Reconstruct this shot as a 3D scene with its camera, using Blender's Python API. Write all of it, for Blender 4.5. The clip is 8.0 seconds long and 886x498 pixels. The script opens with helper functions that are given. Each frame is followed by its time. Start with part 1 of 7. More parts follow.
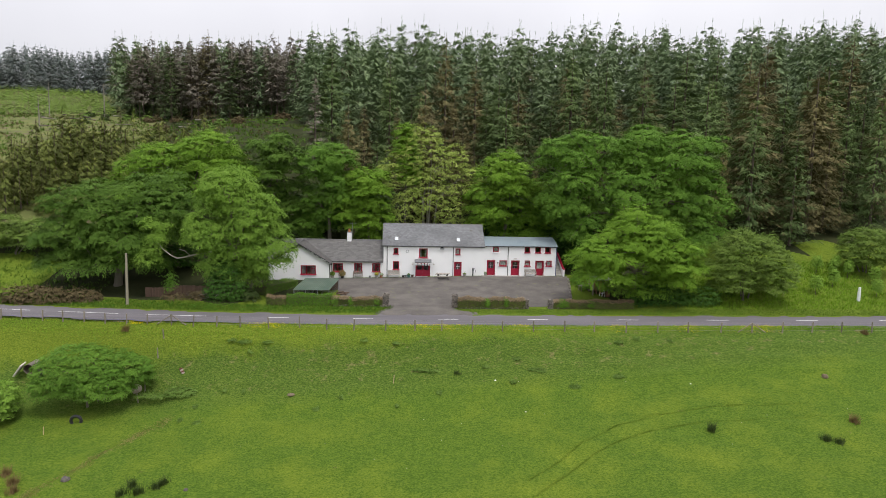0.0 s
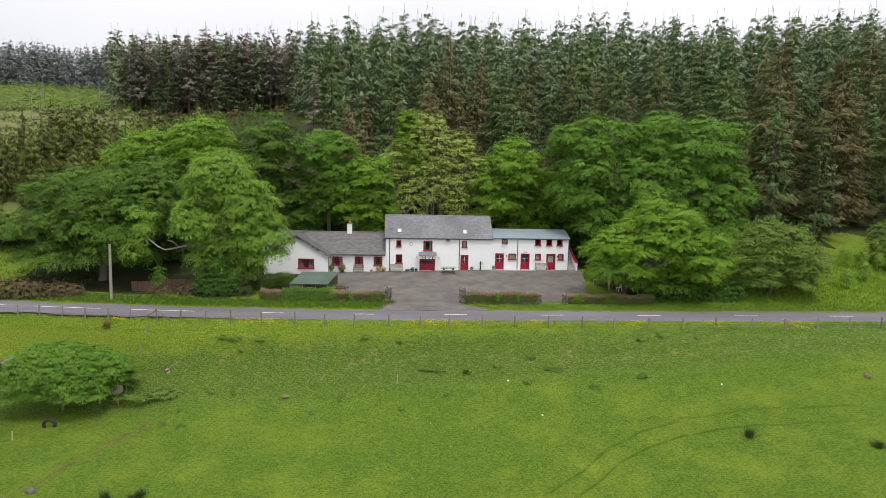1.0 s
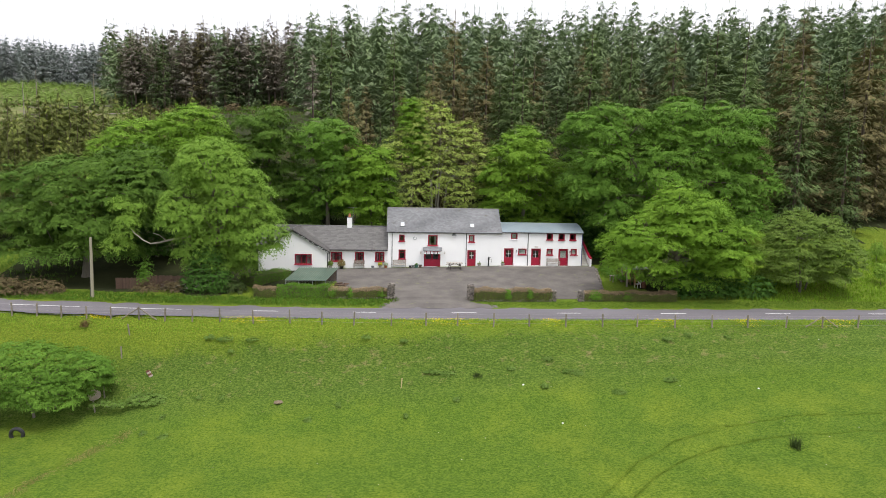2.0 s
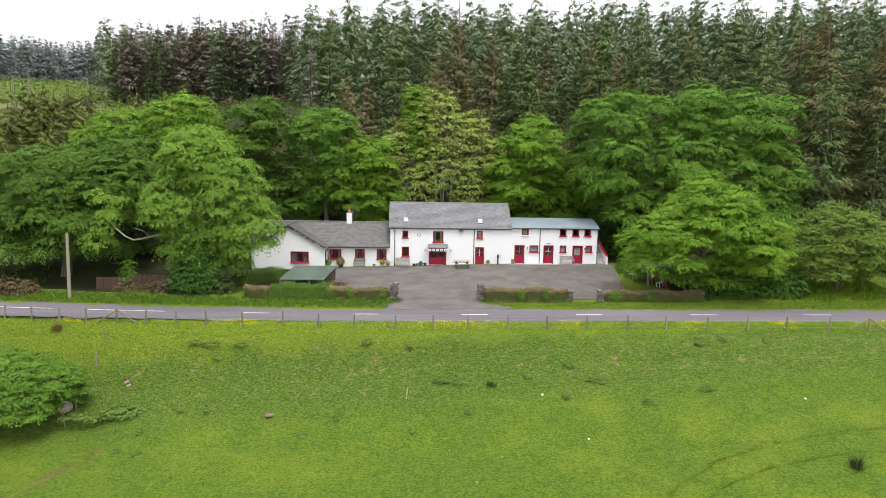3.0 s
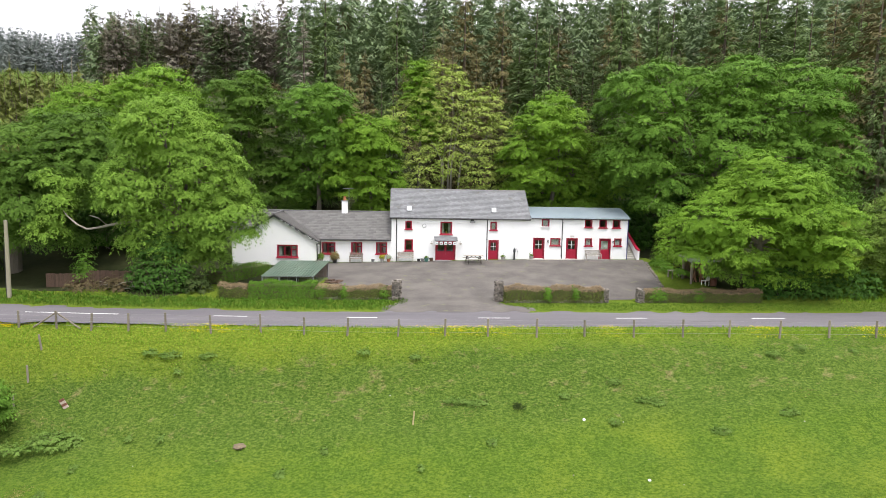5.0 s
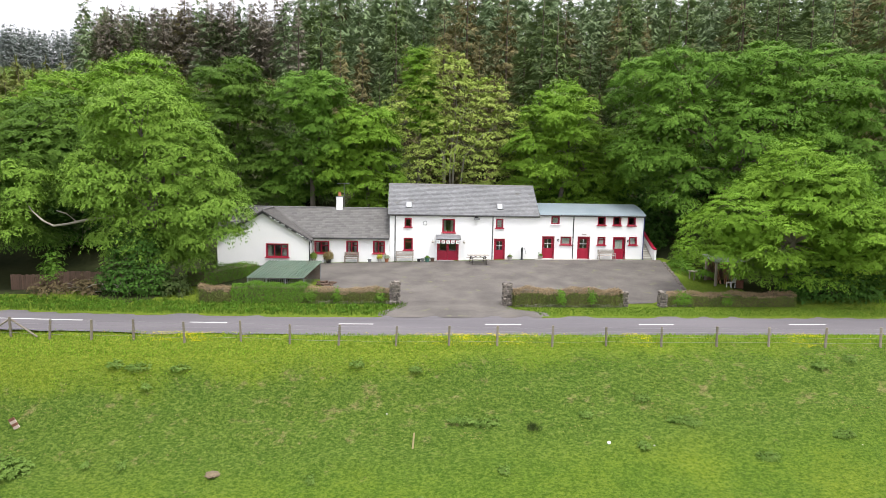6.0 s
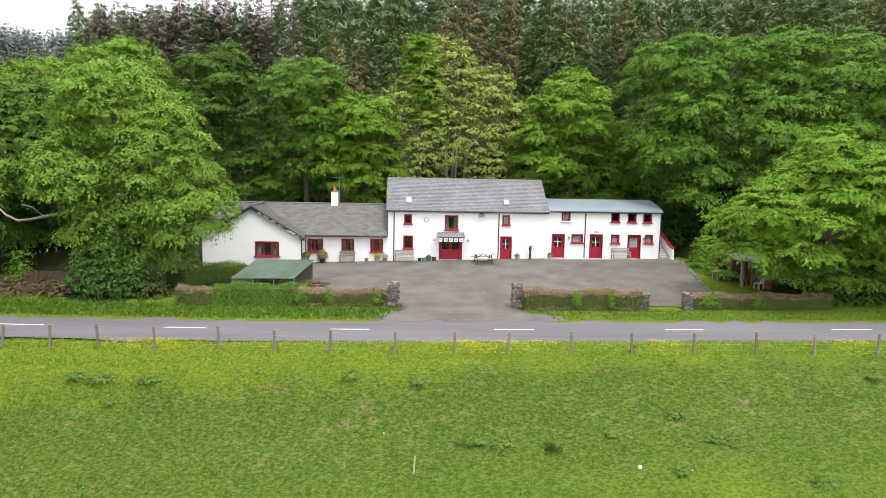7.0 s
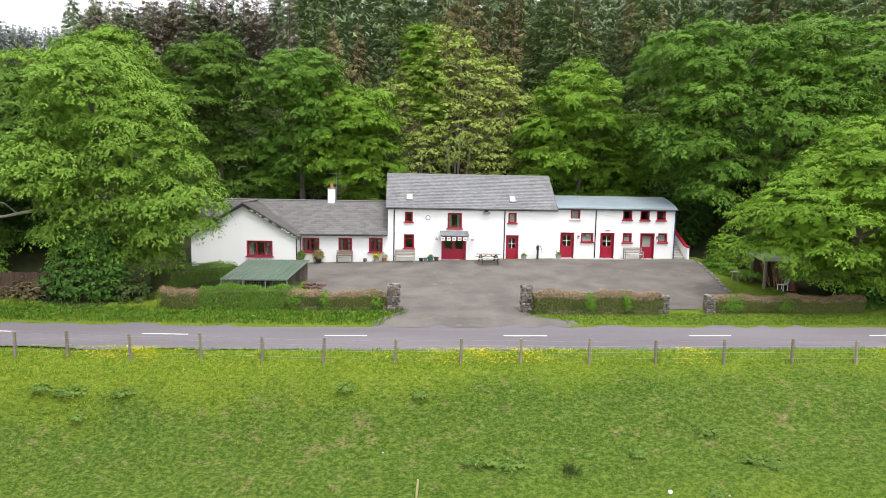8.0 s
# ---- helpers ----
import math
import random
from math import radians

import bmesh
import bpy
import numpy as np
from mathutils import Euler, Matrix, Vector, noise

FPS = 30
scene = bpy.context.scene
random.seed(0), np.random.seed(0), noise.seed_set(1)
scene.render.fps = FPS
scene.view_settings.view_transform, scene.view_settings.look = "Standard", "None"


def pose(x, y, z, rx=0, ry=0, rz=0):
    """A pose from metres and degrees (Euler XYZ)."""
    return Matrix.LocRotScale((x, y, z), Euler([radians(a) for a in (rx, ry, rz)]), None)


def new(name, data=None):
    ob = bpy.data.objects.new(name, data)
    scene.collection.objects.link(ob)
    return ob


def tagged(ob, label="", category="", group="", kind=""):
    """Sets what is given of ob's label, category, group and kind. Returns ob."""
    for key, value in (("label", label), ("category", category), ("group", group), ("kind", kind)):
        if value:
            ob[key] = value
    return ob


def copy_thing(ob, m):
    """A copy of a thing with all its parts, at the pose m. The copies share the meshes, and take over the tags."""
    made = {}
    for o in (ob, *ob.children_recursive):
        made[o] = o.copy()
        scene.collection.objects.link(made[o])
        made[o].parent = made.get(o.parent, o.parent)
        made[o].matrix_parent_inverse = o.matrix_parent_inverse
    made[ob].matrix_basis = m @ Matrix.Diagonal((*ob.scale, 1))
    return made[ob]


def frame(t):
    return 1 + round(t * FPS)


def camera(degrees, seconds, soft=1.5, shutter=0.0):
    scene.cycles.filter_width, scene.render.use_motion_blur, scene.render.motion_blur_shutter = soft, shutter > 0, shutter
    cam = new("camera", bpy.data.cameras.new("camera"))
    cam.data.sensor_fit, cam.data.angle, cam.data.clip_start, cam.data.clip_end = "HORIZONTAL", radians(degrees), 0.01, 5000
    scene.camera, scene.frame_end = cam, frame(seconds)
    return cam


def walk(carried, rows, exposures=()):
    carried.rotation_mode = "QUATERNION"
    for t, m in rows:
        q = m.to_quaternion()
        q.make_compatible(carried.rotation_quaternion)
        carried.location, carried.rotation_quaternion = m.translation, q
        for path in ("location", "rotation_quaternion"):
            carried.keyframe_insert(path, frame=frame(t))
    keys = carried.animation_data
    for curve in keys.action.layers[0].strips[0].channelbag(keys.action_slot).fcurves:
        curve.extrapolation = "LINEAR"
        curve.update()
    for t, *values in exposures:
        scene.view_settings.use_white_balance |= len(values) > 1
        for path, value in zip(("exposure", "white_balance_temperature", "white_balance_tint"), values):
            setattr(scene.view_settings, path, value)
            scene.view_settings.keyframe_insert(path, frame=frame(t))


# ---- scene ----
cam = camera(74.0, 8.0, soft=0.85)
METRES, EYE, TILT, LEAN, TURN = 33.5, 13.5, 0.0, 0.0, -4.2
ROWS = [
    (0.0, -0.0044, 0.0135, 0.0068, 0.080, -6.800, -1.274),
    (0.5, -0.0120, 0.0747, -0.0163, 0.152, -6.748, -1.277),
    (1.0, -0.0202, 0.1433, -0.0402, 0.213, -6.754, -1.235),
    (1.5, -0.0277, 0.2062, -0.0613, 0.275, -6.711, -1.181),
    (3.0, -0.0559, 0.4080, -0.1065, 0.355, -6.621, -1.017),
    (3.5, -0.0644, 0.4694, -0.1204, 0.360, -6.620, -0.986),
    (4.0, -0.0731, 0.5348, -0.1357, 0.344, -6.559, -0.990),
    (4.5, -0.0797, 0.5928, -0.1475, 0.322, -6.602, -1.025),
    (6.0, -0.0901, 0.7760, -0.1753, 0.308, -6.524, -1.052),
    (6.5, -0.0934, 0.8309, -0.1871, 0.286, -6.426, -1.056),
    (7.0, -0.0975, 0.8853, -0.1975, 0.270, -6.302, -1.054),
    (7.5, -0.1013, 0.9289, -0.2039, 0.289, -6.246, -1.011),
    (8.0, -0.1044, 0.9637, -0.2083, 0.265, -6.271, -1.004),
]
EXPOSURE = 0.62
walk(cam, [(t, pose(0, 0, EYE, TILT, LEAN, TURN) @ pose(METRES * x, METRES * y, METRES * z, 90 + pitch, roll, yaw)) for t, x, y, z, yaw, pitch, roll in ROWS],
     exposures=((0.0, EXPOSURE - 0.24), (1.5, EXPOSURE + 0.0), (3.5, EXPOSURE + 0.30), (4.5, EXPOSURE + 0.41), (8.0, EXPOSURE + 0.46)))

# ---- light: a bright overcast sky and a weak, wide sun behind thin cloud ----
SUN_ELEVATION, SUN_HEADING = 68.0, 150.0
world = bpy.data.worlds.new("overcast_sky")
scene.world = world
world.use_nodes = True
wn, wl = world.node_tree.nodes, world.node_tree.links
wn.clear()
w_out, w_bg = wn.new("ShaderNodeOutputWorld"), wn.new("ShaderNodeBackground")
w_sky = wn.new("ShaderNodeTexSky")
w_sky.sky_type, w_sky.sun_disc = "NISHITA", False
w_sky.sun_elevation, w_sky.sun_rotation = radians(SUN_ELEVATION), radians(SUN_HEADING)
w_dim = wn.new("ShaderNodeMix")
w_dim.data_type, w_dim.blend_type = "RGBA", "MULTIPLY"
w_dim.inputs["Factor"].default_value = 1.0
w_dim.inputs["B"].default_value = (0.09, 0.09, 0.09, 1)
w_noise, w_ramp = wn.new("ShaderNodeTexNoise"), wn.new("ShaderNodeValToRGB")
w_noise.inputs["Scale"].default_value, w_noise.inputs["Detail"].default_value = 2.2, 4
w_ramp.color_ramp.elements[0].position, w_ramp.color_ramp.elements[0].color = 0.3, (0.800, 0.788, 0.835, 1)
w_ramp.color_ramp.elements[1].position, w_ramp.color_ramp.elements[1].color = 0.7, (0.945, 0.932, 0.98, 1)
w_coord = wn.new("ShaderNodeTexCoord")
w_mix = wn.new("ShaderNodeMix")
w_mix.data_type = "RGBA"
w_mix.inputs["Factor"].default_value = 0.9
wl.new(w_coord.outputs["Generated"], w_noise.inputs["Vector"])
wl.new(w_noise.outputs["Fac"], w_ramp.inputs["Fac"])
wl.new(w_sky.outputs["Color"], w_dim.inputs["A"])
wl.new(w_dim.outputs["Result"], w_mix.inputs["A"])
wl.new(w_ramp.outputs["Color"], w_mix.inputs["B"])
w_sep, w_grade, w_lift = wn.new("ShaderNodeSeparateXYZ"), wn.new("ShaderNodeMapRange"), wn.new("ShaderNodeMix")
w_grade.inputs["From Min"].default_value, w_grade.inputs["From Max"].default_value = 0.15, 1.0
w_grade.inputs["To Min"].default_value, w_grade.inputs["To Max"].default_value = 0.99, 2.4
w_lift.data_type, w_lift.blend_type = "RGBA", "MULTIPLY"
w_lift.inputs["Factor"].default_value = 1.0
wl.new(w_coord.outputs["Generated"], w_sep.inputs["Vector"])
wl.new(w_sep.outputs["Z"], w_grade.inputs["Value"])
wl.new(w_mix.outputs["Result"], w_lift.inputs["A"])
wl.new(w_grade.outputs["Result"], w_lift.inputs["B"])
wl.new(w_lift.outputs["Result"], w_bg.inputs["Color"])
wl.new(w_bg.outputs["Background"], w_out.inputs["Surface"])
w_bg.inputs["Strength"].default_value = 0.74
sun = new("sun", bpy.data.lights.new("sun", "SUN"))
sun.data.energy, sun.data.angle, sun.data.color = 1.5, radians(14), (1.0, 0.96, 0.9)
sun.matrix_world = Matrix.Rotation(radians(-SUN_HEADING), 4, "Z") @ Matrix.Rotation(radians(SUN_ELEVATION - 90), 4, "X")


# ---- materials ----
def surface(name, low, high, scale=1.0, fine=12.0, rough=0.85, bump=0.2, island=0.0, each=0.0, through_light=0.0, metal=0.0, stain=None, stain_at=0.6, stretch=(1, 1, 1), spec=0.5):
    """Colour between low and high by coarse and fine noise; island, each: spread of brightness per piece and per object."""
    m = bpy.data.materials.new(name)
    m.use_nodes = True
    n, k = m.node_tree.nodes, m.node_tree.links
    bsdf, out = n["Principled BSDF"], n["Material Output"]
    bsdf.inputs["Roughness"].default_value, bsdf.inputs["Metallic"].default_value = rough, metal
    bsdf.inputs["Specular IOR Level"].default_value = spec
    co, mp = n.new("ShaderNodeTexCoord"), n.new("ShaderNodeMapping")
    mp.inputs["Scale"].default_value = stretch
    k.new(co.outputs["Object"], mp.inputs["Vector"])
    big, small = n.new("ShaderNodeTexNoise"), n.new("ShaderNodeTexNoise")
    for tex, s in ((big, scale), (small, fine)):
        tex.inputs["Scale"].default_value, tex.inputs["Detail"].default_value = s, 5
        k.new(mp.outputs["Vector"], tex.inputs["Vector"])
    add = n.new("ShaderNodeMath")
    add.operation = "MULTIPLY_ADD"
    k.new(small.outputs["Fac"], add.inputs[0])
    add.inputs[1].default_value = 0.55
    half = n.new("ShaderNodeMath")
    half.operation = "MULTIPLY_ADD"
    k.new(big.outputs["Fac"], half.inputs[0])
    half.inputs[1].default_value, half.inputs[2].default_value = 1.6, -0.575
    k.new(half.outputs[0], add.inputs[2])
    mix = n.new("ShaderNodeMix")
    mix.data_type, mix.clamp_factor = "RGBA", True
    k.new(add.outputs[0], mix.inputs["Factor"])
    mix.inputs["A"].default_value, mix.inputs["B"].default_value = (*low, 1), (*high, 1)
    colour = mix.outputs["Result"]
    if stain:
        st, ramp, sm = n.new("ShaderNodeTexNoise"), n.new("ShaderNodeValToRGB"), n.new("ShaderNodeMix")
        st.inputs["Scale"].default_value, st.inputs["Detail"].default_value = scale * 2.3, 6
        k.new(mp.outputs["Vector"], st.inputs["Vector"])
        ramp.color_ramp.elements[0].position, ramp.color_ramp.elements[1].position = stain_at, stain_at + 0.12
        k.new(st.outputs["Fac"], ramp.inputs["Fac"])
        sm.data_type = "RGBA"
        k.new(ramp.outputs["Color"], sm.inputs["Factor"])
        k.new(colour, sm.inputs["A"])
        sm.inputs["B"].default_value = (*stain, 1)
        colour = sm.outputs["Result"]
    for spread, kind, socket in ((island, "ShaderNodeNewGeometry", "Random Per Island"), (each, "ShaderNodeObjectInfo", "Random")):
        if spread:
            src, hsv, mr = n.new(kind), n.new("ShaderNodeHueSaturation"), n.new("ShaderNodeMapRange")
            mr.inputs["To Min"].default_value, mr.inputs["To Max"].default_value = 1 - spread, 1 + spread
            k.new(src.outputs[socket], mr.inputs["Value"])
            k.new(mr.outputs["Result"], hsv.inputs["Value"])
            k.new(colour, hsv.inputs["Color"])
            colour = hsv.outputs["Color"]
    k.new(colour, bsdf.inputs["Base Color"])
    if bump:
        b = n.new("ShaderNodeBump")
        b.inputs["Strength"].default_value, b.inputs["Distance"].default_value = bump, 0.03
        k.new(small.outputs["Fac"], b.inputs["Height"])
        k.new(b.outputs["Normal"], bsdf.inputs["Normal"])
    if through_light:
        tr, ms = n.new("ShaderNodeBsdfTranslucent"), n.new("ShaderNodeMixShader")
        ms.inputs["Fac"].default_value = through_light
        k.new(colour, tr.inputs["Color"])
        k.new(bsdf.outputs["BSDF"], ms.inputs[1])
        k.new(tr.outputs["BSDF"], ms.inputs[2])
        k.new(ms.outputs["Shader"], out.inputs["Surface"])
    return m


def leafy(name, low, high, spread=0.16, each=0.0, scale=0.45):
    return surface(name, low, high, scale=scale, fine=2.2, rough=0.6, bump=0, island=spread, each=each, through_light=0.10, spec=0.06)


M = {
    "grass_ground": surface("grass_ground", (0.062, 0.125, 0.009), (0.125, 0.195, 0.016), 0.16, 2.2, 0.95, 0.6, stain=(0.13, 0.125, 0.045), stain_at=0.66, spec=0.05),
    "bank_ground": surface("bank_ground", (0.060, 0.110, 0.011), (0.130, 0.170, 0.024), 0.5, 3.5, 0.95, 0.8, stain=(0.13, 0.098, 0.05), stain_at=0.62, spec=0.05),
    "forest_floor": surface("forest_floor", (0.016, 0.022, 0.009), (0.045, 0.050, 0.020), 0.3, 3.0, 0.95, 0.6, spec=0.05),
    "clearing": surface("clearing", (0.07, 0.092, 0.028), (0.165, 0.172, 0.062), 0.20, 1.5, 0.95, 0.6, stain=(0.13, 0.105, 0.07), stain_at=0.53, spec=0.05),
    "asphalt": surface("asphalt", (0.0803, 0.0735, 0.0810), (0.1360, 0.1245, 0.1330), 0.45, 26, 0.9, 0.25, stretch=(0.15, 1, 1)),
    "yard": surface("yard", (0.055, 0.049, 0.044), (0.142, 0.126, 0.112), 0.55, 9, 0.92, 0.7, stain=(0.125, 0.122, 0.068), stain_at=0.62),
    "road_paint": surface("road_paint", (0.6, 0.6, 0.58), (0.8, 0.8, 0.78), 2, 30, 0.7, 0.1),
    "whitewash": surface("whitewash", (0.76, 0.765, 0.77), (0.83, 0.83, 0.825), 0.5, 9, 0.9, 0.25, stain=(0.70, 0.70, 0.68), stain_at=0.68),
    "red_paint": surface("red_paint", (0.265, 0.003, 0.022), (0.345, 0.005, 0.033), 2.0, 14, 0.45, 0.05),
    "slate": surface("slate", (0.140, 0.143, 0.152), (0.215, 0.218, 0.228), 0.5, 9, 0.62, 0.2, island=0.15, stain=(0.115, 0.11, 0.095), stain_at=0.62),
    "slate_dark": surface("slate_dark", (0.085, 0.082, 0.08), (0.145, 0.138, 0.132), 0.4, 6, 0.7, 0.2, each=0.2, island=0.15, stain=(0.13, 0.115, 0.085), stain_at=0.64),
    "ridge_tile": surface("ridge_tile", (0.10, 0.10, 0.10), (0.17, 0.165, 0.16), 1.2, 9, 0.8, 0.2),
    "sheet_metal": surface("sheet_metal", (0.20, 0.255, 0.285), (0.29, 0.34, 0.365), 0.4, 6, 0.42, 0.05, metal=0.25),
    "black_plastic": surface("black_plastic", (0.012, 0.012, 0.013), (0.024, 0.024, 0.026), 3, 14, 0.45, 0.05),
    "lead": surface("lead", (0.14, 0.145, 0.15), (0.22, 0.225, 0.23), 2, 10, 0.6, 0.1),
    "curtain": surface("curtain", (0.42, 0.38, 0.32), (0.6, 0.56, 0.5), 1.5, 9, 0.9, 0.1, stretch=(6, 1, 0.3)),
    "interior": surface("interior", (0.16, 0.14, 0.12), (0.25, 0.22, 0.19), 1, 8, 0.9, 0),
    "weathered_wood": surface("weathered_wood", (0.24, 0.215, 0.185), (0.40, 0.365, 0.32), 2, 18, 0.85, 0.25, stretch=(1, 1, 0.25), each=0.1),
    "fence_wood": surface("fence_wood", (0.15, 0.125, 0.095), (0.27, 0.235, 0.185), 1.5, 20, 0.9, 0.3, stretch=(1, 1, 0.2), each=0.25),
    "brown_board": surface("brown_board", (0.075, 0.045, 0.030), (0.14, 0.088, 0.06), 1.5, 18, 0.9, 0.3, stretch=(1, 1, 0.2), each=0.2),
    "bark": surface("bark", (0.085, 0.072, 0.055), (0.17, 0.15, 0.115), 1.2, 9, 0.95, 0.7, stretch=(1, 1, 0.35)),
    "pale_bark": surface("pale_bark", (0.17, 0.155, 0.125), (0.30, 0.275, 0.23), 1.2, 9, 0.95, 0.6, stretch=(1, 1, 0.35)),
    "conifer_bark": surface("conifer_bark", (0.075, 0.055, 0.042), (0.14, 0.108, 0.085), 1.0, 9, 0.95, 0.6, stretch=(1, 1, 0.3), each=0.2),
    "wire": surface("wire", (0.22, 0.22, 0.22), (0.32, 0.32, 0.32), 3, 10, 0.5, 0, metal=0.7),
    "stone": surface("stone", (0.0680, 0.0585, 0.0502), (0.2320, 0.2044, 0.1748), 5.0, 22, 0.9, 0.5, each=0.5),
    "mortar": surface("mortar", (0.12, 0.11, 0.095), (0.2, 0.185, 0.16), 3.0, 16, 0.95, 0.5),
    "beech_leaf": leafy("beech_leaf", (0.0790, 0.1700, 0.0215), (0.1430, 0.2640, 0.0355)),
    "bright_leaf": leafy("bright_leaf", (0.1090, 0.2160, 0.0195), (0.1820, 0.3110, 0.0330)),
    "ash_leaf": leafy("ash_leaf", (0.1230, 0.2260, 0.0300), (0.2120, 0.3460, 0.0500)),
    "pale_leaf": leafy("pale_leaf", (0.2081, 0.2994, 0.0504), (0.3671, 0.4345, 0.1098)),
    "willow_leaf": leafy("willow_leaf", (0.0970, 0.1636, 0.0265), (0.1723, 0.2455, 0.0514)),
    # Deep green beech leaf, darkened further for shade low in the crowns.
    "deep_leaf": leafy("deep_leaf", (0.0588, 0.1209, 0.0168), (0.1116, 0.1946, 0.0298)),
    # Ivy's dark green, which also carries the shade on the undergrowth.
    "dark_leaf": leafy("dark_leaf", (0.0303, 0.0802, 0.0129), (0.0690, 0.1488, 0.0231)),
    "hedge_leaf": leafy("hedge_leaf", (0.0683, 0.1552, 0.0155), (0.1274, 0.2425, 0.0291), scale=1.5),
    "brown_hedge": leafy("brown_hedge", (0.1733, 0.1418, 0.0525), (0.3150, 0.2520, 0.1155), spread=0.2, scale=1.2),
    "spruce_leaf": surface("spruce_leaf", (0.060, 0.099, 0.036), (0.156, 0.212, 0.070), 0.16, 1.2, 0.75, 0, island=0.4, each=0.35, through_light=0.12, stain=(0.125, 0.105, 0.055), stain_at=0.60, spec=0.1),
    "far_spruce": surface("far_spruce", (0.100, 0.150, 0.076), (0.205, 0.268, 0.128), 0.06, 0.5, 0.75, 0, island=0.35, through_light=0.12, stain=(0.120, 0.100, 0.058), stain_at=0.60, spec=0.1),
    # Browned needles, paled further by distance haze put into the colour.
    "dead_spruce": surface("dead_spruce", (0.18, 0.162, 0.128), (0.33, 0.3, 0.24), 0.12, 1.5, 0.85, 0, island=0.35, each=0.3, through_light=0.1, stain=(0.165, 0.125, 0.098), stain_at=0.54, spec=0.1),
    "young_spruce": surface("young_spruce", (0.0927, 0.1275, 0.0277), (0.1798, 0.1884, 0.0510), 0.3, 1.5, 0.75, 0, island=0.3, each=0.4, through_light=0.15, spec=0.1),
    "grass_blade": leafy("grass_blade", (0.0696, 0.1286, 0.0122), (0.1353, 0.1967, 0.0227), 0.3, scale=0.16),
    "verge_blade": leafy("verge_blade", (0.1266, 0.2389, 0.0175), (0.2004, 0.3285, 0.0291), 0.3, scale=0.3),
    "rush": leafy("rush", (0.030, 0.060, 0.014), (0.075, 0.095, 0.030), 0.3, scale=1.0),
    "dry_grass": leafy("dry_grass", (0.170, 0.150, 0.050), (0.310, 0.270, 0.110), 0.3, scale=1.0),
    "buttercup": surface("buttercup", (0.62, 0.50, 0.003), (0.74, 0.61, 0.006), 2, 9, 0.9, 0, spec=0.05),
}


def glass_material():
    m = bpy.data.materials.new("window_glass")
    m.use_nodes = True
    n, k = m.node_tree.nodes, m.node_tree.links
    gl, tr, ms, fr = n.new("ShaderNodeBsdfGlossy"), n.new("ShaderNodeBsdfTransparent"), n.new("ShaderNodeMixShader"), n.new("ShaderNodeFresnel")
    gl.inputs["Roughness"].default_value = 0.03
    tr.inputs["Color"].default_value = (0.82, 0.86, 0.85, 1)
    fr.inputs["IOR"].default_value = 1.45
    k.new(fr.outputs["Fac"], ms.inputs["Fac"])
    k.new(tr.outputs["BSDF"], ms.inputs[1])
    k.new(gl.outputs["BSDF"], ms.inputs[2])
    k.new(ms.outputs["Shader"], n["Material Output"].inputs["Surface"])
    return m


M["glass"] = glass_material()


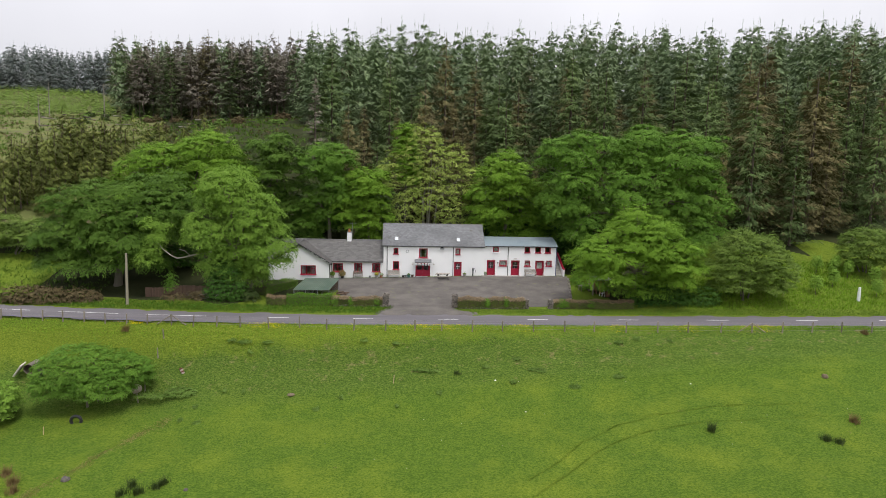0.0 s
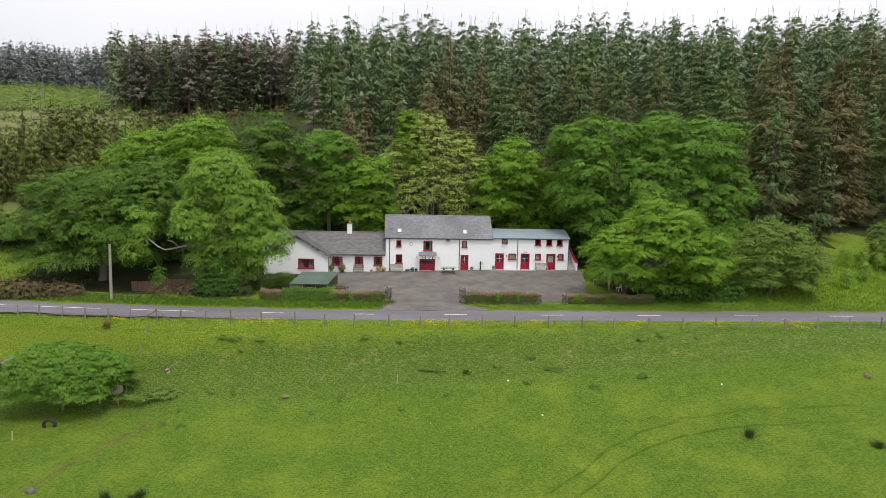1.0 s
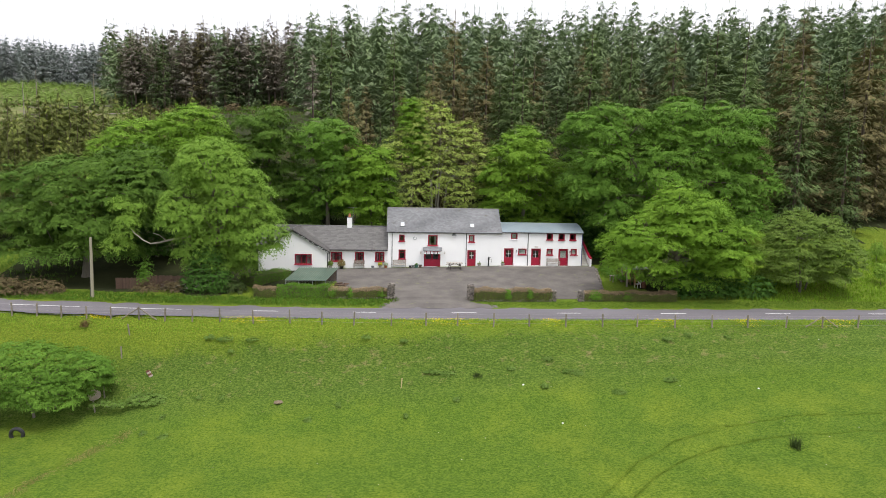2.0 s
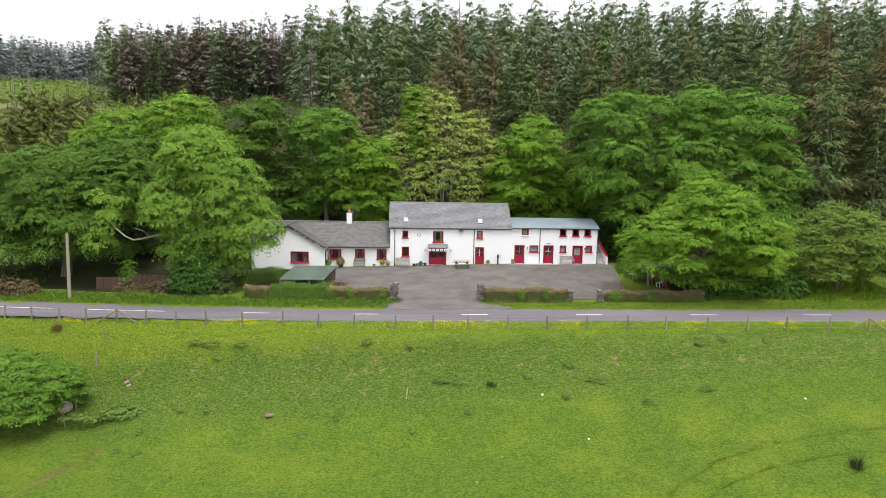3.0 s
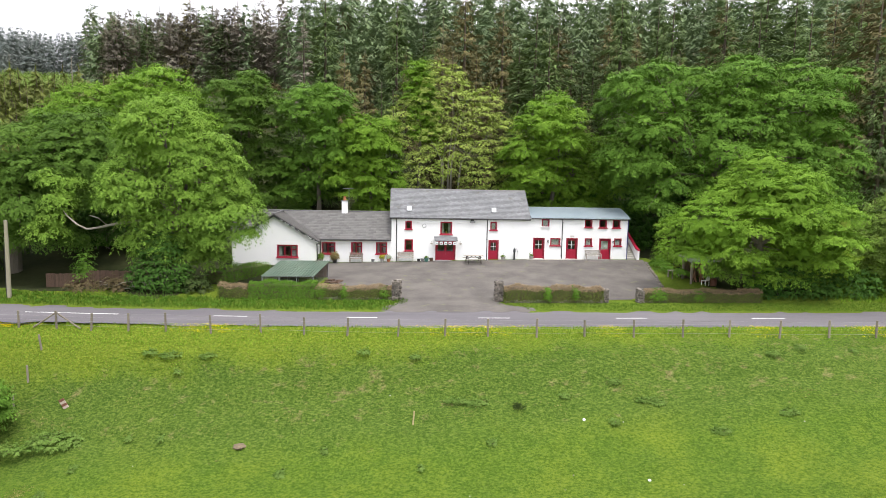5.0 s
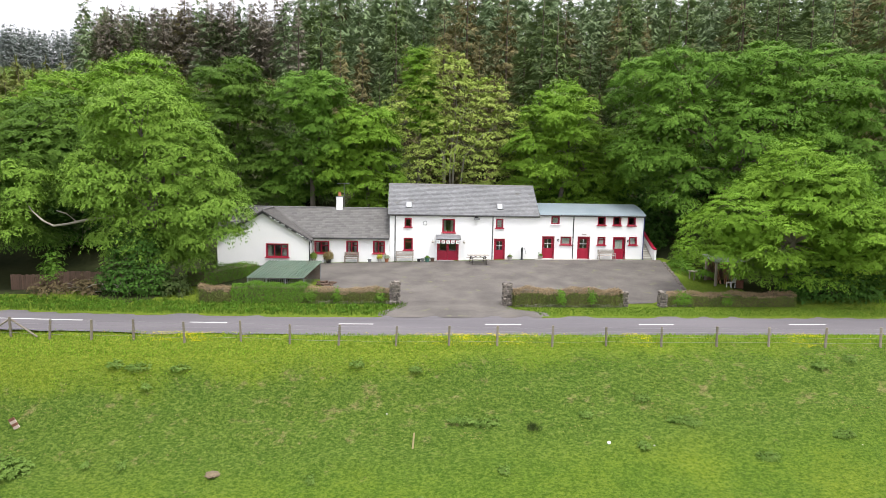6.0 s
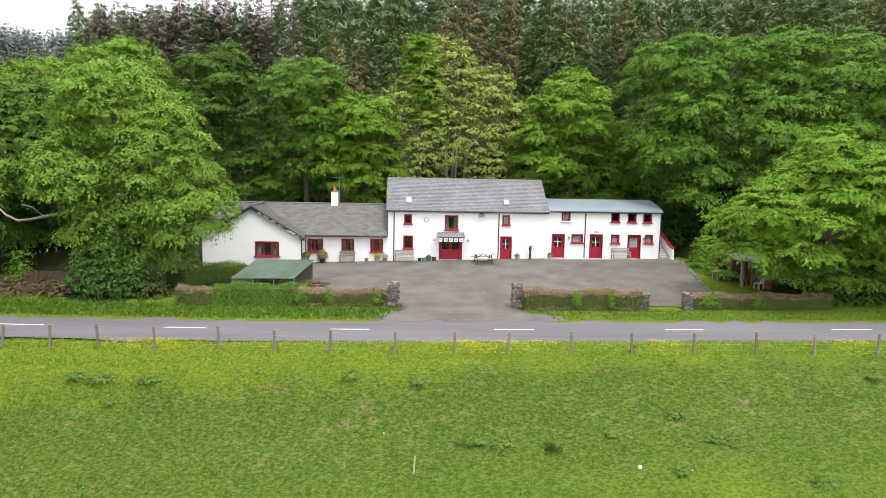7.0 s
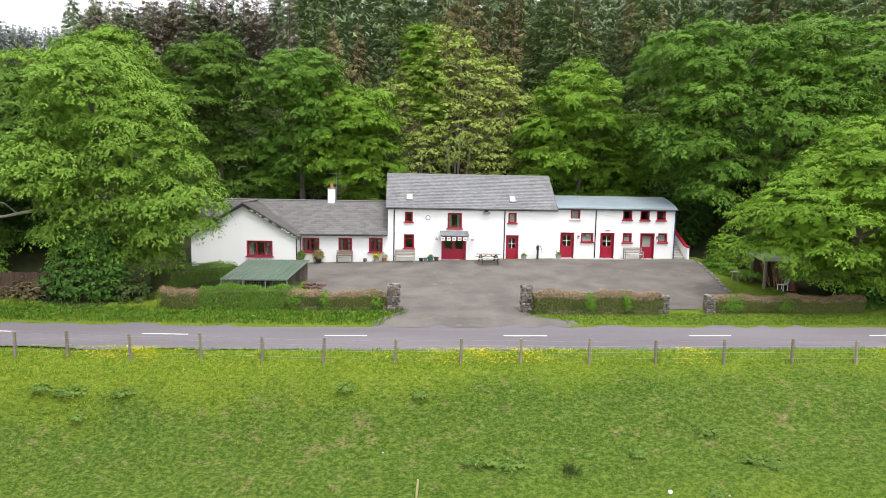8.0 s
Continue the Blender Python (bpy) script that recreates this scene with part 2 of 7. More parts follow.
def pasture():
    """Grazed grass: patches, tufts and blades at four sizes, with dry straw showing on the bank."""
    m = bpy.data.materials.new("pasture")
    m.use_nodes = True
    n, k = m.node_tree.nodes, m.node_tree.links
    bsdf = n["Principled BSDF"]
    bsdf.inputs["Roughness"].default_value, bsdf.inputs["Specular IOR Level"].default_value = 0.95, 0.05
    co = n.new("ShaderNodeTexCoord")

    def tex(scale, detail=5, rough=0.6):
        t = n.new("ShaderNodeTexNoise")
        t.inputs["Scale"].default_value, t.inputs["Detail"].default_value, t.inputs["Roughness"].default_value = scale, detail, rough
        k.new(co.outputs["Object"], t.inputs["Vector"])
        return t.outputs["Fac"]

    def blend(fac, lo, hi, a, b):
        mr, mx = n.new("ShaderNodeMapRange"), n.new("ShaderNodeMix")
        mr.inputs["From Min"].default_value, mr.inputs["From Max"].default_value = lo, hi
        k.new(fac, mr.inputs["Value"])
        mx.data_type = "RGBA"
        k.new(mr.outputs["Result"], mx.inputs["Factor"])
        for socket, c in (("A", a), ("B", b)):
            if isinstance(c, tuple):
                mx.inputs[socket].default_value = (*c, 1)
            else:
                k.new(c, mx.inputs[socket])
        return mx.outputs["Result"]

    wide = n.new("ShaderNodeMapping")
    wide.inputs["Scale"].default_value = (0.75, 1.0, 1.0)
    k.new(co.outputs["Object"], wide.inputs["Vector"])

    def lying(scale, detail=5, rough=0.6):
        t = tex(scale, detail, rough)
        k.new(wide.outputs["Vector"], t.node.inputs["Vector"])
        return t

    def sums(a, wa, b, wb=1.0):
        m1, m2 = n.new("ShaderNodeMath"), n.new("ShaderNodeMath")
        m1.operation = m2.operation = "MULTIPLY_ADD"
        k.new(a, m1.inputs[0])
        m1.inputs[1].default_value, m1.inputs[2].default_value = wa, 0.0
        k.new(b, m2.inputs[0])
        m2.inputs[1].default_value = wb
        k.new(m1.outputs[0], m2.inputs[2])
        return m2.outputs[0]

    def band(at, points):
        r = n.new("ShaderNodeValToRGB")
        r.color_ramp.elements[0].position, r.color_ramp.elements[0].color = points[0][0], (points[0][1],) * 3 + (1,)
        r.color_ramp.elements[1].position, r.color_ramp.elements[1].color = points[-1][0], (points[-1][1],) * 3 + (1,)
        for p, v in points[1:-1]:
            r.color_ramp.elements.new(p).color = (v, v, v, 1)
        k.new(at, r.inputs["Fac"])
        return r.outputs["Color"]

    fine, tuft = lying(8.0, 7, 0.75), lying(1.9, 5, 0.7)
    # across the slope, along the bent line of the road, the limits uneven
    split, far = n.new("ShaderNodeSeparateXYZ"), n.new("ShaderNodeMapRange")
    k.new(co.outputs["Object"], split.inputs["Vector"])
    far.inputs["From Min"].default_value, far.inputs["From Max"].default_value = 41.0, 61.0
    far.clamp = False
    square, bend = n.new("ShaderNodeMath"), n.new("ShaderNodeMath")
    square.operation, bend.operation = "MULTIPLY", "MULTIPLY_ADD"
    k.new(split.outputs["X"], square.inputs[0])
    k.new(split.outputs["X"], square.inputs[1])
    k.new(square.outputs[0], bend.inputs[0])
    bend.inputs[1].default_value = -0.0009
    k.new(split.outputs["Y"], bend.inputs[2])
    k.new(bend.outputs[0], far.inputs["Value"])
    across = sums(tex(0.30, 4), 0.14, far.outputs["Result"])
    field = blend(fine, 0.41, 0.60, (0.0515, 0.1035, 0.0096), (0.1309, 0.1908, 0.0233))
    dark_field = blend(fine, 0.41, 0.60, (0.0386, 0.0861, 0.0091), (0.1005, 0.1628, 0.0202))
    bright = blend(fine, 0.41, 0.60, (0.0920, 0.1420, 0.0110), (0.2050, 0.2500, 0.0300))
    bank = blend(fine, 0.41, 0.60, (0.0340, 0.0760, 0.0105), (0.1100, 0.1620, 0.0280))
    sward = blend(tuft, 0.36, 0.66, field, dark_field)
    sward = blend(tex(0.22, 5, 0.55), 0.46, 0.78, sward, bright)
    sward = blend(band(across, ((0.56, 0.0), (0.68, 0.85), (0.83, 0.85), (0.89, 0.0))), 0.0, 1.0, sward, bank)
    sward = blend(band(across, ((0.83, 0.0), (0.89, 0.85), (0.98, 0.8), (1.0, 0.4))), 0.0, 1.0, sward, bright)
    straw = blend(fine, 0.40, 0.60, (0.1064, 0.0952, 0.0370), (0.2576, 0.2240, 0.1008))
    litter = sums(band(across, ((0.60, 0.0), (0.72, 1.0), (0.84, 1.0), (0.90, 0.0))), 0.095, lying(1.3, 7, 0.72))
    colour = blend(litter, 0.65, 0.77, sward, straw)
    streak = tex(9.0, 4, 0.65)
    combed = n.new("ShaderNodeMapping")
    combed.inputs["Scale"].default_value, combed.inputs["Rotation"].default_value = (0.42, 1.0, 0.8), (0, 0, 0.25)
    k.new(co.outputs["Object"], combed.inputs["Vector"])
    k.new(combed.outputs["Vector"], streak.node.inputs["Vector"])
    rough = band(across, ((0.56, 0.4), (0.68, 1.0), (0.85, 1.0), (0.90, 0.3)))
    pale = blend(streak, 0.55, 0.68, (0, 0, 0), rough)
    dim = blend(streak, 0.45, 0.33, (0, 0, 0), rough)
    colour = blend(pale, 0.0, 1.0, colour, blend(tuft, 0.3, 0.7, (0.165, 0.205, 0.048), (0.125, 0.175, 0.036)))
    colour = blend(dim, 0.0, 1.0, colour, blend(tuft, 0.3, 0.7, (0.034, 0.074, 0.010), (0.044, 0.088, 0.012)))
    tips = blend(tex(17.0, 3, 0.6), 0.56, 0.68, (0, 0, 0), (0.65, 0.65, 0.65))
    colour = blend(tips, 0.0, 1.0, colour, blend(tuft, 0.3, 0.7, (0.150, 0.205, 0.040), (0.100, 0.150, 0.030)))
    k.new(colour, bsdf.inputs["Base Color"])
    b = n.new("ShaderNodeBump")
    b.inputs["Strength"].default_value, b.inputs["Distance"].default_value = 1.0, 0.14
    k.new(sums(tuft, 1.3, fine), b.inputs["Height"])
    k.new(b.outputs["Normal"], bsdf.inputs["Normal"])
    return m


M["pasture"] = pasture()


# ---- mesh helpers ----
def np_mesh(name, verts, faces):
    """A mesh from arrays of corners and of equal-sized faces."""
    verts, faces = np.asarray(verts, np.float32), np.asarray(faces, np.int32)
    me = bpy.data.meshes.new(name)
    me.vertices.add(len(verts))
    me.vertices.foreach_set("co", verts.ravel())
    me.loops.add(faces.size)
    me.loops.foreach_set("vertex_index", faces.ravel())
    me.polygons.add(len(faces))
    me.polygons.foreach_set("loop_start", np.arange(len(faces), dtype=np.int32) * faces.shape[1])
    me.update(calc_edges=True)
    me.validate()
    return me


def place(name, data, material=None, parent=None, label=""):
    """Links a mesh or bmesh as one object, under parent where one is given."""
    if isinstance(data, bmesh.types.BMesh):
        me = bpy.data.meshes.new(name)
        bmesh.ops.recalc_face_normals(data, faces=data.faces)
        data.to_mesh(me)
        data.free()
        data = me
    if material and not data.materials:
        data.materials.append(M[material])
    ob = new(name, data)
    if parent:
        ob.parent = parent
    if label:
        tagged(ob, label)
    return ob


part = place


def thing(name, label, category, x=0, y=0, z=0, turn=0, group="", kind=""):
    ob = new(name)
    ob.empty_display_size = 0.3
    ob.matrix_basis = pose(x, y, z, 0, 0, turn)
    return tagged(ob, label, category, group, kind)


def box(bm, x0, x1, y0, y1, z0, z1, bevel=0.0):
    v = [bm.verts.new(p) for p in ((x0, y0, z0), (x1, y0, z0), (x1, y1, z0), (x0, y1, z0), (x0, y0, z1), (x1, y0, z1), (x1, y1, z1), (x0, y1, z1))]
    f = [bm.faces.new([v[i] for i in q]) for q in ((3, 2, 1, 0), (4, 5, 6, 7), (0, 1, 5, 4), (1, 2, 6, 5), (2, 3, 7, 6), (3, 0, 4, 7))]
    if bevel:
        edges = list({e for q in f for e in q.edges})
        bmesh.ops.bevel(bm, geom=edges, offset=bevel, segments=1, affect="EDGES")
    return bm


def boxes(*rows, bevel=0.0):
    bm = bmesh.new()
    for r in rows:
        box(bm, *r, bevel=bevel)
    return bm


def tube(bm, points, radii, sides=7, cap=True):
    """A tapered tube along points."""
    rings, points = [], [Vector(p) for p in points]
    for i, p in enumerate(points):
        d = (points[min(i + 1, len(points) - 1)] - points[max(i - 1, 0)]).normalized()
        a = d.orthogonal().normalized() if abs(d.z) < 0.99 else Vector((1, 0, 0))
        a = (a - d * a.dot(d)).normalized()
        b = d.cross(a)
        rings.append([bm.verts.new(p + (a * math.cos(6.2832 * j / sides) + b * math.sin(6.2832 * j / sides)) * radii[i]) for j in range(sides)])
    for r, s in zip(rings, rings[1:]):
        for j in range(sides):
            bm.faces.new((r[j], r[(j + 1) % sides], s[(j + 1) % sides], s[j]))
    if cap:
        bm.faces.new(list(reversed(rings[0])))
        bm.faces.new(rings[-1])
    return bm


def prism(bm, outline, direction):
    """Extrudes a flat outline along direction."""
    a = [bm.verts.new(p) for p in outline]
    b = [bm.verts.new(Vector(p) + Vector(direction)) for p in outline]
    bm.faces.new(a), bm.faces.new(list(reversed(b)))
    for i in range(len(a)):
        j = (i + 1) % len(a)
        bm.faces.new((a[j], a[i], b[i], b[j]))
    return bm


# ---- the ground's height ----
def ramp(a, b, t):
    t = np.clip((np.asarray(t, float) - a) / (b - a), 0, 1)
    return t * t * (3 - 2 * t)


def road_y(x):
    x = np.asarray(x, float)
    left, right = np.clip(2 - x, 0, 70), np.clip(x - 2, 0, 70)
    return 60.9 + 0.0019 * left ** 2 + 0.00012 * right ** 2 + 0.266 * np.clip(2 - x - 70, 0, None) + 0.017 * np.clip(x - 72, 0, None)


def fence_gap(x):
    """From the road's middle to the fence, which stands further off to the right."""
    return 3.2 + 0.027 * np.clip(np.asarray(x, float), -25, 25)


def smooth_table(rows, width):
    a = np.linspace(rows[0][0], rows[-1][0], 4000)
    v = np.interp(a, [r[0] for r in rows], [r[1] for r in rows])
    n = max(3, int(width / (a[1] - a[0])) | 1)
    return a, np.convolve(np.pad(v, n // 2, mode="edge"), np.ones(n) / n, mode="valid")


BANK = smooth_table([(-260, -14), (-60, -9.5), (-30, -8.0), (-18, -7.15), (-13, -6.6), (-10.5, -5.9), (-8.5, -5.15), (-7, -4.35), (-5.8, -3.4), (-4.5, -2.05), (-3.3, -1.28), (-2.85, -1.0), (2.6, -1.0), (5, -0.93)], 0.5)
MID = smooth_table([(60, -0.93), (65.7, -0.93), (79.0, 0.3), (88, 0.5), (100, 6.5), (115, 13.5), (130, 19.5), (146, 24.5), (170, 29), (200, 33), (330, 47), (420, 50), (1200, 54)], 2.0)
SIDE = smooth_table([(60, -0.93), (66, -0.9), (82, 3.9), (100, 9.5), (115, 15), (130, 20.5), (146, 25), (170, 29.5), (200, 33), (330, 47), (420, 50), (1200, 54)], 3.0)
LEFT = smooth_table([(60, -0.93), (66, -0.9), (82, 3.9), (100, 8.5), (200, 31), (300, 51), (330, 55), (420, 58), (1200, 60)], 3.0)
BASE_X = ((-18, -0.1), (-9, 0.05), (-2.2, 0.22), (7.3, 0.47), (12, 0.6), (24, 0.64))


def base_z(x):
    return np.interp(x, [r[0] for r in BASE_X], [r[1] for r in BASE_X])


def ground_z(x, y):
    x, y = np.asarray(x, float), np.asarray(y, float)
    d = y - road_y(x)
    near = np.interp(np.where(d < 0, d * 3.35 / fence_gap(x), d), *BANK) + 0.033 * np.clip(x, -60, 60) * ramp(-3.4, -9, d)
    mid = np.interp(y, *MID) + (base_z(x) - 0.3) * ramp(66, 79, y) * ramp(105, 88, y)
    lw = ramp(-30, -75, x)
    side = np.interp(y, *SIDE) * (1 - lw) + np.interp(y, *LEFT) * lw - 2.2 * ramp(-20, -26, x) * ramp(66, 74, y) * ramp(100, 84, y)
    w = ramp(21, 34, np.abs(x - 3))
    far = mid * (1 - w) + side * w
    s = ramp(3.5, 6.5, d)
    bumps = 0.10 * np.sin(x * 0.9 + 1.3 * np.sin(y * 0.7)) * np.sin(y * 1.1 + np.sin(x * 0.6)) * ramp(-3.6, -6, d)
    bumps = bumps + 0.07 * np.sin(d * 4.2 + 1.4 * np.sin(x * 0.35) + 0.8 * np.sin(x * 0.9)) * ramp(-3.8, -4.8, d) * ramp(-11, -7.5, d)
    tilt = 0.05 * np.clip(x, 0, 140) * ramp(95, 150, y)
    bumps = bumps + tilt + 0.5 * np.sin(x * 0.11 + y * 0.05) * np.sin(y * 0.09) * ramp(92, 120, y)
    return near * (1 - s) + far * s + bumps


def gz(x, y):
    return float(ground_z(x, y))


M["terracotta"] = surface("terracotta", (0.32, 0.115, 0.05), (0.45, 0.18, 0.09), 4, 18, 0.85, 0.15)
M["blue_plastic"] = surface("blue_plastic", (0.015, 0.02, 0.11), (0.025, 0.035, 0.16), 3, 12, 0.45, 0.03)
M["pale_concrete"] = surface("pale_concrete", (0.30, 0.285, 0.25), (0.44, 0.425, 0.385), 1.5, 16, 0.92, 0.3)
M["pole_wood"] = surface("pole_wood", (0.22, 0.20, 0.14), (0.34, 0.31, 0.23), 1.5, 18, 0.9, 0.3, stretch=(1, 1, 0.15))
M["twigs"] = surface("twigs", (0.060, 0.052, 0.026), (0.115, 0.095, 0.05), 3, 20, 0.95, 0.5)
M["green_sheet"] = surface("green_sheet", (0.120, 0.190, 0.140), (0.22, 0.28, 0.215), 0.8, 9, 0.5, 0.05, stain=(0.20, 0.22, 0.17), stain_at=0.58)
M["grey_wood"] = surface("grey_wood", (0.17, 0.14, 0.115), (0.28, 0.24, 0.20), 2, 18, 0.9, 0.25, stretch=(1, 1, 0.3))
M["dark_wood"] = surface("dark_wood", (0.035, 0.03, 0.027), (0.07, 0.06, 0.05), 2, 18, 0.8, 0.2)
M["red_wood"] = surface("red_wood", (0.22, 0.10, 0.05), (0.34, 0.17, 0.09), 2, 18, 0.85, 0.2)
M["pale_stake"] = surface("pale_stake", (0.42, 0.32, 0.16), (0.55, 0.44, 0.25), 2, 18, 0.85, 0.2)
M["iron"] = surface("iron", (0.02, 0.024, 0.024), (0.045, 0.05, 0.05), 4, 20, 0.55, 0.15, metal=0.3)
M["rust"] = surface("rust", (0.11, 0.045, 0.03), (0.20, 0.085, 0.05), 3, 16, 0.85, 0.25)
M["white_plastic"] = surface("white_plastic", (0.66, 0.67, 0.68), (0.78, 0.78, 0.78), 2, 12, 0.5, 0.03)
M["stone_grey"] = surface("stone_grey", (0.27, 0.26, 0.235), (0.40, 0.385, 0.35), 3, 18, 0.9, 0.3)
M["pink_stone"] = surface("pink_stone", (0.36, 0.28, 0.24), (0.52, 0.43, 0.38), 2, 12, 0.9, 0.4)
M["mole"] = surface("mole", (0.10, 0.075, 0.045), (0.17, 0.13, 0.08), 3, 14, 0.95, 0.6)
M["green_glaze"] = surface("green_glaze", (0.04, 0.12, 0.10), (0.07, 0.18, 0.15), 2, 10, 0.3, 0.02)
M["pale_glass"] = surface("pale_glass", (0.45, 0.46, 0.45), (0.55, 0.56, 0.54), 3, 12, 0.2, 0)
M["yellow_plant"] = leafy("yellow_plant", (0.20, 0.26, 0.03), (0.55, 0.48, 0.06), scale=6)
M["white_plant"] = leafy("white_plant", (0.18, 0.26, 0.08), (0.6, 0.62, 0.55), scale=6)
M["dry_leaf"] = leafy("dry_leaf", (0.070, 0.056, 0.028), (0.150, 0.118, 0.058), scale=1.2)
M["rough_blade"] = leafy("rough_blade", (0.0541, 0.1135, 0.0122), (0.0928, 0.1589, 0.0210), scale=0.4)
M["tussock_blade"] = leafy("tussock_blade", (0.085, 0.135, 0.020), (0.170, 0.215, 0.045), 0.3, scale=0.4)
M["lane_blade"] = leafy("lane_blade", (0.058, 0.120, 0.013), (0.108, 0.185, 0.022), 0.3, scale=0.35)
# Distance haze is put into this pale grey base colour.
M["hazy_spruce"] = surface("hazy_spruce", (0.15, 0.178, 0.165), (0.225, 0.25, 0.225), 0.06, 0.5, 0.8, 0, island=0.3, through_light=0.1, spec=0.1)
M["rough_leaf"] = leafy("rough_leaf", (0.085, 0.155, 0.026), (0.15, 0.23, 0.050), scale=2)
M["rush_dry"] = leafy("rush_dry", (0.13, 0.085, 0.035), (0.22, 0.16, 0.075), scale=2)
M["seedling"] = leafy("seedling", (0.13, 0.21, 0.035), (0.20, 0.29, 0.06), scale=0.1)
M["brown_spruce"] = surface("brown_spruce", (0.105, 0.098, 0.042), (0.205, 0.176, 0.078), 0.2, 1.3, 0.8, 0, island=0.35, each=0.25, through_light=0.12, spec=0.1)
M["blind"] = surface("blind", (0.62, 0.61, 0.58), (0.76, 0.75, 0.72), 3, 16, 0.85, 0.05, stretch=(5, 1, 0.3))
M["hedge_side"] = leafy("hedge_side", (0.062, 0.100, 0.020), (0.140, 0.160, 0.042), spread=0.25, scale=0.9)
M["hedge_top"] = leafy("hedge_top", (0.190, 0.140, 0.080), (0.330, 0.250, 0.155), spread=0.2, scale=1.2)


# ---- ground, road and yard ----
def lines(*spans):
    out = []
    for a, b, step in spans:
        out += list(np.arange(a, b, step))
    return np.array(out + [spans[-1][1]])


def sheet(name, xs, ys, height, material):
    gx, gy = np.meshgrid(xs, ys)
    verts = np.stack([gx.ravel(), gy.ravel(), height(gx, gy).ravel()], 1)
    n, m = len(xs), len(ys)
    i = (np.arange(m - 1)[:, None] * n + np.arange(n - 1)[None, :]).ravel()
    me = np_mesh(name, verts, np.stack([i, i + 1, i + n + 1, i + n], 1))
    me.polygons.foreach_set("use_smooth", np.ones(len(i), bool))
    ob = place(name, me, material)
    return ob, (verts[i] + verts[i + n + 1]) / 2


def yard_left(y):
    return np.interp(y, [64.2, 65.5, 66.2, 67, 70, 79.7], [-2.6, -1.6, -1.3, -1.4, -7.0, -9.0])


def yard_right(y):
    return np.interp(y, [64.2, 65.2, 66.2, 66.8, 69.0, 78.6, 79.7], [8.6, 6.6, 6.2, 17.0, 20.6, 22.9, 23.2])


def in_road(x, y):
    return np.abs(y - road_y(x)) < 1.85


def in_yard(x, y):
    return (y > 63) & (y < 79.4) & (x > yard_left(y) + 0.6) & (x < yard_right(y) - 0.6)


def earth(x, y):
    z = ground_z(x, y)
    return z - np.where(in_road(x, y) | in_yard(x, y), 0.12, 0.0)


GX = lines((-900, -200, 50), (-200, -70, 6), (-70, 75, 0.55), (75, 200, 6), (200, 900, 50))
GY = lines((-400, 0, 40), (0, 32, 4), (32, 90, 0.45), (90, 140, 2.5), (140, 420, 8), (420, 1200, 60))
ground, centres = sheet("ground", GX, GY, earth, "pasture")
tagged(ground, "grassy field, bank, verges and wooded hillside in one sheet", "ground", kind="structure")
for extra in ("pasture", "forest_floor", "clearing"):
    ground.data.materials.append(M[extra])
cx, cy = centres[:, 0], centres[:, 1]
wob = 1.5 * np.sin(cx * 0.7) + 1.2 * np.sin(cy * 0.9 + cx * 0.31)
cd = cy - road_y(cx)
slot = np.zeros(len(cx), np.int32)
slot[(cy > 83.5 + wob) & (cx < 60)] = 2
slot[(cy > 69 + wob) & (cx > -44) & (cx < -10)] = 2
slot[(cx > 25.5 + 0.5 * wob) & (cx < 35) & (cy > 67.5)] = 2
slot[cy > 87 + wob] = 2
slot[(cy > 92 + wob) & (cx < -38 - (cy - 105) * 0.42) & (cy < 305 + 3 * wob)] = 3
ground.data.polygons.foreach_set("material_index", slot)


def ribbon(name, xs, across, height, material):
    """A strip along xs; across(x) gives the y of each line across it."""
    rows = [[(x, y, height(x, y)) for y in across(x)] for x in xs]
    n = len(rows[0])
    verts = np.array([p for r in rows for p in r])
    i = (np.arange(len(rows) - 1)[:, None] * n + np.arange(n - 1)[None, :]).ravel()
    me = np_mesh(name, verts, np.stack([i, i + n, i + n + 1, i + 1], 1))
    me.polygons.foreach_set("use_smooth", np.ones(len(i), bool))
    return place(name, me, material)


def camber(x, y):
    off = abs(y - float(road_y(x)))
    return -0.985 - 0.6 * max(0.0, off - 2.38) + 0.04 * (1 - min(1.0, abs(y - float(road_y(x))) / 2.4))


rng = random.Random(4)
edge_n = {round(x, 2): rng.uniform(-0.12, 0.12) for x in np.arange(-160, 190.1, 1.0)}
road = ribbon("road", np.arange(-160, 190.1, 1.0), lambda x: [float(road_y(x)) + o for o in (-2.40 + edge_n[round(x, 2)], -2.25 + edge_n[round(x, 2)], -1.2, 0, 1.2, 2.45 + 0.7 * edge_n[round(x, 2)], 2.60 + 0.7 * edge_n[round(x, 2)])], camber, "asphalt")
tagged(road, "grey asphalt country road with white centre dashes", "road", kind="structure")


def dash(x0, x1):
    bm = bmesh.new()
    n = max(2, int((x1 - x0) / 0.5))
    prev = None
    for i in range(n + 1):
        x = x0 + (x1 - x0) * i / n
        y = float(road_y(x)) - 0.02
        row = [bm.verts.new((x, y + o, camber(x, y) + 0.006)) for o in (-0.06, 0.06)]
        if prev:
            bm.faces.new((prev[0], row[0], row[1], prev[1]))
        prev = row
    return bm


for x0, x1 in [(-63, -57), (-54, -48), (-45, -38.8), (-35.7, -29.2), (-26.3, -20.0), (-13.65, -11.45), (-4.85, -2.8), (4.0, 6.2), (13.6, 15.8), (23.35, 25.8), (33.5, 36.0), (43.7, 46.3), (53.6, 56.1), (63.3, 65.7)]:
    part("dash", dash(x0, x1), "road_paint", road)


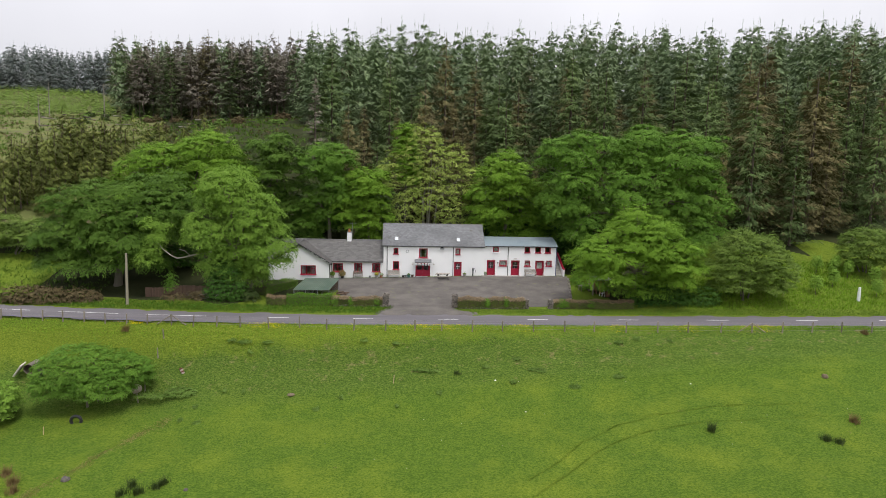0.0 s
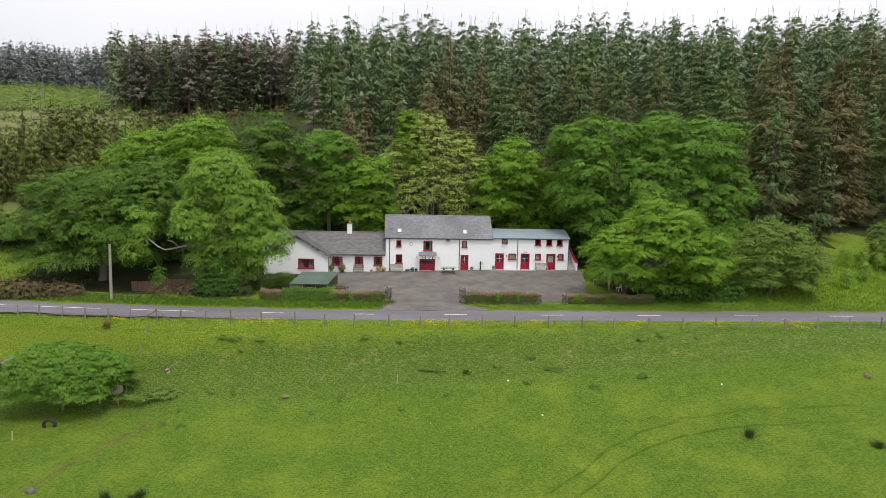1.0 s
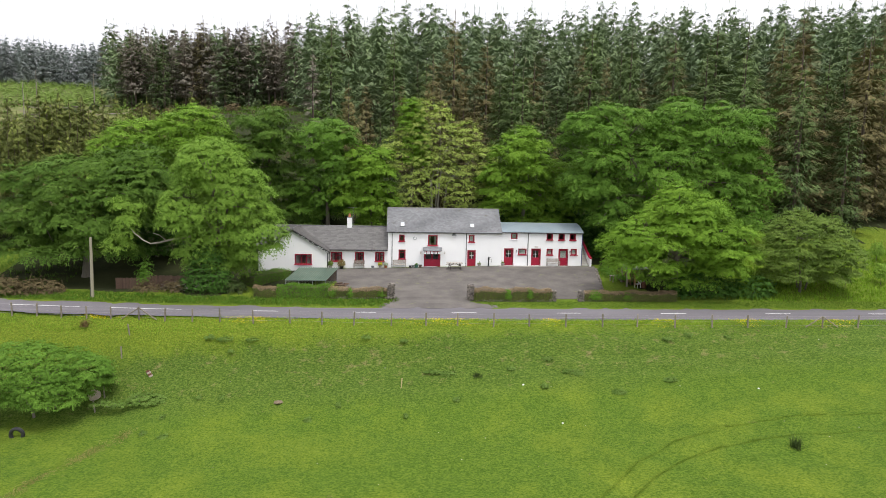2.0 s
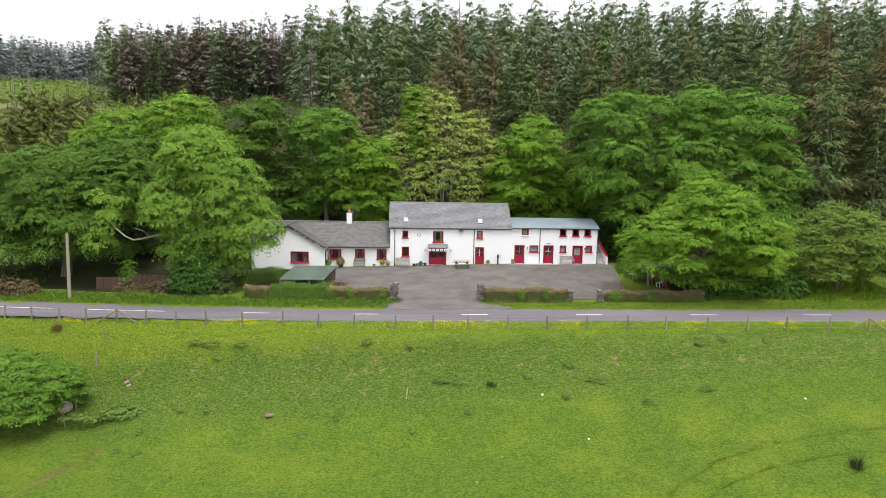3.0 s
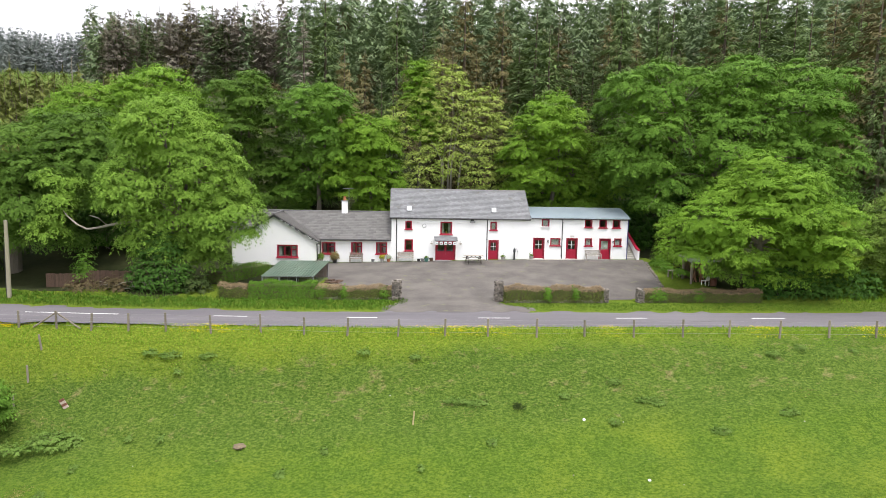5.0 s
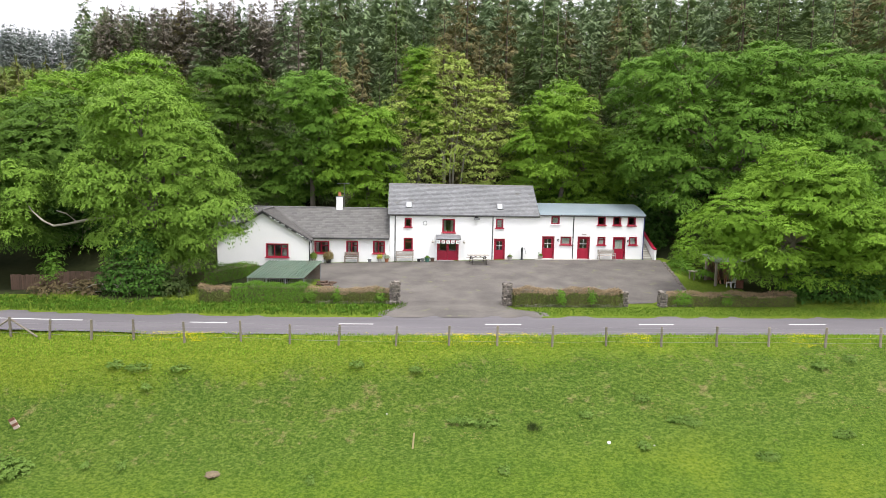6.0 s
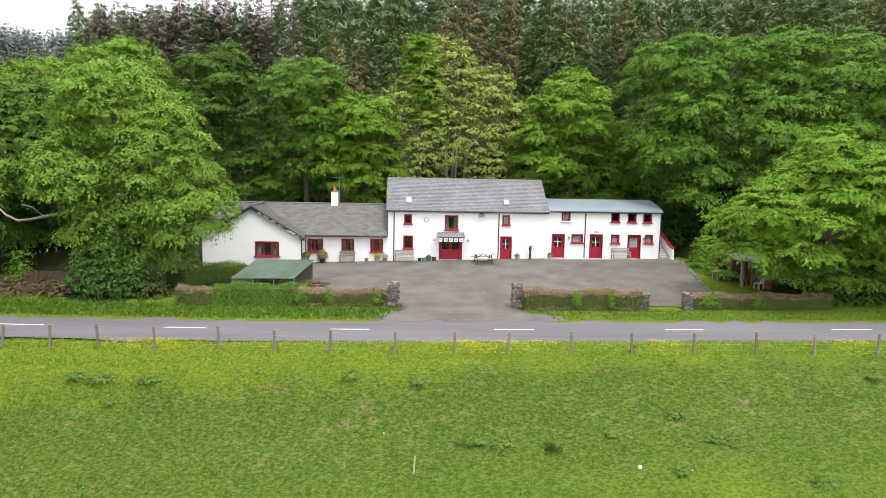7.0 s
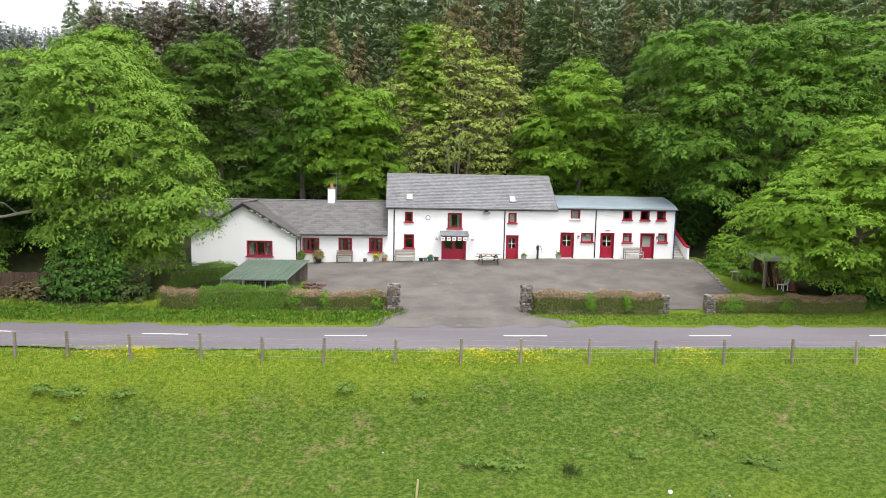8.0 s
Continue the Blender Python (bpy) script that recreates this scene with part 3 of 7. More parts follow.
def yard_mesh():
    ys = np.concatenate([np.arange(63.0, 67.2, 0.2), np.arange(67.2, 79.75, 0.5), [79.7]])
    s = np.linspace(0, 1, 40)
    verts = []
    for y in ys:
        a, b = float(yard_left(y)), float(yard_right(y))
        xs = a + (b - a) * s
        verts.append(np.stack([xs, np.full(40, y), ground_z(xs, np.full(40, y)) + 0.015 - 0.03 * ramp(63.7, 62.95, y)], 1))
    verts = np.concatenate(verts)
    i = (np.arange(len(ys) - 1)[:, None] * 40 + np.arange(39)[None, :]).ravel()
    me = np_mesh("yard", verts, np.stack([i, i + 1, i + 41, i + 40], 1))
    me.polygons.foreach_set("use_smooth", np.ones(len(i), bool))
    return me


tagged(place("yard", yard_mesh(), "yard"), "worn grey tarmac yard sloping from house to road", "yard", kind="structure")


# ---- houses ----
WALL_Y = 80.0


def wall_sheet(x0, x1, z0, z1, y, thick, holes):
    """A wall facing -y, with openings that go right through."""
    xs = sorted({x0, x1, *[h[0] for h in holes], *[h[1] for h in holes]})
    zs = sorted({z0, z1, *[h[2] for h in holes], *[h[3] for h in holes]})
    bm, seen = bmesh.new(), {}

    def vert(x, yy, z):
        key = (round(x, 4), round(yy, 4), round(z, 4))
        if key not in seen:
            seen[key] = bm.verts.new(key)
        return seen[key]

    def solid(i, j):
        if not (0 <= i < len(xs) - 1 and 0 <= j < len(zs) - 1):
            return False
        mx, mz = (xs[i] + xs[i + 1]) / 2, (zs[j] + zs[j + 1]) / 2
        return not any(h[0] < mx < h[1] and h[2] < mz < h[3] for h in holes)

    yb = y + thick
    for i in range(len(xs) - 1):
        for j in range(len(zs) - 1):
            if not solid(i, j):
                continue
            a, b, c, d = xs[i], xs[i + 1], zs[j], zs[j + 1]
            bm.faces.new([vert(*p) for p in ((a, y, c), (b, y, c), (b, y, d), (a, y, d))])
            bm.faces.new([vert(*p) for p in ((a, yb, d), (b, yb, d), (b, yb, c), (a, yb, c))])
            for di, dj, q in ((-1, 0, ((a, y, c), (a, y, d), (a, yb, d), (a, yb, c))), (1, 0, ((b, y, d), (b, y, c), (b, yb, c), (b, yb, d))),
                              (0, -1, ((b, y, c), (a, y, c), (a, yb, c), (b, yb, c))), (0, 1, ((a, y, d), (b, y, d), (b, yb, d), (a, yb, d)))):
                if not solid(i + di, j + dj):
                    bm.faces.new([vert(*p) for p in q])
    return bm


def window(parent, x0, x1, z0, z1, y=WALL_Y, style="plain", sill_colour="red_paint", blind=False, deep=0.09, drapes=False):
    """A timber window set back in its opening: frame, sill, panes, and a red painted surround."""
    f, yy = 0.075, y + deep
    rows = [(x0 - 0.004, x0 + f, yy, yy + 0.07, z0, z1), (x1 - f, x1 + 0.004, yy, yy + 0.07, z0, z1), (x0 + f, x1 - f, yy, yy + 0.07, z0, z0 + f), (x0 + f, x1 - f, yy, yy + 0.07, z1 - f, z1)]
    panes = [(x0 + f, x1 - f, z0 + f, z1 - f)]
    if style == "casement":
        mx = x0 + (x1 - x0) * 0.44
        tz = z0 + (z1 - z0) * 0.66
        rows += [(mx - 0.05, mx + 0.05, yy, yy + 0.06, z0 + f, z1 - f), (mx + 0.05, x1 - f, yy, yy + 0.06, tz - 0.04, tz + 0.04)]
        panes = [(x0 + f, mx - 0.05, z0 + f, z1 - f), (mx + 0.05, x1 - f, z0 + f, tz - 0.04), (mx + 0.05, x1 - f, tz + 0.04, z1 - f)]
    if style == "triple":
        a, b = x0 + (x1 - x0) * 0.36, x0 + (x1 - x0) * 0.69
        tz = z0 + (z1 - z0) * 0.66
        rows += [(a - 0.045, a + 0.045, yy, yy + 0.06, z0 + f, z1 - f), (b - 0.045, b + 0.045, yy, yy + 0.06, z0 + f, z1 - f), (b + 0.045, x1 - f, yy, yy + 0.06, tz - 0.04, tz + 0.04)]
        panes = [(x0 + f, a - 0.045, z0 + f, z1 - f), (a + 0.045, b - 0.045, z0 + f, z1 - f), (b + 0.045, x1 - f, z0 + f, tz - 0.04), (b + 0.045, x1 - f, tz + 0.04, z1 - f)]
    if style == "transom":
        tz = z0 + (z1 - z0) * 0.70
        rows += [(x0 + f, x1 - f, yy, yy + 0.06, tz - 0.03, tz + 0.03)]
        panes = [(x0 + f, x1 - f, z0 + f, tz - 0.03), (x0 + f, x1 - f, tz + 0.03, z1 - f)]
    w = part("window", boxes(*rows[:4], bevel=0.006), "red_paint", parent, "red-painted timber window frame")
    for row in rows[4:]:
        part("mullion", boxes(row, bevel=0.006), "red_paint", w)
    s = 0.07
    part("surround", boxes((x0 - s, x0, y - 0.012, y + deep, z0 - 0.02, z1 + s), (x1, x1 + s, y - 0.012, y + deep, z0 - 0.02, z1 + s), (x0, x1, y - 0.012, y + deep, z1, z1 + s)), "red_paint", w)
    part("sill", boxes((x0 - 0.16, x1 + 0.16, y - 0.10, y + deep + 0.02, z0 - 0.10, z0 + 0.004), bevel=0.012), sill_colour, w)
    for p in panes:
        g = part("pane", boxes((p[0], p[1], yy + 0.030, yy + 0.036, p[2], p[3])), "glass", w)
        g.visible_shadow = False
    if drapes:
        for a, b in ((x0 + f, x0 + f + 0.2 * (x1 - x0)), (x1 - f - 0.24 * (x1 - x0), x1 - f)):
            bm = bmesh.new()
            pr = [(a + (b - a) * i / 8, yy + 0.10 + 0.02 * (i % 2)) for i in range(9)]
            for (xa, ya), (xb, yb) in zip(pr, pr[1:]):
                bm.faces.new([bm.verts.new(q) for q in ((xa, ya, z0 + f), (xb, yb, z0 + f), (xb, yb, z1 - f), (xa, ya, z1 - f))])
            bmesh.ops.solidify(bm, geom=bm.faces[:], thickness=0.004)
            part("drape", bm, "blind", w, "pale gathered curtain")
        for i in range(4):
            xx = x0 + (x1 - x0) * (0.3 + 0.13 * i)
            part("ornament", boxes((xx - 0.035, xx + 0.035, yy + 0.075, yy + 0.11, z0 + f, z0 + f + 0.10 + 0.05 * (i % 3)), bevel=0.01), ("blind", "terracotta", "yellow_plant", "lead")[i], w)
    if blind:
        part("blind", boxes((x0 + f, x1 - f, yy + 0.045, yy + 0.055, z0 + f, z1 - f)), "blind", w, "pale lowered window blind")
    return w


def door(parent, x0, x1, z0, z1, y=WALL_Y, deep=0.12, light="cross", both=False, bright=False):
    """A red door in its frame, with glazing above a plain lower panel."""
    f, yy = 0.08, y + deep
    d = part("door", boxes((x0, x0 + f, yy, yy + 0.08, z0, z1), (x1 - f, x1, yy, yy + 0.08, z0, z1), (x0 + f, x1 - f, yy, yy + 0.08, z1 - f, z1), bevel=0.006), "red_paint", parent, "red-painted timber door and frame, shut")
    part("surround", boxes((x0 - 0.06, x0, y - 0.012, y + deep, z0, z1 + 0.06), (x1, x1 + 0.06, y - 0.012, y + deep, z0, z1 + 0.06), (x0, x1, y - 0.012, y + deep, z1, z1 + 0.06)), "red_paint", d)
    halves = [(x0 + f, (x0 + x1) / 2 - 0.004), ((x0 + x1) / 2 + 0.004, x1 - f)] if both else [(x0 + f, x1 - f)]
    for a, b in halves:
        gz0, gz1, m = z0 + (z1 - z0) * 0.48, z1 - f - 0.13, 0.11
        rows = [(a, a + m, yy + 0.02, yy + 0.065, z0 + 0.02, z1 - f), (b - m, b, yy + 0.02, yy + 0.065, z0 + 0.02, z1 - f),
                (a + m, b - m, yy + 0.02, yy + 0.065, z0 + 0.02, gz0), (a + m, b - m, yy + 0.02, yy + 0.065, gz1, z1 - f)]
        part("leaf", boxes(*rows, bevel=0.004), "red_paint", d)
        part("panel", boxes((a + m + 0.05, b - m - 0.05, yy + 0.008, yy + 0.02, z0 + 0.14, gz0 - 0.10), bevel=0.005), "red_paint", d)
        g = part("pane", boxes((a + m, b - m, yy + 0.040, yy + 0.046, gz0, gz1)), "glass", d)
        g.visible_shadow = False
        if light == "cross":
            mx, mz = (a + b) / 2, (gz0 + gz1) / 2
            part("glazing_bar", boxes((mx - 0.02, mx + 0.02, yy + 0.022, yy + 0.038, gz0, gz1), (a + m, mx - 0.02, yy + 0.022, yy + 0.038, mz - 0.02, mz + 0.02), (mx + 0.02, b - m, yy + 0.022, yy + 0.038, mz - 0.02, mz + 0.02)), "whitewash", d, "white cross-shaped glazing bars")
        if bright:
            part("blind", boxes((a + m, b - m, yy + 0.052, yy + 0.06, gz0, gz1)), "blind", d, "pale blind behind the glass")
    hx = halves[0][0] + 0.07
    bm = boxes((hx - 0.02, hx + 0.02, yy - 0.004, yy + 0.02, z0 + 0.95, z0 + 1.13), bevel=0.004)
    tube(bm, [(hx, yy, z0 + 1.06), (hx, yy - 0.04, z0 + 1.06), (hx + 0.10, yy - 0.045, z0 + 1.06)], [0.011, 0.011, 0.009], 6)
    part("handle", bm, "lead", d, "dull metal lever handle")
    part("threshold", boxes((x0 - 0.1, x1 + 0.1, y - 0.22, y + deep, z0 - 0.35, z0 - 0.005), bevel=0.012), "lead", d, "low grey stone door step")
    return d


def slated_slope(a, b, up, length, gauge, width, thick=0.014, seed=1, cover=None):
    """Slates on a slope from eave corner a to eave corner b; up is the unit way up the slope. cover(u, v) tells where slates lie."""
    r = random.Random(seed)
    a, b, up = Vector(a), Vector(b), Vector(up)
    run = (b - a).length
    along = (b - a).normalized()
    out = along.cross(up).normalized()
    verts, faces = [], []
    for row in range(int(length / gauge) + 1):
        v = row * gauge
        u = -width * (0.5 if row % 2 else 0.0)
        while u < run:
            u0, u1 = max(u, 0), min(u + width - 0.008, run)
            u += width
            if u1 - u0 < 0.05 or (cover and not cover((u0 + u1) / 2, v)):
                continue
            v1, lift, j = min(v + gauge * 1.25, length), 0.028 + r.uniform(-0.003, 0.006), r.uniform(-0.012, 0.012)
            k = len(verts)
            for uu, vv, h in ((u0, v + j, lift), (u1, v + j + r.uniform(-0.004, 0.004), lift), (u1, v1, 0.008), (u0, v1, 0.008)):
                verts.append(a + along * uu + up * vv + out * h)
            for uu in (u0, u1):
                verts.append(a + along * uu + up * (v + j) + out * (lift - thick))
            faces += [(k, k + 1, k + 2, k + 3), (k + 4, k + 5, k + 1, k)]
    return np_mesh("slates", np.array([tuple(v) for v in verts]), np.array(faces))


def roof_base(bm, a, b, up, length, thick=0.10):
    """A plain slab under the slates."""
    a, b, up = Vector(a), Vector(b), Vector(up)
    out = (b - a).normalized().cross(up).normalized()
    return prism(bm, [a, b, b + up * length, a + up * length], -out * thick)


def gutter(x0, x1, y, z, r=0.06):
    bm = bmesh.new()
    tube(bm, [(x0, y, z), (x1, y, z)], [r, r], 8)
    return bm


def downpipe(x, y, z0, z1):
    bm = bmesh.new()
    tube(bm, [(x, y - 0.05, z0), (x, y - 0.05, z1)], [0.04, 0.04], 8)
    for z in np.linspace(z0 + 0.4, z1 - 0.3, 3):
        box(bm, x - 0.06, x + 0.06, y - 0.055, y + 0.0, z - 0.02, z + 0.02)
    return bm


def skylight(parent, at, along, up, w=0.55, h=0.8):
    at, along, up = Vector(at), Vector(along), Vector(up)
    out = along.cross(up).normalized()
    bm = bmesh.new()
    for u0, u1, v0, v1 in ((0, w, 0, 0.07), (0, w, h - 0.07, h), (0, 0.07, 0.07, h - 0.07), (w - 0.07, w, 0.07, h - 0.07)):
        prism(bm, [at + along * u + up * v + out * 0.02 for u, v in ((u0, v0), (u1, v0), (u1, v1), (u0, v1))], out * 0.09)
    s = part("skylight", bm, "lead", parent, "grey metal-framed roof window")
    bm = prism(bmesh.new(), [at + along * u + up * v + out * 0.06 for u, v in ((0.07, 0.07), (w - 0.07, 0.07), (w - 0.07, h - 0.07), (0.07, h - 0.07))], out * 0.01)
    part("pane", bm, "sky_glass", s, "glossy pale pane with the sky's reflection put into its colour")


def sky_glass():
    m = bpy.data.materials.new("sky_glass")
    m.use_nodes = True
    b = m.node_tree.nodes["Principled BSDF"]
    # The opaque pale base colour carries the sky's reflection, besides the gloss.
    b.inputs["Base Color"].default_value, b.inputs["Roughness"].default_value, b.inputs["Specular IOR Level"].default_value = (0.55, 0.58, 0.6, 1), 0.12, 0.9
    return m


M["sky_glass"] = sky_glass()

# the two-storey house
MAIN = dict(x0=-2.25, x1=11.42, eave=4.58, ridge=7.35, ridge_y=83.3)
house = thing("house", "two-storey whitewashed stone farmhouse with slate roof and red joinery", "house", 0, 0, 0)
MAIN_WIN = [(-0.83, -0.32, 3.48, 4.21, "plain", False), (-0.89, -0.19, 1.33, 2.39, "transom", False), (2.64, 3.67, 3.0, 4.18, "plain", False), (7.62, 8.16, 3.48, 4.25, "plain", True)]
MAIN_DOOR = [(2.17, 4.06, 0.40, 2.27), (7.47, 8.38, 0.48, 2.42)]
holes = [w[:4] for w in MAIN_WIN] + MAIN_DOOR
part("wall", wall_sheet(MAIN["x0"], MAIN["x1"], -0.8, 4.62, WALL_Y, 0.5, holes), "whitewash", house, "rough whitewashed front wall")
bm = boxes((MAIN["x0"], MAIN["x1"], 86.2, 86.7, -0.8, 4.6), (MAIN["x0"] + 0.5, MAIN["x1"] - 0.5, 80.5, 86.2, 0.1, 0.3), (MAIN["x0"] + 0.5, MAIN["x1"] - 0.5, 80.5, 86.2, 2.55, 2.8), (MAIN["x0"] + 0.5, MAIN["x1"] - 0.5, 82.6, 82.7, 0.3, 2.55))
part("back_wall", bm, "interior", house)
for x0, x1 in ((MAIN["x0"], MAIN["x0"] + 0.5), (MAIN["x1"] - 0.5, MAIN["x1"])):
    part("gable_wall", prism(bmesh.new(), [(x0, 80.5, -0.8), (x0, 86.2, -0.8), (x0, 86.2, 4.6), (x0, 83.3, 7.2), (x0, 80.5, 4.85)], (x1 - x0, 0, 0)), "whitewash", house)
up = Vector((0, 83.3 - 79.86, 7.35 - 4.6))
UPM, LM = up.normalized(), up.length
bm = bmesh.new()
roof_base(bm, (-2.42, 79.86, 4.6), (11.62, 79.86, 4.6), UPM, LM)
roof_base(bm, (11.62, 86.74, 4.6), (-2.42, 86.74, 4.6), Vector((0, -UPM.y, UPM.z)), LM)
roof = part("roof", bm, "slate_dark", house)
tagged(part("slates", slated_slope((-2.42, 79.86, 4.6), (11.62, 79.86, 4.6), UPM, LM, 0.19, 0.28, seed=3), "slate", roof, "blue-grey roofing slates in level courses"), kind="stuff")
for i in range(31):
    x = -2.42 + i * 0.453
    part("ridge_tile", prism(bmesh.new(), [(x, 83.14, 7.27), (x, 83.3, 7.42), (x, 83.46, 7.27), (x, 83.3, 7.34)], (0.445, 0, 0)), "ridge_tile", roof)
part("gutter", gutter(-2.4, 11.6, 79.80, 4.55), "black_plastic", house, "black plastic gutter")
for x in (-1.75, 7.25):
    part("downpipe", downpipe(x, WALL_Y, float(base_z(x)) - 0.02, 4.5), "black_plastic", house, "black plastic downpipe")
for w in MAIN_WIN:
    window(house, *w[:4], style=w[4], blind=w[5], drapes=w[0] == 2.64)
door(house, *MAIN_DOOR[0], both=True, light="none")
door(house, *MAIN_DOOR[1], light="cross")
skylight(house, Vector((-0.78, 79.86, 4.6)) + UPM * 0.92 + Vector((0, 0, 0)), (1, 0, 0), UPM)
skylight(house, Vector((7.72, 79.86, 4.6)) + UPM * 0.84, (1, 0, 0), UPM)

# the low wing with its front gable
wing = thing("cottage_wing", "low whitewashed cottage wing with dark slate roof and front gable", "house")
WING_WIN = [(-8.99, -7.79, 0.95, 2.02), (-6.13, -5.18, 0.97, 2.05), (-3.70, -2.74, 0.99, 2.07)]
part("wall", wall_sheet(-9.45, -2.26, -0.8, 2.42, WALL_Y, 0.45, WING_WIN), "whitewash", wing, "whitewashed front wall of the wing")
part("back_wall", boxes((-17.6, -2.3, 86.0, 86.4, -0.8, 2.4), (-17.2, -2.3, 80.45, 86.0, 0.0, 0.15), (-9.0, -2.3, 82.4, 82.5, 0.15, 2.5)), "interior", wing)
part("end_wall", prism(bmesh.new(), [(-17.65, 80.0, -0.8), (-17.65, 86.0, -0.8), (-17.65, 86.0, 2.4), (-17.65, 83.3, 4.7), (-17.65, 80.0, 2.4)], (0.4, 0, 0)), "whitewash", wing)
GY0, GX0, GX1, GXM = 78.85, -17.35, -9.35, -13.35
GABLE_WIN = (-13.07, -11.24, 0.72, 1.86)
part("gable_front", wall_sheet(GX0, GX1, -0.9, 2.30, GY0, 0.4, [GABLE_WIN]), "whitewash", wing, "whitewashed gable wall")
part("gable_top", prism(bmesh.new(), [(GX0, GY0, 2.30), (GX1, GY0, 2.30), (GXM, GY0, 4.60)], (0, 0.4, 0)), "whitewash", wing)
part("gable_side", boxes((GX1 - 0.4, GX1, GY0 + 0.4, WALL_Y + 0.45, -0.9, 2.30), (GX0, GX0 + 0.4, GY0 + 0.4, WALL_Y, -0.9, 2.30), (GX0 + 0.4, GX1 - 0.4, 82.5, 82.6, -0.5, 2.4)), "whitewash", wing)
window(wing, *GABLE_WIN, y=GY0, style="triple", drapes=True)
for w in WING_WIN:
    window(wing, *w, style="casement", drapes=True)
up = Vector((0, 83.3 - 79.72, 4.95 - 2.40))
UPW, LW = up.normalized(), up.length
bm = bmesh.new()
roof_base(bm, (-17.95, 79.72, 2.40), (-2.27, 79.72, 2.40), UPW, LW)
roof_base(bm, (-2.27, 86.88, 2.40), (-17.95, 86.88, 2.40), Vector((0, -UPW.y, UPW.z)), LW)
wroof = part("roof", bm, "slate_dark", wing)
# the gable's own two slopes run back into the wing's roof
gup_r = Vector((GXM - (GX1 + 0.28), 0, 4.86 - 2.26))
UPG, LG = gup_r.normalized(), gup_r.length
bm = bmesh.new()
roof_base(bm, (GX1 + 0.28, 78.62, 2.26), (GX1 + 0.28, 83.2, 2.26), UPG, LG)
roof_base(bm, (GX0 - 0.28, 83.2, 2.26), (GX0 - 0.28, 78.62, 2.26), Vector((-UPG.x, 0, UPG.z)), LG)
groof = part("gable_roof", bm, "slate_dark", wing)


def gable_cover(u, v):
    return 78.62 + u < 79.72 + v * UPG.z / UPW.z * UPW.y + 0.25


tagged(part("slates", slated_slope((GX1 + 0.28, 78.62, 2.26), (GX1 + 0.28, 83.2, 2.26), UPG, LG, 0.23, 0.36, seed=7, cover=gable_cover), "slate_dark", groof, "dark grey slates on the gable's slope"), kind="stuff")
tagged(part("slates", slated_slope((GX0 - 0.28, 83.2, 2.26), (GX0 - 0.28, 78.62, 2.26), Vector((-UPG.x, 0, UPG.z)), LG, 0.23, 0.36, seed=8), "slate_dark", groof), kind="stuff")
for x, s in ((GX1 + 0.28, -1), (GX0 - 0.28, 1)):
    part("bargeboard", prism(bmesh.new(), [(x, 78.60, 2.20), (GXM, 78.60, 4.80), (GXM, 78.60, 4.60), (x, 78.60, 2.00)], (0, 0.035, 0)), "black_plastic", wing, "dark peeling bargeboard")
r9 = random.Random(9)
bm = bmesh.new()
for i in range(40):
    t = r9.uniform(0.04, 0.96)
    x, z = GX1 + 0.28 + (GXM - GX1 - 0.28) * t, 2.1 + 2.6 * t
    box(bm, x - r9.uniform(0.03, 0.12), x + r9.uniform(0.03, 0.12), 78.592, 78.60, z - 0.06, z + r9.uniform(-0.02, 0.05))
tagged(part("flaked_paint", bm, "whitewash", wing, "flakes of old white paint on the bargeboard"), kind="stuff")
bm = bmesh.new()
tube(bm, [(GXM, 78.62, 4.89), (GXM, 83.2, 4.97)], [0.09, 0.09], 6)
part("ridge", bm, "ridge_tile", wing)
bm = bmesh.new()
tube(bm, [(-17.95, 83.3, 4.96), (-2.27, 83.3, 4.96)], [0.09, 0.09], 6)
part("ridge", bm, "ridge_tile", wing)
part("gutter", gutter(-9.1, -2.3, 79.66, 2.36), "black_plastic", wing)
for x, y in ((GX1 + 0.02, GY0), (-8.98 - 0.2, WALL_Y)):
    part("downpipe", downpipe(x, y, -0.05, 2.28), "black_plastic", wing)
WING_SLATE = np_mesh("slate", [(0, 0, 0.03), (0.49, 0, 0.03), (0.49, 0.32 * UPW.y, 0.32 * UPW.z + 0.006), (0, 0.32 * UPW.y, 0.32 * UPW.z + 0.006), (0, 0, 0.012), (0.49, 0, 0.012)], [(0, 1, 2, 3), (4, 5, 1, 0)])
WING_SLATE.materials.append(M["slate_dark"])

# the chimney belongs to the wing
chimney = part("chimney", boxes((-7.42, -6.82, 83.0, 83.6, 4.5, 6.0), bevel=0.02), "whitewash", wing, "whitewashed chimney stack")
part("cap", boxes((-7.46, -6.78, 82.96, 83.64, 6.0, 6.08), bevel=0.015), "lead", chimney)
bm = bmesh.new()
tube(bm, [(-7.12, 83.3, 6.08), (-7.12, 83.3, 6.2), (-7.12, 83.3, 6.42), (-7.12, 83.3, 6.5)], [0.17, 0.15, 0.13, 0.16], 10)
part("pot", bm, "terracotta", chimney, "orange clay chimney pot")
bm = bmesh.new()
tube(bm, [(-6.70, 83.3, 4.7), (-6.70, 83.3, 7.35)], [0.022, 0.018], 6)
tube(bm, [(-7.35, 83.3, 7.28), (-6.2, 83.2, 7.32)], [0.014, 0.014], 5)
for i in range(7):
    x = -7.3 + i * 0.17
    tube(bm, [(x, 83.05, 7.29), (x, 83.55, 7.31)], [0.008, 0.008], 4)
part("aerial", bm, "lead", chimney, "thin metal television aerial on a pole")

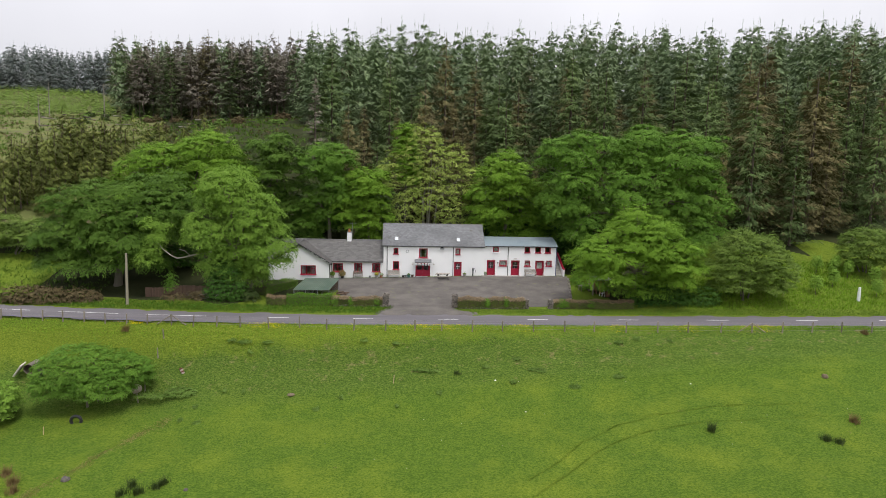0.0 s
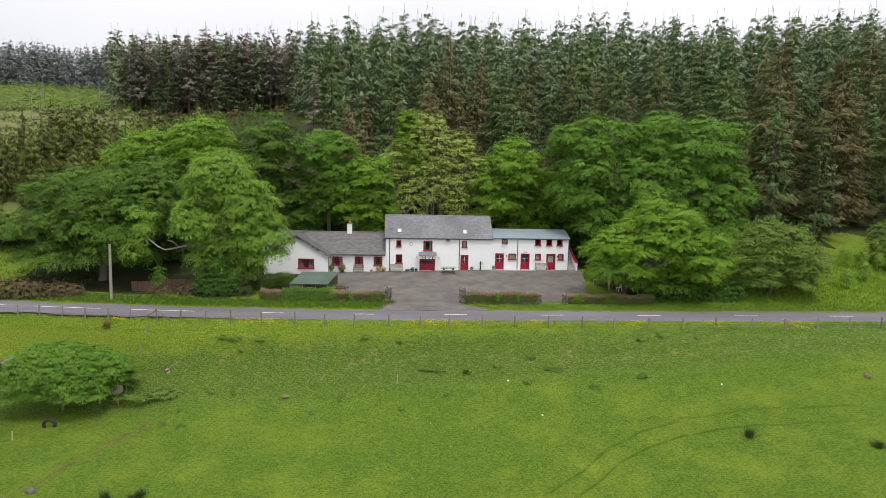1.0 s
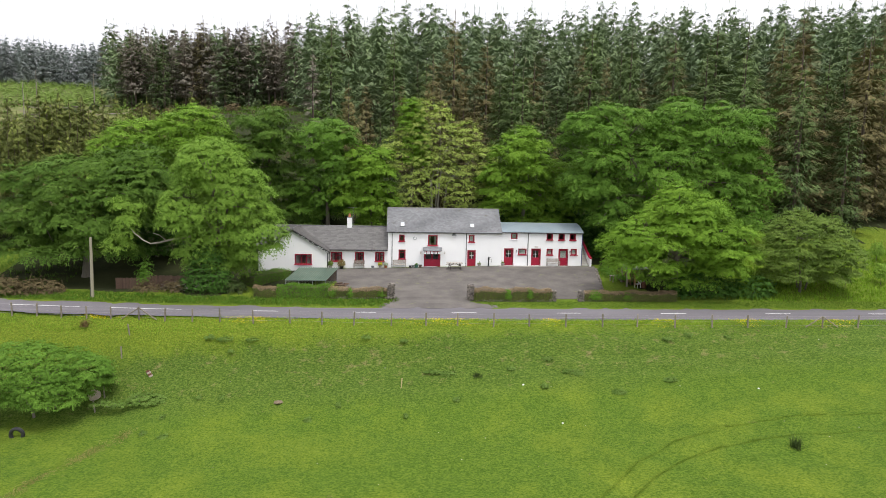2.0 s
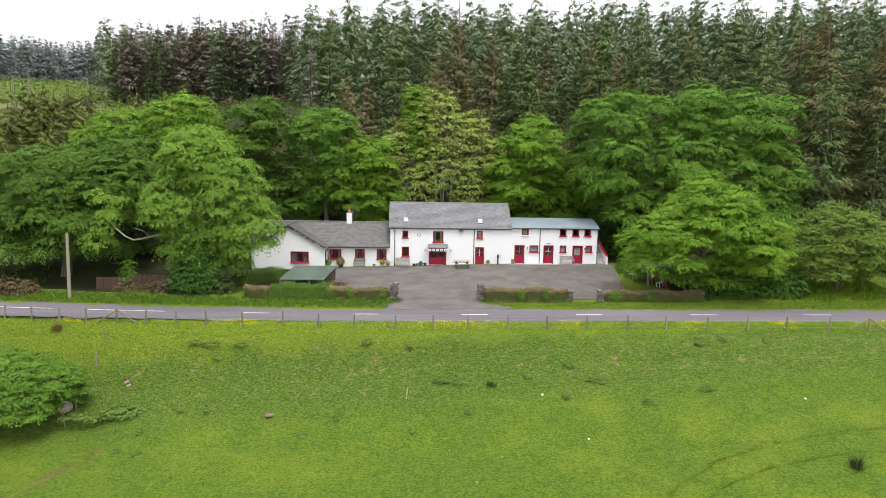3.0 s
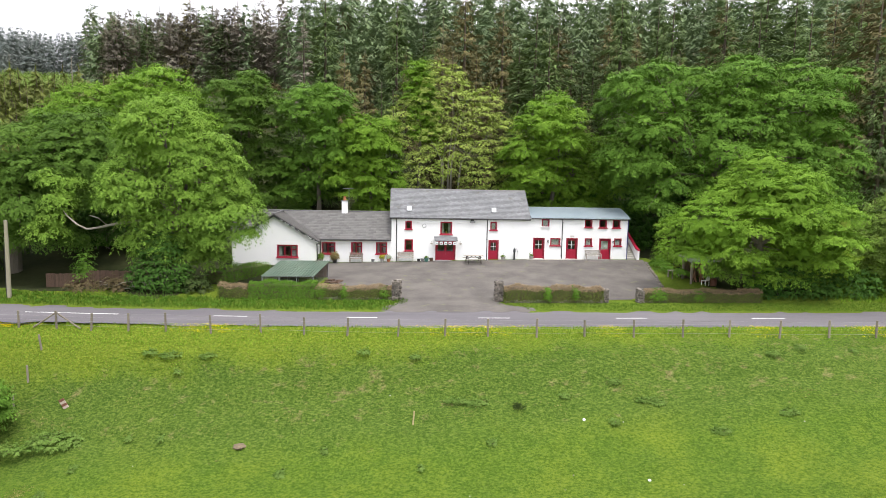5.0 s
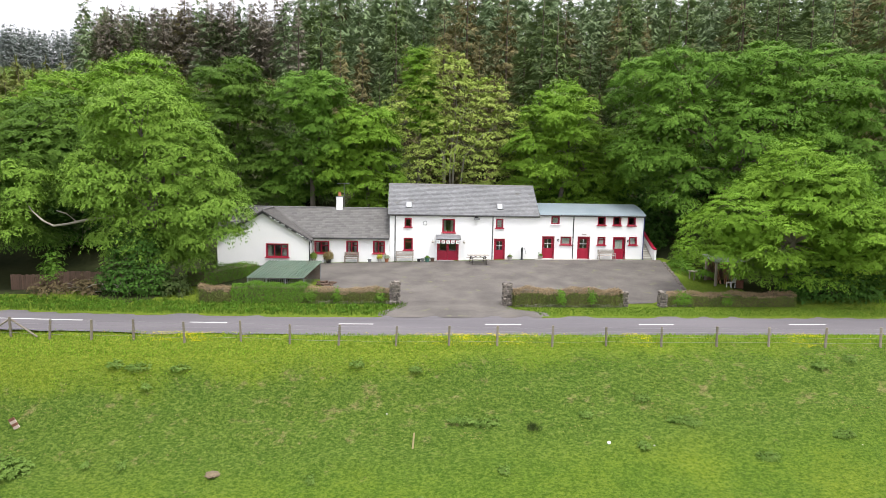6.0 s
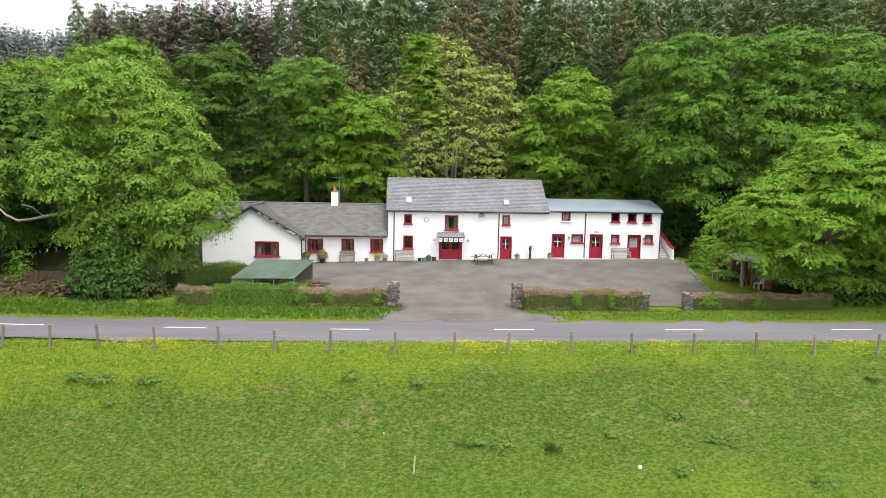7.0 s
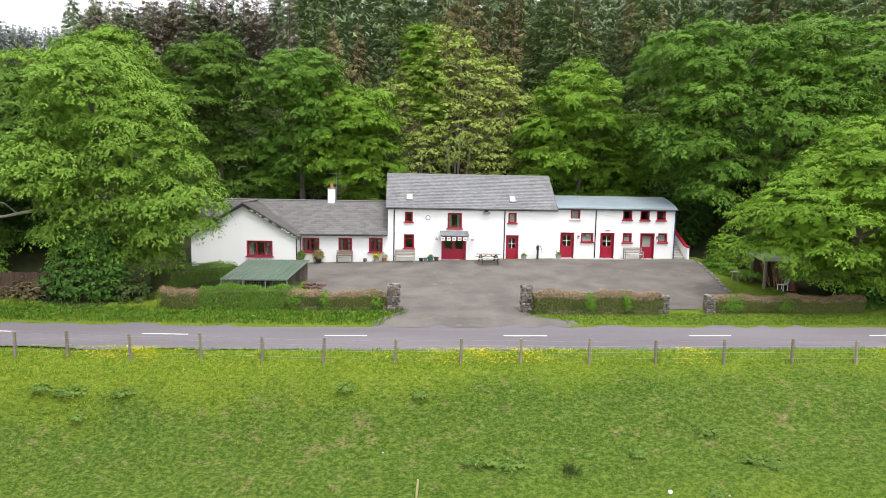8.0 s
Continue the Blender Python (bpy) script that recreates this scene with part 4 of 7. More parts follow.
# the annexe with its curved sheet roof
annexe = thing("annexe", "whitewashed two-storey annexe with curved blue-grey sheet metal roof", "house")
AX0, AX1 = 11.42, 21.62
AN_WIN = [(12.80, 13.45, 3.90, 4.58, True, "plain"), (13.74, 14.63, 2.0, 2.68, True, "plain"), (17.21, 17.83, 3.88, 4.62, False, "plain"), (18.69, 19.32, 3.87, 4.62, False, "plain"), (20.08, 20.72, 3.87, 4.62, False, "plain"), (17.27, 17.89, 2.0, 2.70, True, "transom"), (20.30, 20.93, 2.03, 2.72, True, "plain")]
AN_DOOR = [(11.99, 13.03, 0.65, 2.70), (15.36, 16.42, 0.65, 2.71), (18.76, 19.85, 0.65, 2.71)]
part("wall", wall_sheet(AX0, AX1, -0.6, 4.74, WALL_Y, 0.4, [w[:4] for w in AN_WIN] + AN_DOOR), "whitewash", annexe, "whitewashed front wall of the annexe")
part("back_wall", boxes((AX0, AX1, 85.6, 86.0, -0.6, 4.74), (AX0, AX1 - 0.4, 80.4, 85.6, 0.3, 0.5), (AX0, AX1 - 0.4, 80.4, 85.6, 2.85, 3.0), (AX0, AX1 - 0.4, 82.6, 82.7, 0.5, 4.6)), "interior", annexe)


def barrel(t):
    """The roof's line from front eave (0) over the ridge to the back eave (1), with a slight bow."""
    k = 1 - abs(2 * t - 1)
    return 79.84 + 6.32 * t, 4.74 + 0.45 * k + 0.52 * math.sin(math.pi * t) ** 0.8


end = [(AX1 - 0.4, 80.0, -0.6), (AX1 - 0.4, 86.0, -0.6)] + [(AX1 - 0.4, min(max(barrel(t)[0], 80.0), 86.0), barrel(t)[1] - 0.02) for t in np.linspace(0.98, 0.02, 16)]
part("end_wall", prism(bmesh.new(), [(p[0], min(max(p[1], 80.4), 86.0), p[2]) for p in end], (0.4, 0, 0)), "whitewash", annexe)
bm = bmesh.new()
prev = None
for i in range(25):
    yy, zz = barrel(i / 24)
    row = [[bm.verts.new((x, yy, zz + dz + 0.012 * (j % 2))) for j, x in enumerate(np.arange(AX0 + 0.2, AX1 + 0.16, 0.076))] for dz in (0, 0.03)]
    if prev:
        for j in range(len(row[0]) - 1):
            bm.faces.new((prev[1][j], prev[1][j + 1], row[1][j + 1], row[1][j]))
            bm.faces.new((row[0][j], row[0][j + 1], prev[0][j + 1], prev[0][j]))
    prev = row
part("roof", bm, "sheet_metal", annexe, "curved blue-grey corrugated metal roof")
part("gutter", gutter(AX0 + 0.2, AX1 + 0.12, 79.82, 4.68, 0.05), "black_plastic", annexe)
part("downpipe", downpipe(14.85, WALL_Y, 0.6, 4.66), "black_plastic", annexe)
part("downpipe", downpipe(AX1 - 0.02, WALL_Y, 0.6, 4.66), "blue_plastic", annexe, "dark blue downpipe at the corner")
for w in AN_WIN:
    window(annexe, *w[:4], style=w[5], blind=w[4], sill_colour="whitewash" if w[0] == 12.80 else "red_paint")
door(annexe, *AN_DOOR[0])
door(annexe, *AN_DOOR[1])
door(annexe, *AN_DOOR[2], light="none", bright=True)
part("apron", boxes((AX0 - 0.2, AX1 + 1.5, 79.35, WALL_Y, 0.1, 0.645), bevel=0.02), "pale_concrete", annexe, "pale concrete strip along the wall")

# outside stair at the annexe's end
stair = thing("outside_stair", "stone outside stair with white parapet and red coping", "stairs")
for i in range(12):
    part("step", boxes((AX1 + 0.02, 22.55, 79.9 + 0.28 * i, 80.2 + 0.28 * 12, 0.3, 0.66 + 0.19 * (i + 1)), bevel=0.012), "pale_concrete", stair)
part("parapet", prism(bmesh.new(), [(22.56, 79.55, 0.2), (22.56, 83.6, 0.2), (22.56, 83.6, 3.5), (22.56, 80.1, 1.72), (22.56, 79.55, 1.62)], (0.2, 0, 0)), "whitewash", stair, "white rendered parapet wall")
part("coping", prism(bmesh.new(), [(22.52, 79.5, 1.62), (22.52, 80.1, 1.73), (22.52, 83.6, 3.52), (22.52, 83.6, 3.62), (22.52, 80.08, 1.83), (22.52, 79.5, 1.72)], (0.28, 0, 0)), "red_paint", stair, "red-painted coping")


# ---- trees ----
def unit(v):
    return v / np.maximum(np.linalg.norm(v, axis=-1, keepdims=True), 1e-6)


def leaf_quads(centre, normal, forward, length, width):
    """Diamond leaves, slightly folded up at the tip."""
    side = unit(np.cross(normal, forward))
    fwd = unit(np.cross(side, normal))
    L, W = length[:, None], width[:, None]
    verts = np.stack([centre - fwd * L * 0.5, centre + side * W * 0.5 + fwd * L * 0.05, centre + fwd * L * 0.5 - normal * L * 0.12, centre - side * W * 0.5 + fwd * L * 0.05], 1).reshape(-1, 3)
    return verts, np.arange(len(verts)).reshape(-1, 4)


def leaf_tris(centre, normal, forward, length, width):
    """Small pointed leaves, one triangle each."""
    side = unit(np.cross(normal, forward))
    fwd = unit(np.cross(side, normal))
    L, W = length[:, None], width[:, None]
    verts = np.stack([centre - fwd * L * 0.45 - side * W * 0.5, centre - fwd * L * 0.35 + side * W * 0.5, centre + fwd * L * 0.55 - normal * L * 0.1], 1).reshape(-1, 3)
    return verts, np.arange(len(verts)).reshape(-1, 3)


def crown_mesh(name, seed, lobes, bough=1.5, leaf=0.21, dense=1.0, droop=0.14, dome=0.18, floor=-0.75, ragged=0.22, lift=0.14, fill=1.0, close=0.60, narrow=0.58, shoots=0.25, low=0.5, limb=2.2):
    """Leaves on fans of twigs. The lobes (centre, radii) bear flattened limbs of leafage, boughs stand on the skin of these, and large leaves close the inside."""
    g = np.random.default_rng(seed)
    c = np.array([l[:3] for l in lobes], float)
    R = np.array([l[3:6] for l in lobes], float)
    area = 4.19 * (R[:, 0] * R[:, 1] + R[:, 0] * R[:, 2] + R[:, 1] * R[:, 2])
    up = np.array([0, 0, 1.0])
    # limbs that stand out from the lobes, with hollows between them
    big_c, big_R = c, R
    if limb:
        at, size, tuck = [], [], limb * np.array([0.90, 0.90, 0.62])
        for i in g.permutation(np.repeat(np.arange(len(lobes)), (area * 5 / limb ** 2).astype(int) + 10)):
            d = unit(g.normal(size=3))
            p = c[i] + d * (R[i] - tuck).clip(0.2, None)
            inside = (((p - c) / (R - tuck).clip(0.2, None)) ** 2).sum(1)
            inside[i] = 9
            if d[2] < floor or inside.min() < 0.95 or any(((p - q) ** 2).sum() < (0.80 * limb) ** 2 for q in at):
                continue
            at.append(p)
            size.append(limb * g.uniform(0.62, 1.12) * np.array([1.0, 1.0, 0.66]))
        c, R = np.concatenate([c, np.array(at)]), np.concatenate([R - 1.0 * limb, np.array(size)]).clip(0.25, None)
        area = 4.19 * (R[:, 0] * R[:, 1] + R[:, 0] * R[:, 2] + R[:, 1] * R[:, 2])
    # feet of the boughs, evenly spread over the joined skin
    P, O, cell = [], [], {}
    gap = close * bough
    for i in g.permutation(np.repeat(np.arange(len(c)), (area * 7 / gap ** 2).astype(int) + 20)):
        d = unit(g.normal(size=3))
        if d[2] < (-0.28 if i >= len(lobes) else floor):
            continue
        p = c[i] + d * R[i]
        inside = (((p - c) / R) ** 2).sum(1)
        inside[i] = 9
        if inside.min() < 0.92 or p[2] < low:
            continue
        key = tuple((p / gap).astype(int))
        if any(((p - q) ** 2).sum() < gap * gap for dx in (-1, 0, 1) for dy in (-1, 0, 1) for dz in (-1, 0, 1) for q in cell.get((key[0] + dx, key[1] + dy, key[2] + dz), ())):
            continue
        cell.setdefault(key, []).append(p)
        P.append(p)
        O.append(unit(d / R[i]))
    P, O = np.array(P), np.array(O)
    n = len(P)
    rb = bough * g.uniform(0.62, 1.25, (n, 1))
    wave = np.array([noise.noise(Vector(p * 0.33 + seed)) for p in P])[:, None]
    P = P + O * (g.normal(size=(n, 1)) * ragged * 0.6 + wave * ragged * 3.0) * bough - O * 0.45 * rb
    axis = unit(up * 0.95 + O * 0.55 + g.normal(size=(n, 3)) * 0.16)
    # fans of twigs, longest on the outer side
    fans = 9
    ax, at, out, big = (np.repeat(v, fans, 0) for v in (axis, P, O, rb))
    flat = unit(out - ax * (out * ax).sum(1, keepdims=True) + g.normal(size=ax.shape) * 0.05)
    turn = (np.tile(np.linspace(-2.3, 2.3, fans), n) + g.normal(size=n * fans) * 0.22)[:, None]
    way = unit(flat * np.cos(turn) + np.cross(ax, flat) * np.sin(turn) + up * (lift + 0.25 * np.clip(out[:, 2:], 0, 1)))
    length = big * (0.62 + 0.42 * np.cos(turn * 0.75)) * g.uniform(0.75, 1.2, turn.shape)
    k = max(4, int(12.5 * dense * (bough / 1.5) ** 2 * (0.26 / leaf) ** 2))
    ax, at, way, length, big = (np.repeat(v, k, 0) for v in (ax, at, way, length, big))
    m = len(at)
    u = g.uniform(0.06, 1.0, (m, 1)) ** 0.7
    side = unit(np.cross(ax, way))
    hand = np.where(g.uniform(size=(m, 1)) < 0.5, -1.0, 1.0)
    off = hand * np.abs(g.normal(size=(m, 1))) * 0.26 * length * (1.08 - u * 0.8)
    pos = at + way * u * length + side * off + ax * (dome * big * (1 - u * u) + g.normal(size=(m, 1)) * 0.06 * big)
    pos[:, 2:] -= droop * u * u * length + 0.25 * np.abs(off)
    nor = unit(ax + way * 0.45 * u + side * hand * 0.25 + g.normal(size=pos.shape) * 0.22)
    L = leaf * g.uniform(0.7, 1.35, m)
    v1, f1 = leaf_tris(pos, nor, unit(way + side * hand * 0.55 + g.normal(size=pos.shape) * 0.2), L * 1.15, L * g.uniform(0.8, 1.2, m) * narrow)
    # upright shoots on the upper side
    tops = np.nonzero((O[:, 2] > 0.35) & (g.uniform(size=n) < shoots))[0]
    q = 14
    st = np.repeat(P[tops] + O[tops] * 0.5 * rb[tops], q, 0)
    lean = np.repeat(unit(up + O[tops] * 0.5 + g.normal(size=(len(tops), 3)) * 0.25), q, 0)
    h = g.uniform(0, 1, (len(st), 1))
    sp = st + lean * h * 0.85 * bough + g.normal(size=st.shape) * 0.16 * bough * (1.1 - h)
    L3 = leaf * g.uniform(0.6, 1.1, len(sp))
    v3, f3 = leaf_tris(sp, unit(g.normal(size=sp.shape) * 0.5 + up * 0.6 + lean * 0.2), unit(lean + g.normal(size=sp.shape) * 0.5), L3 * 1.2, L3 * narrow)
    # the dim inner leafage
    c, R = big_c, big_R - (0.5 * limb if limb else 0)
    R = R.clip(0.3, None)
    kf = (4.19 * (R[:, 0] * R[:, 1] + R[:, 0] * R[:, 2] + R[:, 1] * R[:, 2]) * 5.0 * fill).astype(int)
    own = np.repeat(np.arange(len(lobes)), kf)
    di = unit(g.normal(size=(len(own), 3)))
    pi = c[own] + di * (R[own] - 0.75 * bough).clip(0.3, None) * g.uniform(0.80, 1.0, (len(own), 1))
    L2 = 0.55 * g.uniform(0.8, 1.1) * min(1.0, bough) * g.uniform(0.7, 1.3, len(own))
    v2, f2 = leaf_tris(pi, unit(di + up * 0.2 + g.normal(size=pi.shape) * 0.45), unit(g.normal(size=pi.shape)), L2, L2)
    keep = v2.reshape(-1, 3, 3)[:, :, 2].min(1) > 0.05
    v2 = v2.reshape(-1, 3, 3)[keep].reshape(-1, 3)
    v = np.concatenate([v1, v3, v2])
    return np_mesh(name, v, np.arange(len(v)).reshape(-1, 3))


def trunk_mesh(seed, lobes, r0, fork=0.45, stems=1, spread=0.6):
    """A tapered trunk that forks into limbs reaching for the lobes."""
    r = random.Random(seed)
    bm = bmesh.new()
    top = max(l[2] for l in lobes)
    low = min(l[2] - l[5] for l in lobes)
    for s in range(stems):
        ox, oy = (r.uniform(-spread, spread), r.uniform(-spread, spread)) if stems > 1 else (0, 0)
        mx, my = sum(l[0] for l in lobes) / len(lobes), sum(l[1] for l in lobes) / len(lobes)
        fz = max(1.2, low + (top - low) * fork)
        pts = [Vector((ox, oy, -0.5)), Vector((ox * 1.1, oy * 1.1, 0.2)), Vector((ox * 1.5 + mx * 0.25, oy * 1.5 + my * 0.25, fz * 0.55)), Vector((ox * 2 + mx * 0.5, oy * 2 + my * 0.5, fz))]
        rr = r0 / (stems ** 0.5)
        tube(bm, pts, [rr * 1.5, rr, rr * 0.8, rr * 0.62], 9)
        for l in lobes if stems == 1 else [lobes[s % len(lobes)]]:
            tip = Vector(l[:3]) + Vector((r.uniform(-.3, .3) * l[3], r.uniform(-.3, .3) * l[4], 0.35 * l[5]))
            mid = pts[-1].lerp(tip, 0.5) + Vector((r.uniform(-.5, .5), r.uniform(-.5, .5), 0.12 * (tip - pts[-1]).length))
            tube(bm, [pts[-1] - Vector((0, 0, 0.1)), mid, tip], [rr * 0.5, rr * 0.3, rr * 0.08], 7)
            for _ in range(4):
                a = mid.lerp(tip, r.uniform(0, 0.7))
                e = Vector(l[:3]) + Vector((r.uniform(-.8, .8) * l[3], r.uniform(-.8, .8) * l[4], r.uniform(-.3, .8) * l[5]))
                tube(bm, [a, a.lerp(e, 0.5) + Vector((0, 0, 0.2)), e], [rr * 0.2, rr * 0.12, rr * 0.03], 5)
    return bm


def tree(label, x, y, lobes, leaf_mat, seed, r0=0.3, bark="bark", stems=1, category="tree", name="tree", fork=0.45, z=None, group="", apart=0, **kw):
    """lobes: (x, y, z, rx, ry, rz) about the foot of the trunk; the last ones, apart, have no limb of their own."""
    t = thing(name, label, category, x, y, gz(x, y) if z is None else z, group=group)
    part("trunk", trunk_mesh(seed, lobes[:len(lobes) - apart], r0, fork, stems), bark, t)
    part("crown", crown_mesh("crown", seed, lobes, **kw), leaf_mat, t)
    return t


# the broad trees left of the house
tree("large dark green beech tree with sweeping low branches", -35.0, 75.5,
     [(-2.0, 0, 8.0, 6.6, 5, 5.2), (4.0, 0.5, 8.6, 6.0, 5, 6.0), (-4.2, -0.5, 4.4, 5.2, 4, 4.6), (5.5, 1.0, 11.0, 4.4, 4, 3.8), (1.0, -1.5, 5.0, 6.8, 4, 4.8)], "deep_leaf", 11, 0.5, bough=1.3, limb=2.6, leaf=0.165, droop=0.22)
ash = tree("tall light green ash tree with a dead side limb", -19.6, 70.4,
     [(-0.6, 0, 11.6, 3.7, 3.2, 3.9), (2.4, 0.2, 8.6, 3.9, 3.4, 4.2), (-2.6, -0.3, 7.4, 3.1, 3, 3.2), (3.2, 0.2, 5.6, 4.2, 3.2, 3.4), (-0.6, 0.6, 4.4, 3.8, 2.8, 3.6), (1.6, 0.6, 3.2, 2.8, 2.4, 2.8), (-8.4, 0.2, 7.4, 2.2, 1.7, 2.2), (-9.0, 0.0, 4.8, 2.0, 1.6, 1.8)], "ash_leaf", 12, 0.42, apart=2, bough=0.85, limb=1.5, leaf=0.14, dome=0.35, droop=0.30, ragged=0.28, shoots=0.1, lift=0.05)
bm = bmesh.new()
tube(bm, [(-2.2, -0.4, 5.3), (-4.0, -1.1, 5.0), (-5.0, -1.4, 4.75), (-5.7, -1.7, 4.65), (-6.4, -1.7, 5.0), (-7.6, -0.8, 5.6), (-8.6, 0.0, 6.4)], [0.12, 0.10, 0.085, 0.075, 0.065, 0.05, 0.03], 7)
tube(bm, [(-4.4, -1.2, 4.9), (-4.9, -1.5, 5.5), (-5.5, -1.6, 5.7)], [0.07, 0.05, 0.03], 6)
part("limb", bm, "pale_bark", ash, "bare pale limb without leaves")

# the wood behind the house
tree("broad green beech on the slope behind", -30.5, 90, [(-3.5, 0, 8.8, 6.4, 5, 5.0), (2.4, 0, 11.0, 5.6, 5, 4.6), (-8, 1, 6.4, 5.2, 4, 4.8), (4.5, -1.5, 7.8, 5.5, 4.5, 5.6)], "bright_leaf", 21, 0.4, bough=1.4, limb=2.8, leaf=0.185)
tree("rounded dark green tree behind the cottage", -18.6, 90.8, [(0, -1.2, 14.4, 4.2, 4.4, 4.8), (-1.0, 0.4, 9.0, 4.8, 4, 5.6), (1.5, 1.0, 6.6, 4.6, 3.5, 5.6)], "deep_leaf", 22, 0.36, leaf=0.165, bough=1.3, limb=2.4)
tree("leaning green tree behind the cottage", -10.6, 90.0, [(0, -1.2, 13.8, 4.4, 4.4, 4.8), (1.4, 0.4, 8.4, 4.8, 4, 5.6), (-2.2, 1, 6.6, 4.4, 3.5, 5.6)], "beech_leaf", 23, 0.36, leaf=0.165, bough=1.3, limb=2.4)
tree("low bushy bright green tree behind the chimney", -4.8, 88.0, [(0.2, -1.0, 12.0, 3.6, 3.6, 3.2), (-0.8, -0.2, 8.4, 4.6, 3.6, 4.0), (1.2, 1, 5.0, 4.4, 3, 4.0)], "bright_leaf", 24, 0.3, bough=1.0, limb=1.8, leaf=0.155)
tree("pale sparse ash in bud with bare grey stems", 4.2, 91.0, [(-0.6, 0, 15.2, 3.8, 3.4, 4.4), (-5.0, 0.5, 12.2, 3.0, 2.8, 3.6), (2.8, 0, 12.8, 3.6, 3, 4.6), (5.6, 0.3, 10.0, 2.9, 2.6, 4.8), (0.0, -1, 9.4, 4.6, 3, 4.2), (-3.0, -0.8, 6.8, 3.2, 2.4, 3.4), (3.6, -0.8, 6.4, 3.2, 2.4, 3.6)], "pale_leaf", 25, 0.34, bark="pale_bark", stems=5, leaf=0.18, bough=0.75, limb=1.3, dense=0.9, close=0.85, fill=0.04, ragged=0.45, dome=0.4)
tree("bright green leader rising through the pale ash", 0.6, 91.5, [(0, 0, 17.0, 2.0, 1.9, 3.4), (0.6, 0, 12.8, 2.2, 2, 3.4)], "bright_leaf", 26, 0.2, bough=0.8, limb=1.0, leaf=0.16, lift=0.35, shoots=0.6)
tree("bright green tree behind the annexe", 15.0, 88.5, [(0.4, -1.2, 12.8, 4.2, 4.4, 4.8), (-1.0, -0.2, 9.0, 5.0, 4, 4.8), (2.4, 1.0, 6.6, 4.6, 3.6, 5.6), (6.5, 2.0, 8.0, 4.0, 3.4, 6.0)], "bright_leaf", 27, 0.36, leaf=0.165, bough=1.2, limb=2.2)
tree("huge spreading green beech beside the annexe", 31.0, 83.5, [(-5.6, 0.5, 13.4, 6.2, 5, 5.4), (3.0, 0, 14.4, 6.8, 5, 5.4), (-6.0, -0.5, 8.4, 5.6, 4.5, 6.2), (9.0, -1.5, 12.2, 6.6, 5, 6.4), (-6.0, -2.6, 3.8, 3.8, 2.8, 3.8), (1.5, -2.2, 8.6, 6.4, 4, 6.4), (9.6, -2.0, 6.2, 6.0, 4.5, 6.2)], "beech_leaf", 28, 0.55, bough=1.4, limb=2.8, leaf=0.165, droop=0.2)

# trees and bushes at the yard's right side
tree("wide bright green hornbeam with layered branches by the yard", 27.8, 68.0, [(0.3, -0.6, 7.2, 5.4, 4.6, 3.9), (-3.8, -0.6, 4.8, 4.4, 3.8, 3.4), (4.2, -0.6, 4.8, 4.6, 3.8, 3.8), (1.6, 0.9, 2.6, 5.8, 2.8, 2.6), (-0.4, 0, 9.6, 1.8, 1.8, 2.4)], "bright_leaf", 31, 0.34, bough=1.1, limb=2.0, leaf=0.135, droop=0.12, lift=0.2, floor=-0.9, dome=0.12, shoots=0.45)
tree("round grey-green willow bush beside the road", 42.3, 68.6, [(0, 0, 4.9, 4.4, 3.6, 3.7), (-1.8, -0.4, 3.0, 3.6, 3.2, 3.0), (2.2, -0.3, 3.2, 3.6, 3.2, 3.2)], "willow_leaf", 32, 0.2, stems=4, leaf=0.18, bough=0.6, limb=1.2, lift=0.4, shoots=0.5, narrow=0.4, dense=1.4)
tree("small grey-green willow on the slope", 64.0, 76.0, [(0, 0, 3.2, 3.8, 3.2, 3.2)], "willow_leaf", 33, 0.14, stems=3, leaf=0.16, bough=0.7, limb=1.2, lift=0.4, narrow=0.4, dense=1.3, category="bush")
tree("pale willow scrub on the hillside", -52.5, 84.0, [(-1.5, 0, 2.8, 3.9, 3, 2.9), (3, 0, 2.4, 3.3, 3, 2.5)], "willow_leaf", 34, 0.14, stems=3, leaf=0.165, bough=0.7, limb=1.2, lift=0.4, narrow=0.4, dense=1.3, category="bush")
tree("low hawthorn bush leaning over the field bank", -27.3, 53.7, [(-1.0, 0, 3.2, 3.8, 2.6, 2.2), (2.2, 0.4, 2.8, 2.9, 2.4, 2.1), (-2.4, -0.6, 2.0, 2.7, 2.2, 1.5), (1.2, -0.9, 1.9, 2.9, 2.0, 1.4)], "beech_leaf", 35, 0.16, stems=3, leaf=0.105, bough=0.5, limb=0.85, ragged=0.4, category="bush")
tree("low hawthorn bush at the field ditch", -35.0, 51.6, [(0, 0, 1.9, 2.6, 2.2, 2.0)], "ash_leaf", 36, 0.12, stems=3, leaf=0.15, bough=0.55, limb=0.85, category="bush")


